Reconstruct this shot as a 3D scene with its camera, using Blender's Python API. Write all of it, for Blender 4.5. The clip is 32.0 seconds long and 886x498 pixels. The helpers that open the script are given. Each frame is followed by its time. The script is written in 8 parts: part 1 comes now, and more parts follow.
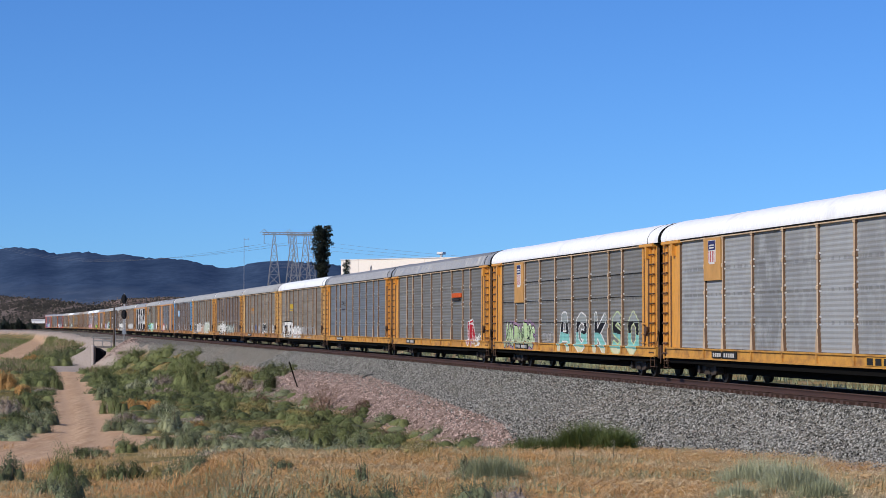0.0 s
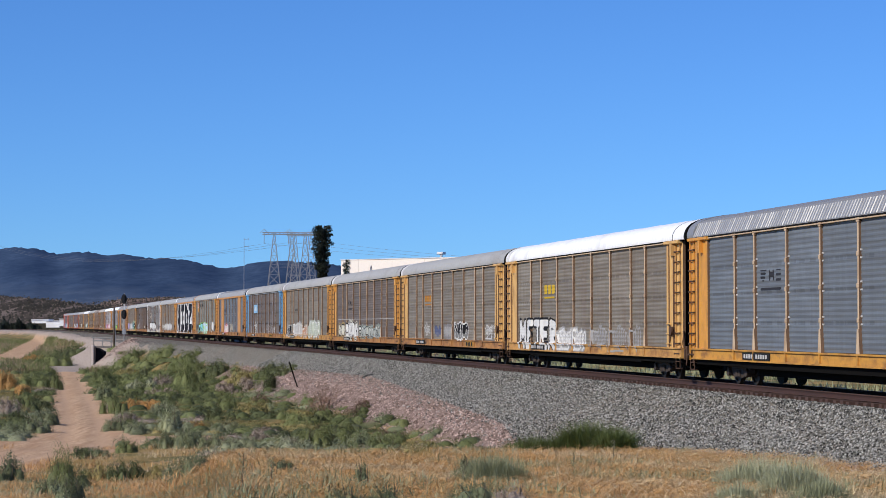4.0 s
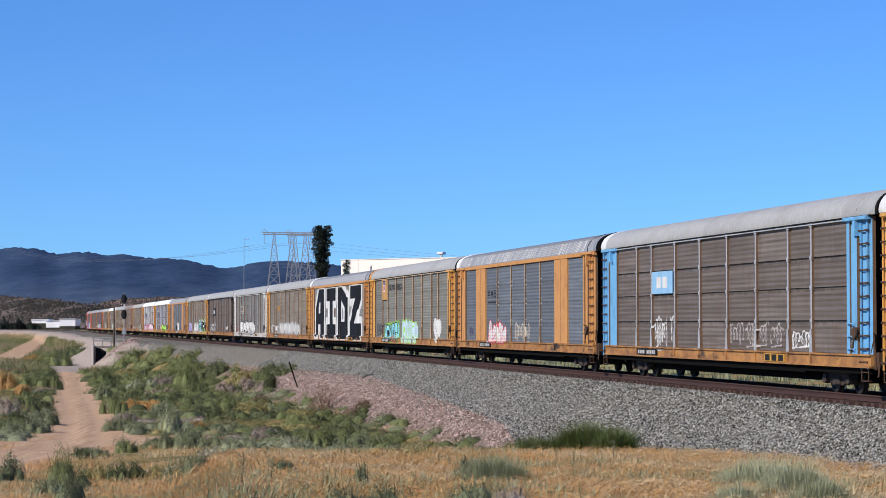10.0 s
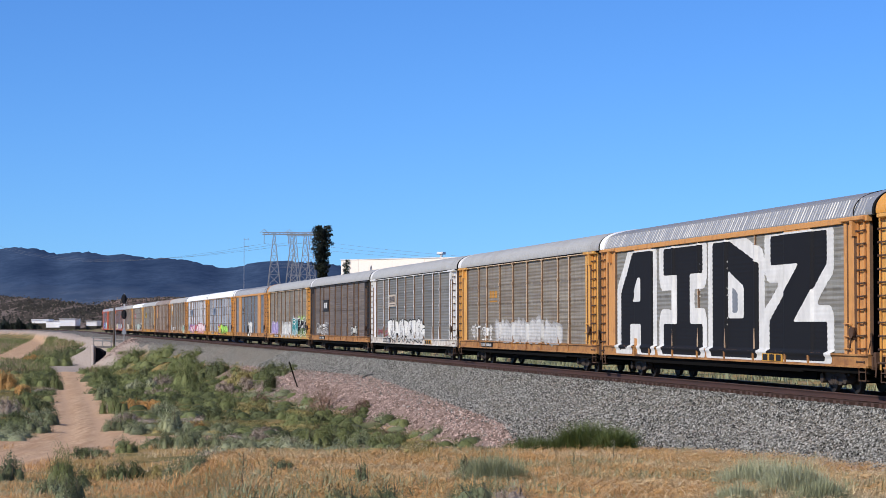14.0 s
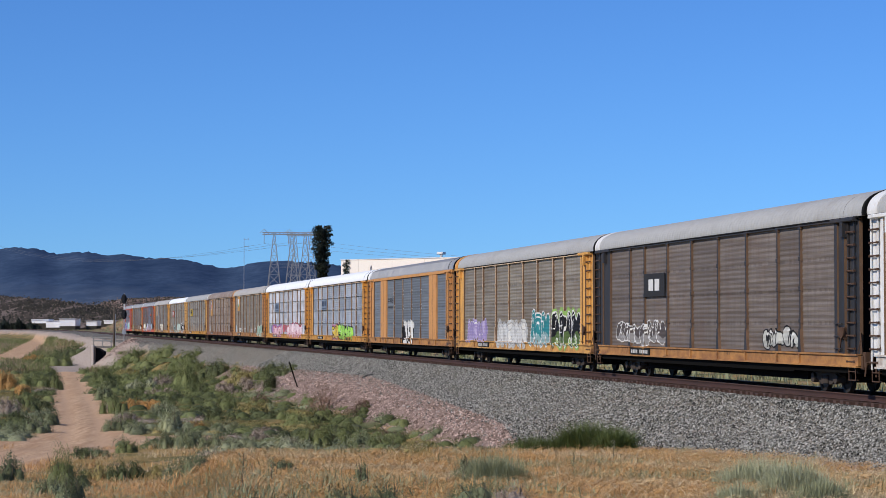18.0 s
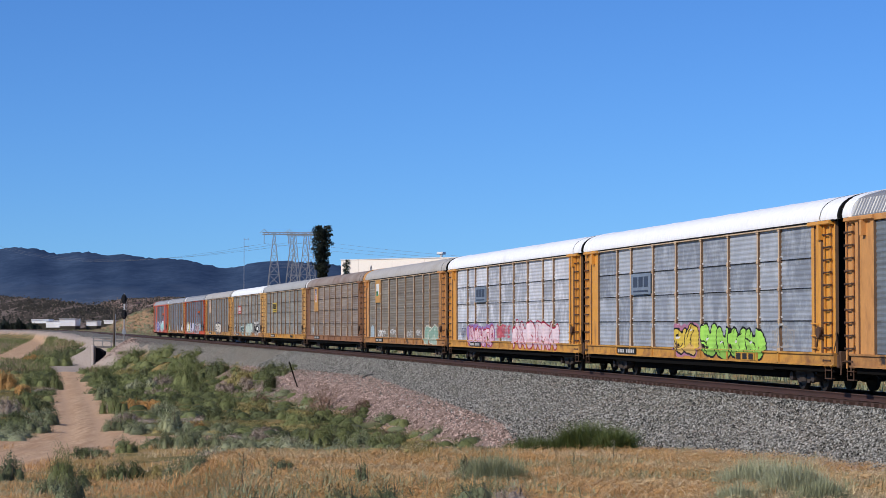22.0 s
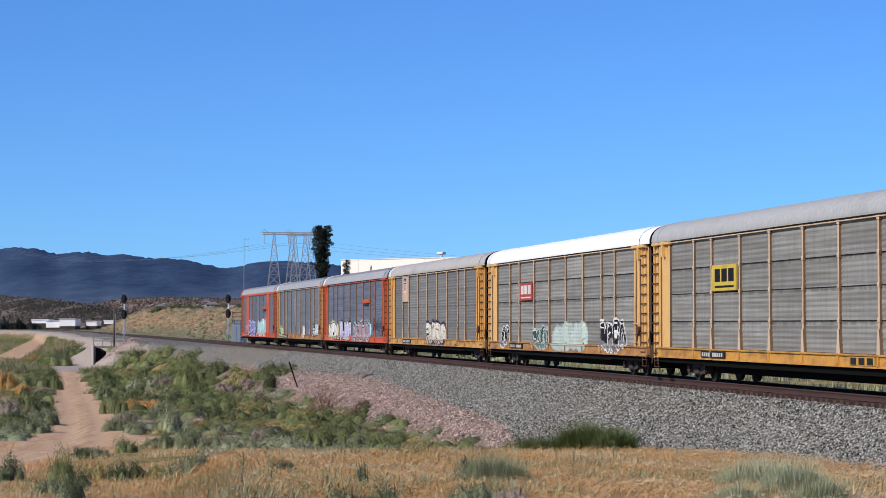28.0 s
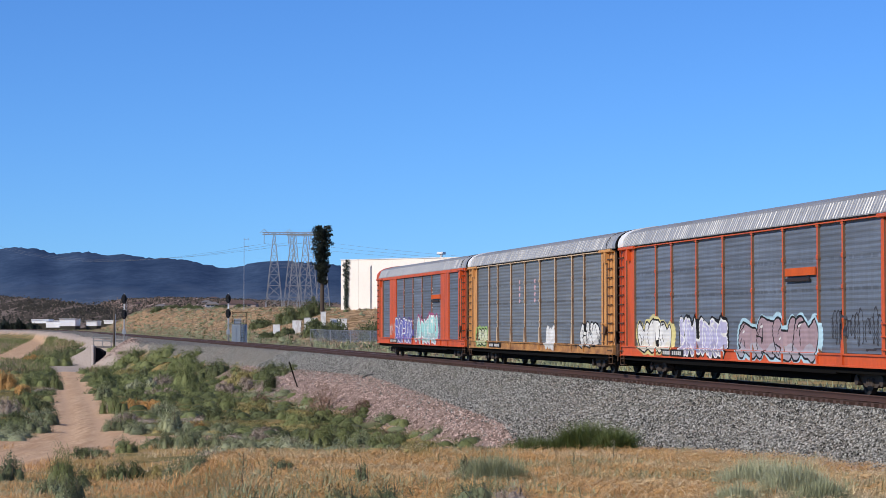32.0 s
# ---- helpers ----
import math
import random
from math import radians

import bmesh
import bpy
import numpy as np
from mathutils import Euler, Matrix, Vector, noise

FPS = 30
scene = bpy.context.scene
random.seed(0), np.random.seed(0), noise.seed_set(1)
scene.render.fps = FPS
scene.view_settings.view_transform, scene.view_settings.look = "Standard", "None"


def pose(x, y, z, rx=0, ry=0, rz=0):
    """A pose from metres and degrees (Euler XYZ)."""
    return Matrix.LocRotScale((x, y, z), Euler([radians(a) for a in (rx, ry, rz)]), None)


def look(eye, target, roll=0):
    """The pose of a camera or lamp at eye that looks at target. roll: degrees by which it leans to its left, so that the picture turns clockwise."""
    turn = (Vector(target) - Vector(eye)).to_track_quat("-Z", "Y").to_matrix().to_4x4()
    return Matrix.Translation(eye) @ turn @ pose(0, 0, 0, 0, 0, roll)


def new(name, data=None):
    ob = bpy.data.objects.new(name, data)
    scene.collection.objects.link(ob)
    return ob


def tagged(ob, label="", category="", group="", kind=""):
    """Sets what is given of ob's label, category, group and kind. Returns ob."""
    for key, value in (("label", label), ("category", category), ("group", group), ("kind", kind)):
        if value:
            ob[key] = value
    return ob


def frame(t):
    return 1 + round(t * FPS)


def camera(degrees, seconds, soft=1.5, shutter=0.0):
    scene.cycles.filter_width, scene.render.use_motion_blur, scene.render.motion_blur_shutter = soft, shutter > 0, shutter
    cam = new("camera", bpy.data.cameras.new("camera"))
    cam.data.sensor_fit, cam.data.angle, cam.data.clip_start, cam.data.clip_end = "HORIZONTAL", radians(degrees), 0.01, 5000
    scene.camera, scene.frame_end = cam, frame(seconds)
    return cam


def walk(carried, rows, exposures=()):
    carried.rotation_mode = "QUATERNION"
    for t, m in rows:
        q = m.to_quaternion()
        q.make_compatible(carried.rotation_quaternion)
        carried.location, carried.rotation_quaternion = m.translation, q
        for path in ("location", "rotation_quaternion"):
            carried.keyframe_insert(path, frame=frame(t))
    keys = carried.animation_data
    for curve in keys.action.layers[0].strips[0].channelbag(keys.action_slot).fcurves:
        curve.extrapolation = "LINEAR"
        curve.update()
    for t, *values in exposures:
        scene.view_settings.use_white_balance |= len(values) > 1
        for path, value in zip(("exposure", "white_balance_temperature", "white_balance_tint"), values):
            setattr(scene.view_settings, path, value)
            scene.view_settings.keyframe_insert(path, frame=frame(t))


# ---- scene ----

from collections import defaultdict

# ------------------------------------------------------------------ camera
EYE = 1.977          # eye over the rail heads, which are z = 0
cam = camera(23.83, 32.0, soft=0.65)
walk(cam, [(0.0, pose(0, 0, EYE, 92.061, 0, 0)), (32.0, pose(0, 0, EYE, 92.061, 0, 0))],
     exposures=[(0.0, -0.25), (3.0, -0.22), (7.0, -0.12), (9.0, -0.05), (13.0, -0.03), (16.0, -0.16), (18.0, -0.26), (20.0, -0.12), (22.0, -0.28), (23.0, -0.28), (24.0, -0.28), (25.0, -0.27), (26.5, -0.16), (28.0, -0.08), (29.0, -0.15), (30.0, -0.24), (31.0, -0.20), (32.0, -0.10)])

# ------------------------------------------------------------------ light
SUN_AZ, SUN_EL = radians(233), radians(33.5)    # azimuth clockwise from +Y
world = bpy.data.worlds.new("world")
scene.world = world
world.use_nodes = True
wt = world.node_tree
sky = wt.nodes.new("ShaderNodeTexSky")
sky.sky_type = "NISHITA"
sky.sun_disc = False
sky.sun_elevation, sky.sun_rotation = SUN_EL, SUN_AZ
sky.altitude, sky.air_density, sky.dust_density, sky.ozone_density = 400, 1.0, 0.0, 3.0
wt.nodes["Background"].inputs["Strength"].default_value = 0.126
# clear desert air: the sky keeps its deep blue down to the hills
sky_way = wt.nodes.new("ShaderNodeTexCoord")
lift = wt.nodes.new("ShaderNodeVectorMath")
lift.inputs[1].default_value = (0, 0, 0.027)
wt.links.new(sky_way.outputs["Generated"], lift.inputs[0])
wt.links.new(lift.outputs[0], sky.inputs["Vector"])
tint = wt.nodes.new("ShaderNodeMix")
tint.data_type, tint.blend_type = "RGBA", "MULTIPLY"
tint.inputs["Factor"].default_value = 1.0
tint.inputs["B"].default_value = (0.385, 0.70, 1.2, 1)
wt.links.new(sky.outputs[0], tint.inputs["A"])
wt.links.new(tint.outputs["Result"], wt.nodes["Background"].inputs["Color"])
sun_dir = Vector((math.sin(SUN_AZ) * math.cos(SUN_EL), math.cos(SUN_AZ) * math.cos(SUN_EL), math.sin(SUN_EL)))
sun = new("sun", bpy.data.lights.new("sun", "SUN"))
sun.data.energy, sun.data.angle, sun.data.color = 4.75, radians(0.53), (1.0, 0.925, 0.81)
sun.matrix_world = look(sun_dir * 200, (0, 0, 0))


# ------------------------------------------------------------------ materials
def shader(name):
    m = bpy.data.materials.new(name)
    m.use_nodes = True
    return m, m.node_tree, m.node_tree.nodes["Principled BSDF"]


def node(nt, kind, **values):
    n = nt.nodes.new(kind)
    for k, v in values.items():
        n.inputs[k].default_value = v
    return n


def noise_node(nt, scale, detail=4.0, stretch=(1, 1, 1), rough=0.6, shift=True):
    tc = nt.nodes.new("ShaderNodeTexCoord")
    mp = nt.nodes.new("ShaderNodeMapping")
    mp.inputs["Scale"].default_value = stretch
    nt.links.new(tc.outputs["Object"], mp.inputs["Vector"])
    n = node(nt, "ShaderNodeTexNoise", Scale=scale, Detail=detail, Roughness=rough)
    if shift:
        oi = nt.nodes.new("ShaderNodeObjectInfo")
        n.noise_dimensions = "4D"
        mul = nt.nodes.new("ShaderNodeMath")
        mul.operation = "MULTIPLY"
        mul.inputs[1].default_value = 37.0
        nt.links.new(oi.outputs["Random"], mul.inputs[0])
        nt.links.new(mul.outputs[0], n.inputs["W"])
    nt.links.new(mp.outputs[0], n.inputs["Vector"])
    return n.outputs["Fac"]


def ramp(nt, fac, lo, hi, a=(0, 0, 0, 1), b=(1, 1, 1, 1)):
    r = nt.nodes.new("ShaderNodeValToRGB")
    r.color_ramp.elements[0].position, r.color_ramp.elements[1].position = lo, hi
    r.color_ramp.elements[0].color, r.color_ramp.elements[1].color = a, b
    nt.links.new(fac, r.inputs[0])
    return r.outputs[0]


def mix(nt, fac, a, b, how="MIX"):
    m = nt.nodes.new("ShaderNodeMix")
    m.data_type, m.blend_type = "RGBA", how
    for sock, v in ((m.inputs["Factor"], fac), (m.inputs["A"], a), (m.inputs["B"], b)):
        if isinstance(v, (int, float)):
            sock.default_value = v
        elif isinstance(v, tuple):
            sock.default_value = (*v[:3], 1)
        else:
            nt.links.new(v, sock)
    return m.outputs["Result"]


def bump(nt, bsdf, height, strength=0.3, distance=0.02):
    b = node(nt, "ShaderNodeBump", Strength=strength, Distance=distance)
    nt.links.new(height, b.inputs["Height"])
    nt.links.new(b.outputs[0], bsdf.inputs["Normal"])


def paint(name, col, rough=0.55, metal=0.0, worn=(0.16, 0.08, 0.04), amount=0.35, scale=1.2, streak=(1, 1, 0.4), grain=0.06):
    """Weathered paint or metal: large stains, small speckle, fine relief."""
    m, nt, b = shader(name)
    big = ramp(nt, noise_node(nt, scale, 6, streak), 0.62 - amount * 0.45, 0.82)
    dark = tuple(c * (1 - grain * 2.2) for c in col)
    lite = tuple(min(1, c * (1 + grain)) for c in col)
    base = mix(nt, ramp(nt, noise_node(nt, 9.0, 5, (1, 1, 0.5)), 0.3, 0.7), dark, lite)
    c = mix(nt, big, base, worn)
    nt.links.new(c, b.inputs["Base Color"])
    b.inputs["Roughness"].default_value, b.inputs["Metallic"].default_value = rough, metal
    bump(nt, b, noise_node(nt, 40, 3), 0.12, 0.004)
    return m


def panel_paint(name, col, grime, amount, metal=0.08, rough=0.6, rust=0.0, bleach=None):
    """Galvanised side sheets: bands of grime along the ribs, streaks down, tone set sheet by sheet."""
    m, nt, b = shader(name)
    oi = nt.nodes.new("ShaderNodeObjectInfo")
    tone = ramp(nt, oi.outputs["Random"], 0.0, 1.0, (0.80, 0.80, 0.80, 1), (1.15, 1.15, 1.15, 1))
    base = mix(nt, 1.0, col, tone, "MULTIPLY")
    bands = ramp(nt, noise_node(nt, 3.0, 4, (0.09, 0.05, 2.2)), 0.42, 0.60)
    streaks = ramp(nt, noise_node(nt, 3.0, 6, (1.6, 1.6, 0.14)), 0.42, 0.75)
    patch = ramp(nt, noise_node(nt, 0.55, 5), 0.35, 0.7)
    c = mix(nt, mix(nt, amount, (0, 0, 0), bands), base, grime)
    c = mix(nt, mix(nt, amount * 0.8, (0, 0, 0), streaks), c, grime)
    c = mix(nt, mix(nt, 0.35, (0, 0, 0), patch), c, tuple(v * 0.62 for v in col))
    if bleach:
        c = mix(nt, ramp(nt, noise_node(nt, 1.7, 9, (1, 1, 0.8)), 0.46, 0.66, (0, 0, 0, 1), (0.8, 0.8, 0.8, 1)), c, bleach)
        c = mix(nt, ramp(nt, oi.outputs["Random"], 0.25, 1.0, (0, 0, 0, 1), (0.6, 0.6, 0.6, 1)), c, bleach)
    tc = nt.nodes.new("ShaderNodeTexCoord")
    xyz = nt.nodes.new("ShaderNodeSeparateXYZ")
    nt.links.new(tc.outputs["Object"], xyz.inputs[0])
    dash = ramp(nt, noise_node(nt, 2.2, 2, (1, 0, 0)), 0.45, 0.52)
    for low in (2.02, 2.98, 3.86):
        near = nt.nodes.new("ShaderNodeMath")
        near.operation = "COMPARE"
        near.inputs[1].default_value, near.inputs[2].default_value = low, 0.055
        nt.links.new(xyz.outputs["Z"], near.inputs[0])
        row = mix(nt, mix(nt, 0.38, (0, 0, 0), dash), (0, 0, 0), near.outputs[0])
        c = mix(nt, row, c, tuple(v * 0.45 for v in grime))
    if rust:
        c = mix(nt, mix(nt, rust, (0, 0, 0), ramp(nt, noise_node(nt, 1.1, 7, (1, 1, 0.4)), 0.5, 0.66)), c, (0.13, 0.065, 0.035))
    nt.links.new(c, b.inputs["Base Color"])
    b.inputs["Roughness"].default_value, b.inputs["Metallic"].default_value = rough, metal
    bump(nt, b, noise_node(nt, 14, 4), 0.15, 0.01)
    return m


def plain(name, col, rough=0.6, metal=0.0, grain=0.12, scale=8.0):
    m, nt, b = shader(name)
    c = mix(nt, noise_node(nt, scale, 4), tuple(v * (1 - grain * 2) for v in col), tuple(min(1, v * (1 + grain)) for v in col))
    nt.links.new(c, b.inputs["Base Color"])
    b.inputs["Roughness"].default_value, b.inputs["Metallic"].default_value = rough, metal
    return m


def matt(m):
    """Surface with hardly any shine."""
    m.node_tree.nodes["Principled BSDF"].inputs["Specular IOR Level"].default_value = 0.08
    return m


def leafy(name, a, b2, dry=None, rough=0.65):
    """Foliage whose tone changes from leaf to leaf."""
    m, nt, b = shader(name)
    geo = nt.nodes.new("ShaderNodeNewGeometry")
    c = mix(nt, geo.outputs["Random Per Island"], a, b2)
    c = mix(nt, 1.0, c, ramp(nt, noise_node(nt, 1.6, 4), 0.3, 0.7, (0.72, 0.74, 0.72, 1), (1.2, 1.18, 1.15, 1)), "MULTIPLY")
    at = nt.nodes.new("ShaderNodeAttribute")
    at.attribute_name = "tone"
    c = mix(nt, 1.0, c, ramp(nt, at.outputs["Fac"], 0.0, 1.0, (1.08, 1.08, 1.08, 1), (0.5, 0.53, 0.5, 1)), "MULTIPLY")
    if dry:
        c = mix(nt, ramp(nt, noise_node(nt, 0.35, 3), 0.45, 0.62), c, dry)
    nt.links.new(c, b.inputs["Base Color"])
    b.inputs["Roughness"].default_value = rough
    b.inputs["Specular IOR Level"].default_value = 0.25
    return m


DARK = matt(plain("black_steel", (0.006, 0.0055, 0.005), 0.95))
TRUCK = plain("dusty_cast_steel", (0.05, 0.036, 0.028), 0.85, 0.0, 0.25, 6)
WHEEL = plain("wheel_steel", (0.03, 0.024, 0.02), 0.6, 0.3)
RAIL = plain("rusty_rail_steel", (0.085, 0.040, 0.030), 0.85, 0.0, 0.25, 3)
RAIL_TOP = plain("bright_rail_head", (0.22, 0.20, 0.19), 0.35, 0.8)
# near-black that paints in the shade of car gaps and the culvert mouth
INSIDE = matt(plain("interior_shade_black", (0.012, 0.011, 0.011), 0.95))

# ------------------------------------------------------------------ the line of the track
STEP = 2.0
ARC = np.arange(-900.0, 1000.0, STEP)
_S = np.clip(ARC, -80, 900) / 100
HEAD = 0.193579 + 0.018909 * _S - 0.007099 * _S ** 2 + 0.000834 * _S ** 3
_dx, _dy = -np.sin(HEAD) * STEP, np.cos(HEAD) * STEP
TX = np.concatenate([[0], np.cumsum((_dx[1:] + _dx[:-1]) / 2)])
TY = np.concatenate([[0], np.cumsum((_dy[1:] + _dy[:-1]) / 2)])
_i = int(np.argmin(abs(ARC)))
TX, TY = TX - TX[_i] + 6.879, TY - TY[_i] + 89.438


def on_track(s, lat=0.0, z=0.0):
    """World place at arc length s, lat metres to the camera's side of the middle."""
    x, y, h = np.interp(s, ARC, TX), np.interp(s, ARC, TY), np.interp(s, ARC, HEAD)
    return x - lat * np.cos(h), y - lat * np.sin(h), z


def track_pose(s):
    x, y, _ = on_track(s)
    return pose(x, y, 0, 0, 0, math.degrees(np.interp(s, ARC, HEAD)) + 90)


def lat_of(x, y):
    """Distance from the track's middle, positive on the camera's side."""
    tx, h = np.interp(y, TY, TX), np.interp(y, TY, HEAD)
    return (tx - x) * np.cos(h)


# ------------------------------------------------------------------ mesh helpers
def mesh_of(name, verts, faces, mats=(), mat_index=None, smooth=False):
    me = bpy.data.meshes.new(name)
    me.from_pydata([tuple(v) for v in verts], [], [tuple(f) for f in faces])
    for m in mats:
        me.materials.append(m)
    if mat_index is not None:
        me.polygons.foreach_set("material_index", np.asarray(mat_index, dtype=np.int32))
    if smooth:
        me.polygons.foreach_set("use_smooth", np.ones(len(me.polygons), dtype=bool))
    me.update()
    return me


def quads_mesh(name, verts, quads, mats=(), mat_index=None, smooth=False):
    """Fast mesh from arrays of corners and four- or three-cornered faces."""
    verts, quads = np.asarray(verts, dtype=np.float32), np.asarray(quads, dtype=np.int32)
    k = quads.shape[1]
    me = bpy.data.meshes.new(name)
    me.vertices.add(len(verts))
    me.vertices.foreach_set("co", verts.ravel())
    me.loops.add(quads.size)
    me.loops.foreach_set("vertex_index", quads.ravel())
    me.polygons.add(len(quads))
    me.polygons.foreach_set("loop_start", np.arange(0, quads.size, k, dtype=np.int32))
    me.polygons.foreach_set("loop_total", np.full(len(quads), k, dtype=np.int32))
    for m in mats:
        me.materials.append(m)
    if mat_index is not None:
        me.polygons.foreach_set("material_index", np.asarray(mat_index, dtype=np.int32))
    if smooth:
        me.polygons.foreach_set("use_smooth", np.ones(len(quads), dtype=bool))
    me.update(calc_edges=True)
    me.validate()
    return me


class Solid:
    """Collects boxes, tubes and drums into one mesh."""

    def __init__(self):
        self.v, self.f, self.mi = [], [], []
        self.m = 0

    def add(self, verts, faces):
        n = len(self.v)
        self.v += [tuple(p) for p in verts]
        self.f += [tuple(i + n for i in f) for f in faces]
        self.mi += [self.m] * len(faces)
        return self

    def box(self, x0, x1, y0, y1, z0, z1, c=0.0):
        """A box; c chamfers its edges along z and x."""
        if c <= 0:
            v = [(x, y, z) for x in (x0, x1) for y in (y0, y1) for z in (z0, z1)]
            return self.add(v, [(0, 1, 3, 2), (4, 6, 7, 5), (0, 4, 5, 1), (2, 3, 7, 6), (0, 2, 6, 4), (1, 5, 7, 3)])
        ring = [(y0 + c, z0), (y1 - c, z0), (y1, z0 + c), (y1, z1 - c), (y1 - c, z1), (y0 + c, z1), (y0, z1 - c), (y0, z0 + c)]
        return self.prism([(y, z) for y, z in ring], x0, x1)

    def prism(self, ring, x0, x1):
        """A (y, z) outline drawn out along x."""
        n = len(ring)
        v = [(x0, y, z) for y, z in ring] + [(x1, y, z) for y, z in ring]
        f = [tuple(range(n))[::-1], tuple(range(n, 2 * n))] + [(i, (i + 1) % n, n + (i + 1) % n, n + i) for i in range(n)]
        return self.add(v, [tuple(reversed(q)) for q in f])

    def tube(self, a, b, r, n=6, r2=None):
        a, b = Vector(a), Vector(b)
        q = (b - a).to_track_quat("Z", "Y")
        r2 = r if r2 is None else r2
        v = []
        for p, rr in ((a, r), (b, r2)):
            v += [p + q @ Vector((math.cos(2 * math.pi * i / n) * rr, math.sin(2 * math.pi * i / n) * rr, 0)) for i in range(n)]
        f = [(i, (i + 1) % n, n + (i + 1) % n, n + i) for i in range(n)] + [tuple(range(n))[::-1], tuple(range(n, 2 * n))]
        return self.add(v, f)

    def mesh(self, name, *mats, smooth=False):
        return mesh_of(name, self.v, self.f, mats, self.mi, smooth)


def part(name, me, parent, label="", at=None):
    ob = new(name, me)
    ob.parent = parent
    if at is not None:
        ob.location = at
    if label:
        tagged(ob, label)
    return ob


# ------------------------------------------------------------------ ground
PATH = [(-18.9, 60), (-16.4, 84), (-15.8, 92), (-17.7, 104), (-23.0, 133), (-29.4, 167), (-40.5, 226), (-44.0, 248), (-43.0, 256)]
ROAD = [(-62, 296), (-85, 428), (-135, 713), (-190, 900)]
YARD = [(-9.3, 50.5), (-6.9, 53.5)]
CROSS = [(-60, 88), (-19, 91), (-12.2, 97)]


def line_distance(x, y, line):
    best = np.full(np.shape(x), 1e9)
    for (ax, ay), (bx, by) in zip(line, line[1:]):
        t = np.clip(((x - ax) * (bx - ax) + (y - ay) * (by - ay)) / ((bx - ax) ** 2 + (by - ay) ** 2), 0, 1)
        best = np.minimum(best, np.hypot(x - ax - t * (bx - ax), y - ay - t * (by - ay)))
    return best


def ease(a, b, v):
    t = np.clip((v - a) / (b - a), 0, 1)
    return t * t * (3 - 2 * t)


def waves(x, y, size, seed=0.0):
    """Cheap smooth unevenness, about -1 to 1."""
    a, b = x / size, y / size
    return (np.sin(a * 1.7 + b * 0.6 + seed) + np.sin(b * 1.9 - a * 0.8 + 2.1 + seed * 1.7) + np.sin(a * 3.1 + b * 2.7 + 0.7 + seed) * 0.6 + np.sin(b * 4.3 - a * 3.7 + seed * 2.3) * 0.4) / 3.0


GRAVEL_LINE = [(-39.8, 235), (-45.0, 258), (-52.0, 293), (-57.0, 333)]


def berm(y):
    """How far the level top of the embankment reaches from the track's middle on the camera's side."""
    return 2.1 + 8.5 * ease(205, 262, y)


def ground_z(x, y):
    x, y = np.asarray(x, dtype=float), np.asarray(y, dtype=float)
    lat = lat_of(x, y)
    near = np.interp(y, [-900, -60, 0, 30, 36, 45, 56, 70, 85, 95, 300, 900, 1500], [-1.0, -0.4, 0.15, -0.5, -0.8, -1.2, -1.5, -2.3, -3.05, -3.2, -3.2, -2.0, 0.0])
    low = np.interp(y, [-900, -60, 0, 30, 45, 56, 66, 76, 300, 900, 1500], [-1.0, -0.4, 0.15, -0.9, -1.9, -2.55, -3.0, -3.2, -3.2, -2.0, 0.0])
    near = near + (low - near) * ease(-0.095, -0.14, x / np.maximum(y, 1.0))
    near = near + waves(x, y, 9.0) * 0.10 + waves(x, y, 2.6, 1.0) * 0.05
    gully = np.sin(y * 0.55 + lat * 0.5 + 1.5 * np.sin(y * 0.13)) * 0.16 + np.sin(y * 1.31 + lat * 0.8) * 0.09
    bank = -0.48 - 0.5 * np.maximum(0, lat - berm(y)) + (waves(x, y, 3.0, 4.0) * 0.06 + gully * ease(84, 100, y)) * ease(4.2, 6.0, lat)
    furrow = np.sin(y * 1.9 + lat * 1.1 + np.sin(lat * 1.7)) * 0.07 * ease(80, 90, y) * (1 - ease(150, 170, y)) * ease(4.6, 5.6, lat)
    camera_side = np.maximum(near, bank + furrow) + 0.75 * np.exp(-((x + 38.6) / 2.4) ** 2 - ((y - 254.0) / 2.6) ** 2)
    rut = line_distance(x, y, PATH)
    camera_side = camera_side - 0.06 * np.exp(-((rut - 0.75) / 0.3) ** 2) * (y < 240)
    plateau = 1.98 + 0.0073 * np.clip(y, 150, 1100) + waves(x, y, 14.0, 2.0) * 0.35 + waves(x, y, 3.6, 12.0) * 0.45 + waves(x, y, 1.5, 5.0) * 0.2
    field = -0.9 + waves(x, y, 7.0, 3.0) * 0.12
    u = x / np.maximum(y, 1.0)
    left = ease(-0.045, -0.080, u)
    rise = ease(14, 46, -lat) * ease(150, 260, y) * ease(-0.168, -0.138, u) * (left + (1 - left) * ease(350, 412, y))
    far_side = np.maximum(field + (plateau - field) * rise, -0.48 - 0.5 * np.maximum(0, -lat - 2.1))
    far_side = np.where(lat > -2.1, -0.48, far_side)
    return np.where(lat > 0, camera_side, far_side)


def graded(*spans):
    out = []
    for a, b, step0, step1 in spans:
        v = a
        while v < b:
            out.append(v)
            v += step0 + (step1 - step0) * (v - a) / (b - a)
    return np.array(out)


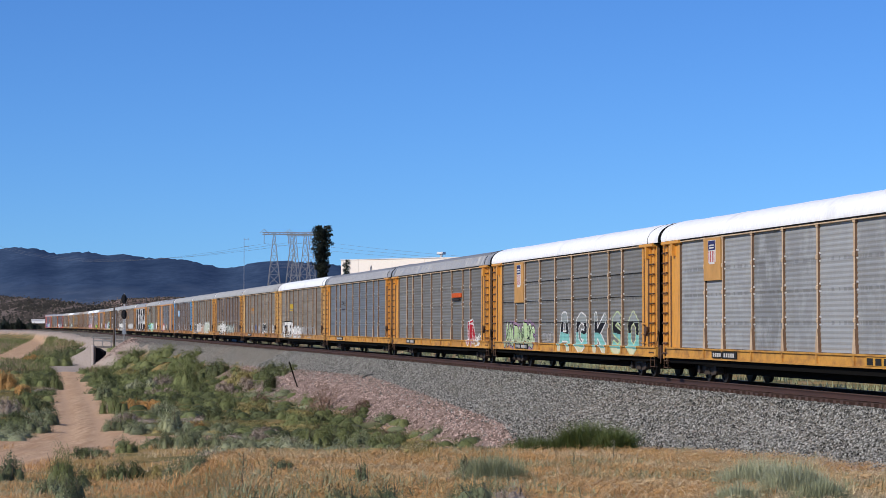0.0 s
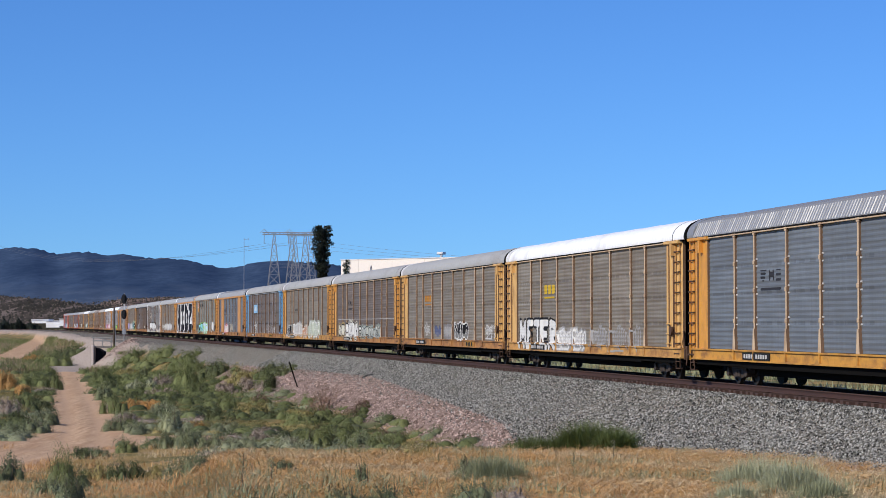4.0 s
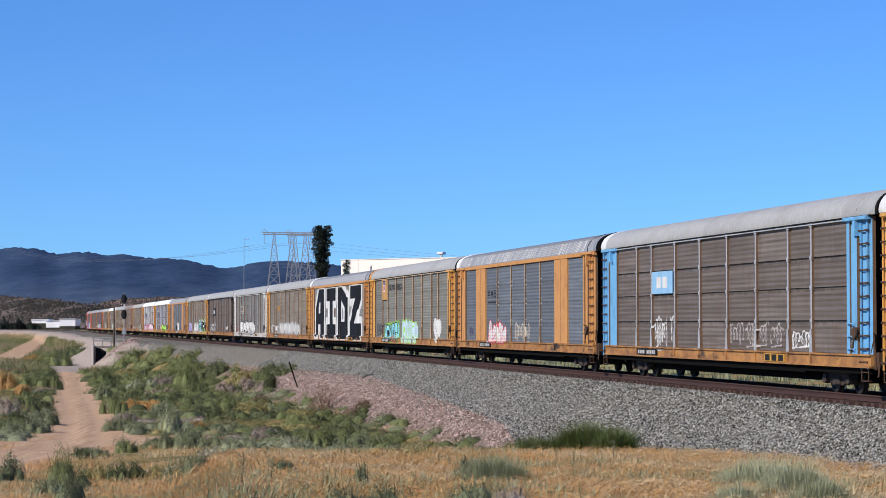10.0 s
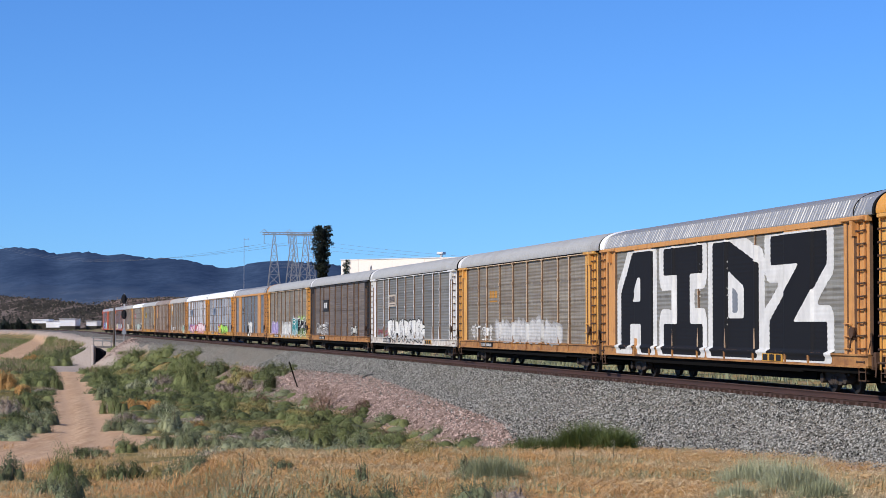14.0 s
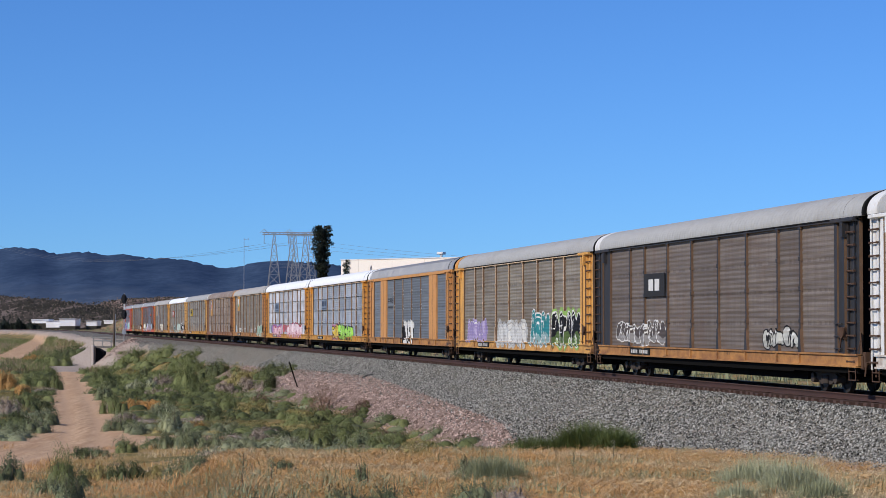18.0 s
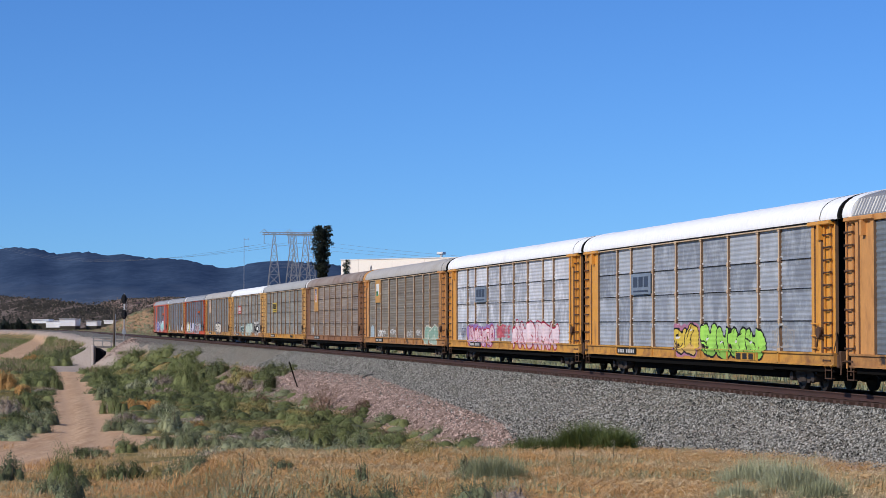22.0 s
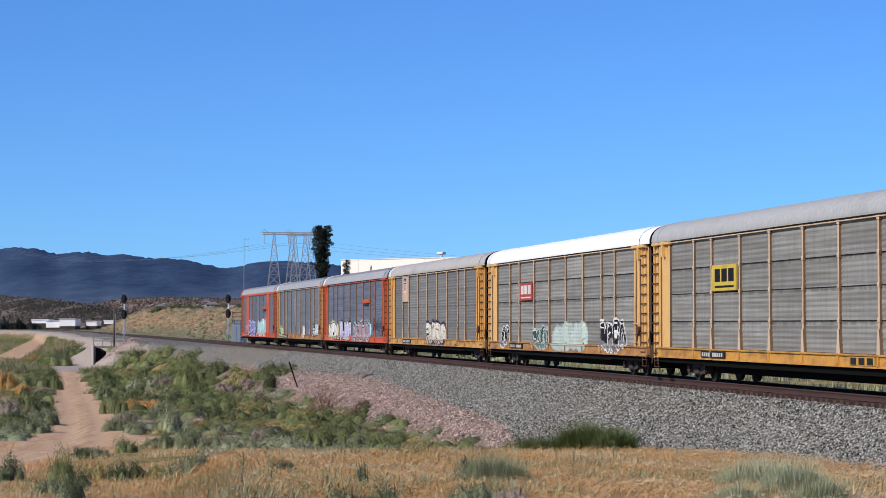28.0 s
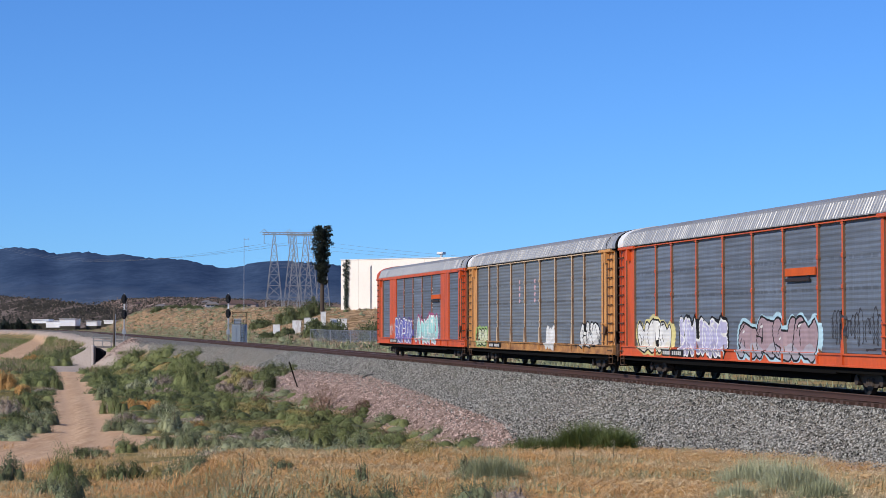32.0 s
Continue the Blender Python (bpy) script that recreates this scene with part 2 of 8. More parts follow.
def build_ground():
    ys = graded((-1200, -100, 120, 40), (-100, 28, 14, 2), (28, 140, 0.7, 0.9), (140, 320, 0.9, 2.4), (320, 900, 3, 14), (900, 4600, 25, 260))
    us = np.concatenate([-graded((60, 3000, 2.5, 260))[::-1], graded((-60, -46, 0.7, 0.7), (-46, -8, 0.35, 0.35), (-8, 40, 0.7, 0.7)), graded((40, 3000, 2.5, 260))])
    U, Y = np.meshgrid(us, ys)
    X = U + np.interp(Y, [-1200, 0, 90, 400, 900, 4600], [0, 0, 0, -60, -120, -120])
    Z = ground_z(X, Y)
    nx, ny = len(us), len(ys)
    idx = np.arange(nx * ny).reshape(ny, nx)
    quads = np.stack([idx[:-1, :-1], idx[:-1, 1:], idx[1:, 1:], idx[1:, :-1]], -1).reshape(-1, 4)
    me = quads_mesh("ground", np.stack([X, Y, Z], -1).reshape(-1, 3), quads, [GROUND], smooth=True)
    x, y = X.ravel(), Y.ravel()
    lat = lat_of(x, y)
    wob = waves(x, y, 1.6, 5.0) * 0.35
    dirt = 1 - ease(1.35 + 0.9 * ease(130, 95, y), 2.0 + 1.2 * ease(130, 95, y), line_distance(x, y, PATH) + wob)
    dirt = np.maximum(dirt, 1 - ease(1.9, 2.8, line_distance(x, y, ROAD) + wob))
    dirt = np.maximum(dirt, 1 - ease(1.6, 2.6, line_distance(x, y, CROSS) + wob))
    dirt = np.maximum(dirt, 1 - ease(0.9, 1.7, line_distance(x, y, YARD) + wob))
    near = ground_z(x, y)
    pink = ease(2.2, 3.0, lat) * ease(-3.0, -2.8, near + wob * 0.2) * ease(72, 80, y) * (1 - ease(185, 215, y))
    pink = np.maximum(pink, ease(-3.0, -2.2, near) * ease(238, 250, y) * (1 - ease(268, 274, y)) * (lat > 9.5))
    gravel = ease(2.2, 3.0, lat) * ease(205, 262, y) * (1 - ease(-0.9, -1.6, near)) * (1 - ease(11.5, 13.5, lat) * (y < 330))
    gravel = np.maximum(gravel, (lat > -3.5) & (lat < 3.0) & (y > 0))
    gravel = np.maximum(gravel, (1 - ease(2.2, 3.4, line_distance(x, y, PATH) + wob)) * ease(232, 246, y))
    ruts = np.exp(-((line_distance(x, y, PATH) + wob * 0.25 - 0.8) / 0.32) ** 2) * (y < 240)
    pink = np.maximum(pink, 1 - ease(2.5, 3.6, np.hypot((x + 38.9) * 1.1, y - 254.0) + wob))
    gravel = np.maximum(gravel, 1 - ease(3.6, 5.0, line_distance(x, y, GRAVEL_LINE) + wob))
    for name, v in (("dirt", dirt), ("rut", ruts), ("pink", pink), ("far", ease(-9.0, -15.0, lat) * ease(140, 200, y) * (0.9 + 0.1 * waves(x, y, 5.0, 8.0))), ("gravel", gravel.astype(float)), ("dry", 0.5 + 0.5 * waves(x, y, 6.0, 7.0))):
        me.attributes.new(name, "FLOAT", "POINT").data.foreach_set("value", np.asarray(v, dtype=np.float32))
    return tagged(new("ground", me), "dry scrubland ground with a tan dirt track and pinkish embankment", "ground", kind="structure")


def ground_material():
    m, nt, b = shader("dry_earth")

    def attr(n):
        a = nt.nodes.new("ShaderNodeAttribute")
        a.attribute_name = n
        return a.outputs["Fac"]
    fine, mid = noise_node(nt, 6.0, 8, shift=False), noise_node(nt, 0.22, 5, shift=False)
    soil = mix(nt, fine, (0.24, 0.16, 0.095), (0.44, 0.32, 0.20))
    straw = mix(nt, fine, (0.22, 0.14, 0.05), (0.46, 0.33, 0.14))
    green = mix(nt, fine, (0.06, 0.075, 0.03), (0.15, 0.16, 0.075))
    c = mix(nt, ramp(nt, mid, 0.40, 0.56), green, straw)
    c = mix(nt, ramp(nt, noise_node(nt, 0.6, 5, shift=False), 0.55, 0.66), c, soil)
    path = mix(nt, ramp(nt, fine, 0.35, 0.65), (0.46, 0.29, 0.165), (0.74, 0.52, 0.335))
    path = mix(nt, ramp(nt, noise_node(nt, 0.9, 5, shift=False), 0.45, 0.7), path, (0.58, 0.39, 0.245))
    c = mix(nt, attr("far"), c, mix(nt, ramp(nt, noise_node(nt, 0.55, 9, shift=False), 0.40, 0.60), (0.17, 0.10, 0.052), (0.44, 0.29, 0.17)))
    streaks = noise_node(nt, 1.4, 6, stretch=(1.6, 0.12, 1), shift=False)
    path = mix(nt, ramp(nt, streaks, 0.38, 0.6), mix(nt, 0.6, path, (0.40, 0.235, 0.13)), path)
    path = mix(nt, ramp(nt, noise_node(nt, 3.4, 7, stretch=(1.5, 0.07, 1), shift=False), 0.54, 0.68), path, (0.42, 0.255, 0.15))
    path = mix(nt, attr("rut"), path, mix(nt, fine, (0.46, 0.29, 0.175), (0.62, 0.42, 0.27)))
    ragged = nt.nodes.new("ShaderNodeMath")
    nt.links.new(attr("dirt"), ragged.inputs[0])
    nt.links.new(ramp(nt, noise_node(nt, 2.6, 6, shift=False), 0.3, 0.7, (-0.35, -0.35, -0.35, 1), (0.35, 0.35, 0.35, 1)), ragged.inputs[1])
    c = mix(nt, ramp(nt, ragged.outputs[0], 0.35, 0.65), c, path)
    vor = node(nt, "ShaderNodeTexVoronoi", Scale=13.0)
    tc = nt.nodes.new("ShaderNodeTexCoord")
    nt.links.new(tc.outputs["Object"], vor.inputs["Vector"])
    stone = mix(nt, vor.outputs["Color"], (0.17, 0.118, 0.098), (0.34, 0.25, 0.21))
    c = mix(nt, attr("pink"), c, stone)
    c = mix(nt, attr("gravel"), c, mix(nt, vor.outputs["Color"], (0.28, 0.225, 0.18), (0.52, 0.43, 0.36)))
    nt.links.new(c, b.inputs["Base Color"])
    b.inputs["Roughness"].default_value = 0.95
    b.inputs["Specular IOR Level"].default_value = 0.03
    bump(nt, b, fine, 0.5, 0.08)
    return m


GROUND = ground_material()
build_ground()

# ------------------------------------------------------------------ track
random.seed(4)


def stone_material(name, a, b2):
    m, nt, b = shader(name)
    geo = nt.nodes.new("ShaderNodeNewGeometry")
    r = nt.nodes.new("ShaderNodeMath")
    r.operation, r.inputs[1].default_value = "POWER", 1.5
    nt.links.new(geo.outputs["Random Per Island"], r.inputs[0])
    c = mix(nt, r.outputs[0], a, b2)
    nt.links.new(c, b.inputs["Base Color"])
    b.inputs["Roughness"].default_value = 0.9
    b.inputs["Specular IOR Level"].default_value = 0.15
    return m


BALLAST = stone_material("grey_ballast", (0.026, 0.026, 0.024), (0.47, 0.46, 0.42))
PINK = stone_material("pink_rock", (0.13, 0.086, 0.070), (0.60, 0.45, 0.385))


def ballast_reach(y):
    """Lower edge of the grey stone on the camera's side, metres from the middle."""
    return np.interp(y, [-900, 0, 60, 72, 79, 85, 101, 127, 160, 205, 262, 900], [4.2, 4.2, 4.6, 5.6, 6.2, 5.3, 4.6, 3.6, 4.0, 5.0, 11.0, 5.0])


def build_ballast():
    s = graded((-880, -60, 40, 6), (-60, 260, 1.2, 2.5), (260, 900, 4, 14))
    x0, y0 = np.interp(s, ARC, TX), np.interp(s, ARC, TY)
    h = np.interp(s, ARC, HEAD)
    reach = ballast_reach(y0)
    rows = []
    for k in range(22):
        t = k / 21
        lat = -3.8 + (reach + 3.8) * t
        x, y = x0 - lat * np.cos(h), y0 - lat * np.sin(h)
        top = np.where(np.abs(lat) < berm(y) * (lat > 0) + 2.1 * (lat <= 0), -0.30, -0.30 - 0.5 * (np.abs(lat) - np.where(lat > 0, berm(y), 2.1)))
        z = np.maximum(top, ground_z(x, y) + 0.02) + waves(x, y, 0.9, 2.0) * 0.015
        z = np.where(k in (0, 21), ground_z(x, y) - 0.05, z)
        rows.append(np.stack([x, y, z], -1))
    v = np.stack(rows, 0)
    n = len(s)
    idx = np.arange(22 * n).reshape(22, n)
    quads = np.stack([idx[:-1, :-1], idx[:-1, 1:], idx[1:, 1:], idx[1:, :-1]], -1).reshape(-1, 4)
    m, nt, b = shader("ballast_bed")
    vor = node(nt, "ShaderNodeTexVoronoi", Scale=20.0)
    tc = nt.nodes.new("ShaderNodeTexCoord")
    nt.links.new(tc.outputs["Object"], vor.inputs["Vector"])
    c = mix(nt, vor.outputs["Color"], (0.045, 0.043, 0.037), (0.295, 0.285, 0.245))
    c = mix(nt, ramp(nt, noise_node(nt, 0.7, 7, shift=False), 0.4, 0.65), c, mix(nt, vor.outputs["Color"], (0.06, 0.052, 0.044), (0.32, 0.285, 0.24)))
    c = mix(nt, 1.0, c, ramp(nt, noise_node(nt, 3.2, 6, shift=False), 0.32, 0.68, (0.72, 0.72, 0.72, 1), (1.5, 1.47, 1.42, 1)), "MULTIPLY")
    nt.links.new(c, b.inputs["Base Color"])
    b.inputs["Roughness"].default_value = 0.95
    b.inputs["Specular IOR Level"].default_value = 0.05
    bump(nt, b, vor.outputs["Distance"], 0.7, 0.05)
    tagged(new("ballast_bed", quads_mesh("ballast_bed", v.reshape(-1, 3), quads[:, ::-1], [m], smooth=True)), "grey crushed stone ballast bed under the railway track", "ballast", kind="structure")


build_ballast()


def scatter_stones(name, places, sizes, mat, label):
    """Many small angular stones as one mesh."""
    rng = np.random.default_rng(5)
    n = len(places)
    cube = np.array([(-1, -1, -0.8), (1, -1, -0.8), (1, 1, -0.8), (-1, 1, -0.8), (-0.7, -0.7, 0.9), (0.8, -0.6, 0.8), (0.6, 0.8, 0.7), (-0.7, 0.7, 1.0)]) * 0.5
    faces = np.array([(4, 5, 6, 7), (0, 1, 5, 4), (1, 2, 6, 5), (2, 3, 7, 6), (3, 0, 4, 7)])
    v = cube[None] * (sizes[:, None, None]) * rng.uniform(0.6, 1.25, (n, 1, 3)) + rng.normal(0, 0.12, (n, 8, 3)) * sizes[:, None, None]
    a, t = rng.uniform(0, 6.283, n), rng.normal(0, 0.5, n)
    ca, sa, ct, st = np.cos(a)[:, None], np.sin(a)[:, None], np.cos(t)[:, None], np.sin(t)[:, None]
    x, y, z = v[..., 0], v[..., 1] * ct - v[..., 2] * st, v[..., 1] * st + v[..., 2] * ct
    v = np.stack([x * ca - y * sa, x * sa + y * ca, z], -1) + places[:, None, :]
    q = (faces[None] + (np.arange(n) * 8)[:, None, None]).reshape(-1, 4)
    return tagged(new(name, quads_mesh(name, v.reshape(-1, 3), q, [mat])), label, "stones", kind="stuff")


def build_stones():
    rng = np.random.default_rng(8)
    n = 84000
    s = -48 + 140 * rng.random(n) ** 1.3
    y0 = np.interp(s, ARC, TY)
    reach = ballast_reach(y0)
    lat = 1.35 + (reach - 1.2) * rng.random(n) + np.where(rng.random(n) < 0.16, 1.5 * rng.random(n) ** 2, 0.0)
    x, y, _ = on_track(s, lat)
    top = np.where(lat < berm(y), -0.30, -0.30 - 0.5 * (lat - berm(y)))
    z = np.maximum(top, ground_z(x, y) + 0.02)
    scatter_stones("ballast_stones", np.stack([x, y, z + 0.01], -1), rng.uniform(0.028, 0.060, n), BALLAST, "loose grey crushed ballast stones beside the track")
    n = 62000
    y = 76 + 110 * rng.random(n) ** 1.4
    lat = rng.uniform(3.4, 10.5, n)
    x = np.interp(y, TY, TX) - lat / np.cos(np.interp(y, TY, HEAD))
    z = ground_z(x, y)
    keep = (z > -3.0 + 0.15 * waves(x, y, 2.0, 3.0)) & (lat > ballast_reach(y) - 1.6 * rng.random(n) ** 2 - 0.3 * waves(x, y, 2.2, 8.0))
    x, y, z = x[keep], y[keep], z[keep]
    sf = rng.uniform(-46, -2, 5200)
    fx, fy, _ = on_track(sf, ballast_reach(np.interp(sf, ARC, TY)) + rng.normal(0.1, 0.42, 5200))
    scatter_stones("foot_gravel", np.stack([fx, fy, ground_z(fx, fy) + 0.02], -1), rng.uniform(0.02, 0.055, 5200), PINK, "fine pinkish gravel along the ballast foot")
    px, py = -38.9 + rng.normal(0, 1.3, 1500), 253.5 + rng.normal(0, 1.6, 1500)
    big = np.concatenate([rng.uniform(0.03, 0.085, len(x)) + 0.05 * (rng.random(len(x)) < 0.05), rng.uniform(0.05, 0.12, 1500)])
    x, y, z = np.concatenate([x, px]), np.concatenate([y, py]), np.concatenate([z, ground_z(px, py)])
    scatter_stones("pink_rocks", np.stack([x, y, z], -1), big, PINK, "broken pinkish rock on the embankment slope")


build_stones()


RAIL_WEB = paint("dark_rail_web", (0.050, 0.020, 0.015), 0.85, 0, (0.022, 0.012, 0.010), 0.4, 3, (0.2, 0.2, 1))


def build_track():
    track = tagged(new("railway_track"), "single railway track with rusty rails on brown ties", "railway track", kind="structure")
    profile = [(-0.07, -0.18), (0.07, -0.18), (0.07, -0.165), (0.012, -0.14), (0.012, -0.045), (0.036, -0.03), (0.036, -0.003), (0.03, 0.0), (-0.03, 0.0), (-0.036, -0.003), (-0.036, -0.03), (-0.012, -0.045), (-0.012, -0.14), (-0.07, -0.165)]
    s = graded((-880, -70, 20, 4), (-70, 950, 2.5, 4))
    for side in (0.7535, -0.7535):
        rings = []
        for dy, dz in profile:
            x, y, _ = on_track(s, side + dy)
            rings.append(np.stack([x, y, np.full(len(s), dz)], -1))
        v = np.stack(rings, 1)
        k = len(profile)
        idx = np.arange(len(s) * k).reshape(len(s), k)
        q = np.stack([idx[:-1], np.roll(idx[:-1], -1, 1), np.roll(idx[1:], -1, 1), idx[1:]], -1)
        mi = np.zeros(q.shape[:2], dtype=int)
        mi[:, 7] = 1
        # web and fillet faces take a darker red-brown than head and foot
        mi[:, [2, 3, 4, 10, 11, 12]] = 2
        part("rail", quads_mesh("rail", v.reshape(-1, 3), q.reshape(-1, 4), [RAIL, RAIL_TOP, RAIL_WEB], mi.ravel()), track)
    tie_mats = paint("creosoted_tie", (0.078, 0.040, 0.030), 0.9, 0, (0.04, 0.025, 0.02), 0.4, 3, (0.3, 1, 1))
    tie = Solid().box(-0.115, 0.115, -1.29, 1.29, -0.36, -0.185, 0.012).mesh("tie", tie_mats)
    shown = 0
    rest = Solid()
    for i in range(900):
        a = -46 + i * 0.55
        m = track_pose(a) @ pose(random.uniform(-0.02, 0.02), random.uniform(-0.04, 0.04), random.uniform(-0.012, 0.006), 0, 0, random.uniform(-0.6, 0.6))
        if shown < 290:
            ob = part("tie", tie, track)
            ob.matrix_basis = m
            shown += 1
        else:
            rest.add([m @ v.co for v in tie.vertices], [tuple(p.vertices) for p in tie.polygons])
    tagged(part("far_ties", rest.mesh("far_ties", tie_mats), track), kind="stuff")


build_track()

# ------------------------------------------------------------------ autorack cars
# A car's own space: x towards the train's rear, y towards the camera, z up from the rail heads.
PITCH = 28.508
EAVE, SILL_TOP, SILL_LOW = 4.97, 1.165, 0.81
POSTS = (9.13, 7.19, 4.29, 1.45, -1.45, -4.29, -7.19, -9.13)
EDGE = 11.9
ROWS = (1.165, 2.09, 3.05, 3.93, 4.97)
RIB = 0.155


def rib_depth(z):
    return 1.474 + 0.008 * np.cos(2 * np.pi * (z - SILL_TOP) / RIB)


_sheets = {}


def sheet(w, z0, z1, mat, side):
    """A ribbed side sheet, w wide, between two heights."""
    key = (round(w, 3), z0, z1, mat.name, side)
    if key not in _sheets:
        n = max(4, int(round((z1 - z0) / RIB * 4)))
        z = np.linspace(z0 + 0.012, z1 - 0.012, n + 1)
        y = rib_depth(z) * side
        v = [(sx * (w / 2 - 0.01), yy, zz) for zz, yy in zip(z, y) for sx in (-1, 1)]
        v += [(sx * (w / 2 - 0.01), 1.40 * side, zz) for zz in (z[0], z[-1]) for sx in (-1, 1)]
        f = [(2 * i, 2 * i + 1, 2 * i + 3, 2 * i + 2) for i in range(n)]
        k = 2 * (n + 1)
        f += [(0, k, k + 1, 1), (2 * n, 2 * n + 1, k + 3, k + 2), (k, k + 2, k + 3, k + 1)]
        if side > 0:
            f = [q[::-1] for q in f]
        _sheets[key] = mesh_of("side_panel", v, f, [mat])
    return _sheets[key]


_shared = {}


def shared(key, make):
    if key not in _shared:
        _shared[key] = make()
    return _shared[key]


def bolt_mesh(side, wide):
    """Pale bolt heads beside a post at the three panel seams."""
    def make():
        s = Solid()
        a, b = sorted((1.46 * side, 1.512 * side))
        for z in ROWS[1:4]:
            for dz in (-0.11, 0.11):
                for dx in (-wide - 0.055, wide + 0.055):
                    s.box(dx - 0.03, dx + 0.03, a, b, z + dz - 0.026, z + dz + 0.026, 0.008)
        return s.mesh("bolts", BOLT)
    return shared(("bolts", side, wide), make)


FLANK = plain("rust_stained_flank", (0.20, 0.115, 0.065), 0.8, 0, 0.3, 3)
BOLT = plain("pale_bolt_head", (0.66, 0.63, 0.58), 0.6)


def post_mesh(mat, side, wide=0.058):
    def make():
        a, b = sorted((1.43 * side, 1.545 * side))
        s = Solid().box(-wide, wide, a, b, SILL_TOP, EAVE - 0.10, 0.012)
        a, b = sorted((1.44 * side, 1.56 * side))
        for z, w in ((EAVE - 0.16, wide * 1.7), (EAVE - 0.09, wide * 2.1)):
            s.box(-w, w, a, b, z, z + 0.075)
        for z in ROWS[1:4]:
            s.box(-wide * 1.5, wide * 1.5, a, b, z - 0.07, z + 0.07, 0.015)
        # foot that widens down to the sill
        y = 1.57 * side
        s.add([(-wide, y, 1.85), (wide, y, 1.85), (wide * 2.3, y, SILL_TOP), (-wide * 2.3, y, SILL_TOP), (-wide, 1.43 * side, 1.85), (wide, 1.43 * side, 1.85), (wide * 2.3, 1.43 * side, SILL_TOP), (-wide * 2.3, 1.43 * side, SILL_TOP)],
              [(0, 1, 2, 3), (4, 7, 6, 5), (0, 4, 5, 1), (1, 5, 6, 2), (3, 2, 6, 7), (0, 3, 7, 4)])
        me = s.mesh("post", mat, FLANK)
        for p in me.polygons:
            p.material_index = int(abs(p.normal.x) > 0.9)
        return me
    return shared(("post", mat.name, side, wide), make)


ROOF_RING = [(1.535, 4.955), (1.545, 5.03), (1.54, 5.10), (1.525, 5.17), (1.495, 5.25), (1.45, 5.33), (1.385, 5.41), (1.30, 5.48), (1.19, 5.55), (1.05, 5.61), (0.88, 5.665), (0.68, 5.71), (0.46, 5.748), (0.23, 5.773), (0.0, 5.785)]


# sheet-metal roofs: a steep corrugated flank and a flat dull top
CREASED_RING = [(1.535, 4.955), (1.54, 5.0), (1.335, 5.46), (1.15, 5.565), (0.68, 5.705), (0.23, 5.773), (0.0, 5.785)]


def roof_mesh(mat, ribbed):
    def make():
        creased = ribbed is True
        half = CREASED_RING if creased else ROOF_RING
        ring = half + [(-y, z) for y, z in half[-2::-1]]
        if ribbed:
            pitch, depth = (0.215, 0.021) if creased else (0.30, ribbed)
            n = int(27.7 / pitch)
            rng = np.random.default_rng(5)
            xs = [(-13.85 + 27.7 * (i + f) / n, d) for i in range(n) for f, d in zip((0.0, 0.12, 0.42, 0.54), np.array((0.0, 1.0, 1.0, 0.0)) * depth * (rng.uniform(0.7, 1.1) if creased else 1.0))] + [(13.85, 0.0)]
        else:
            n = 9
            xs = [(-13.85 + 27.7 * (i + f) / n, d) for i in range(n) for f, d in ((0, 0.0), (0.004, 0.007), (0.012, 0.007), (0.016, 0.0))] + [(13.85, 0.0)]
        v, f, k = [], [], len(ring)
        for x, d in xs:
            for y, z in ring:
                r = math.hypot(y, z - 4.4)
                e = d * (0.0 if creased and z > 5.47 else 1.0)
                v.append((x, y + e * y / r, z + e * (z - 4.4) / r))
        for i in range(len(xs) - 1):
            f += [(i * k + j, i * k + j + 1, (i + 1) * k + j + 1, (i + 1) * k + j) for j in range(k - 1)]
        me = mesh_of("roof", v, f, [mat, ROOF_DULL])
        me.polygons.foreach_set("use_smooth", np.zeros(len(f), dtype=bool))
        if creased:
            me.polygons.foreach_set("material_index", np.tile([int(2 <= j < k - 3) for j in range(k - 1)], len(xs) - 1).astype(np.int32))
        return me
    return shared(("roof", mat.name, ribbed), make)


def roof_ring(name, mat, x0, x1, out, inner):
    """A band round the roof between two x, standing out a little, with a rim of its own depth."""
    def make():
        ring = [(y * (1 + out), z + out * 1.2) for y, z in ROOF_RING]
        ring = ring + [(-y, z) for y, z in ring[-2::-1]]
        low = [(y * (1 - inner), 4.955 + (z - 4.955) * (1 - 2 * inner)) for y, z in ring]
        v, k = [], len(ring)
        for x, rr in ((x0, ring), (x1, ring), (x1, low), (x0, low)):
            v += [(x, y, z) for y, z in rr]
        f = []
        for r in range(4):
            a, b = r * k, ((r + 1) % 4) * k
            f += [(a + j, b + j, b + j + 1, a + j + 1) for j in range(k - 1)]
        return mesh_of(name, v, f, [mat])
    return shared((name, mat.name, x0), make)


def wheelset_mesh():
    s = Solid()
    s.tube((0, -1.0, 0), (0, 1.0, 0), 0.085, 8)
    for side in (1, -1):
        n = 20
        rings = [(0.68, 0.10), (0.68, 0.44), (0.705, 0.445), (0.715, 0.42), (0.815, 0.415), (0.82, 0.33), (0.775, 0.30), (0.775, 0.16), (0.83, 0.13), (0.83, 0.09)]
        v = [(math.cos(2 * math.pi * i / n) * r, side * y, math.sin(2 * math.pi * i / n) * r) for y, r in rings for i in range(n)]
        f = [(a * n + i, a * n + (i + 1) % n, (a + 1) * n + (i + 1) % n, (a + 1) * n + i) for a in range(len(rings) - 1) for i in range(n)]
        s.add(v, f if side < 0 else [q[::-1] for q in f])
    return s.mesh("wheelset", WHEEL)


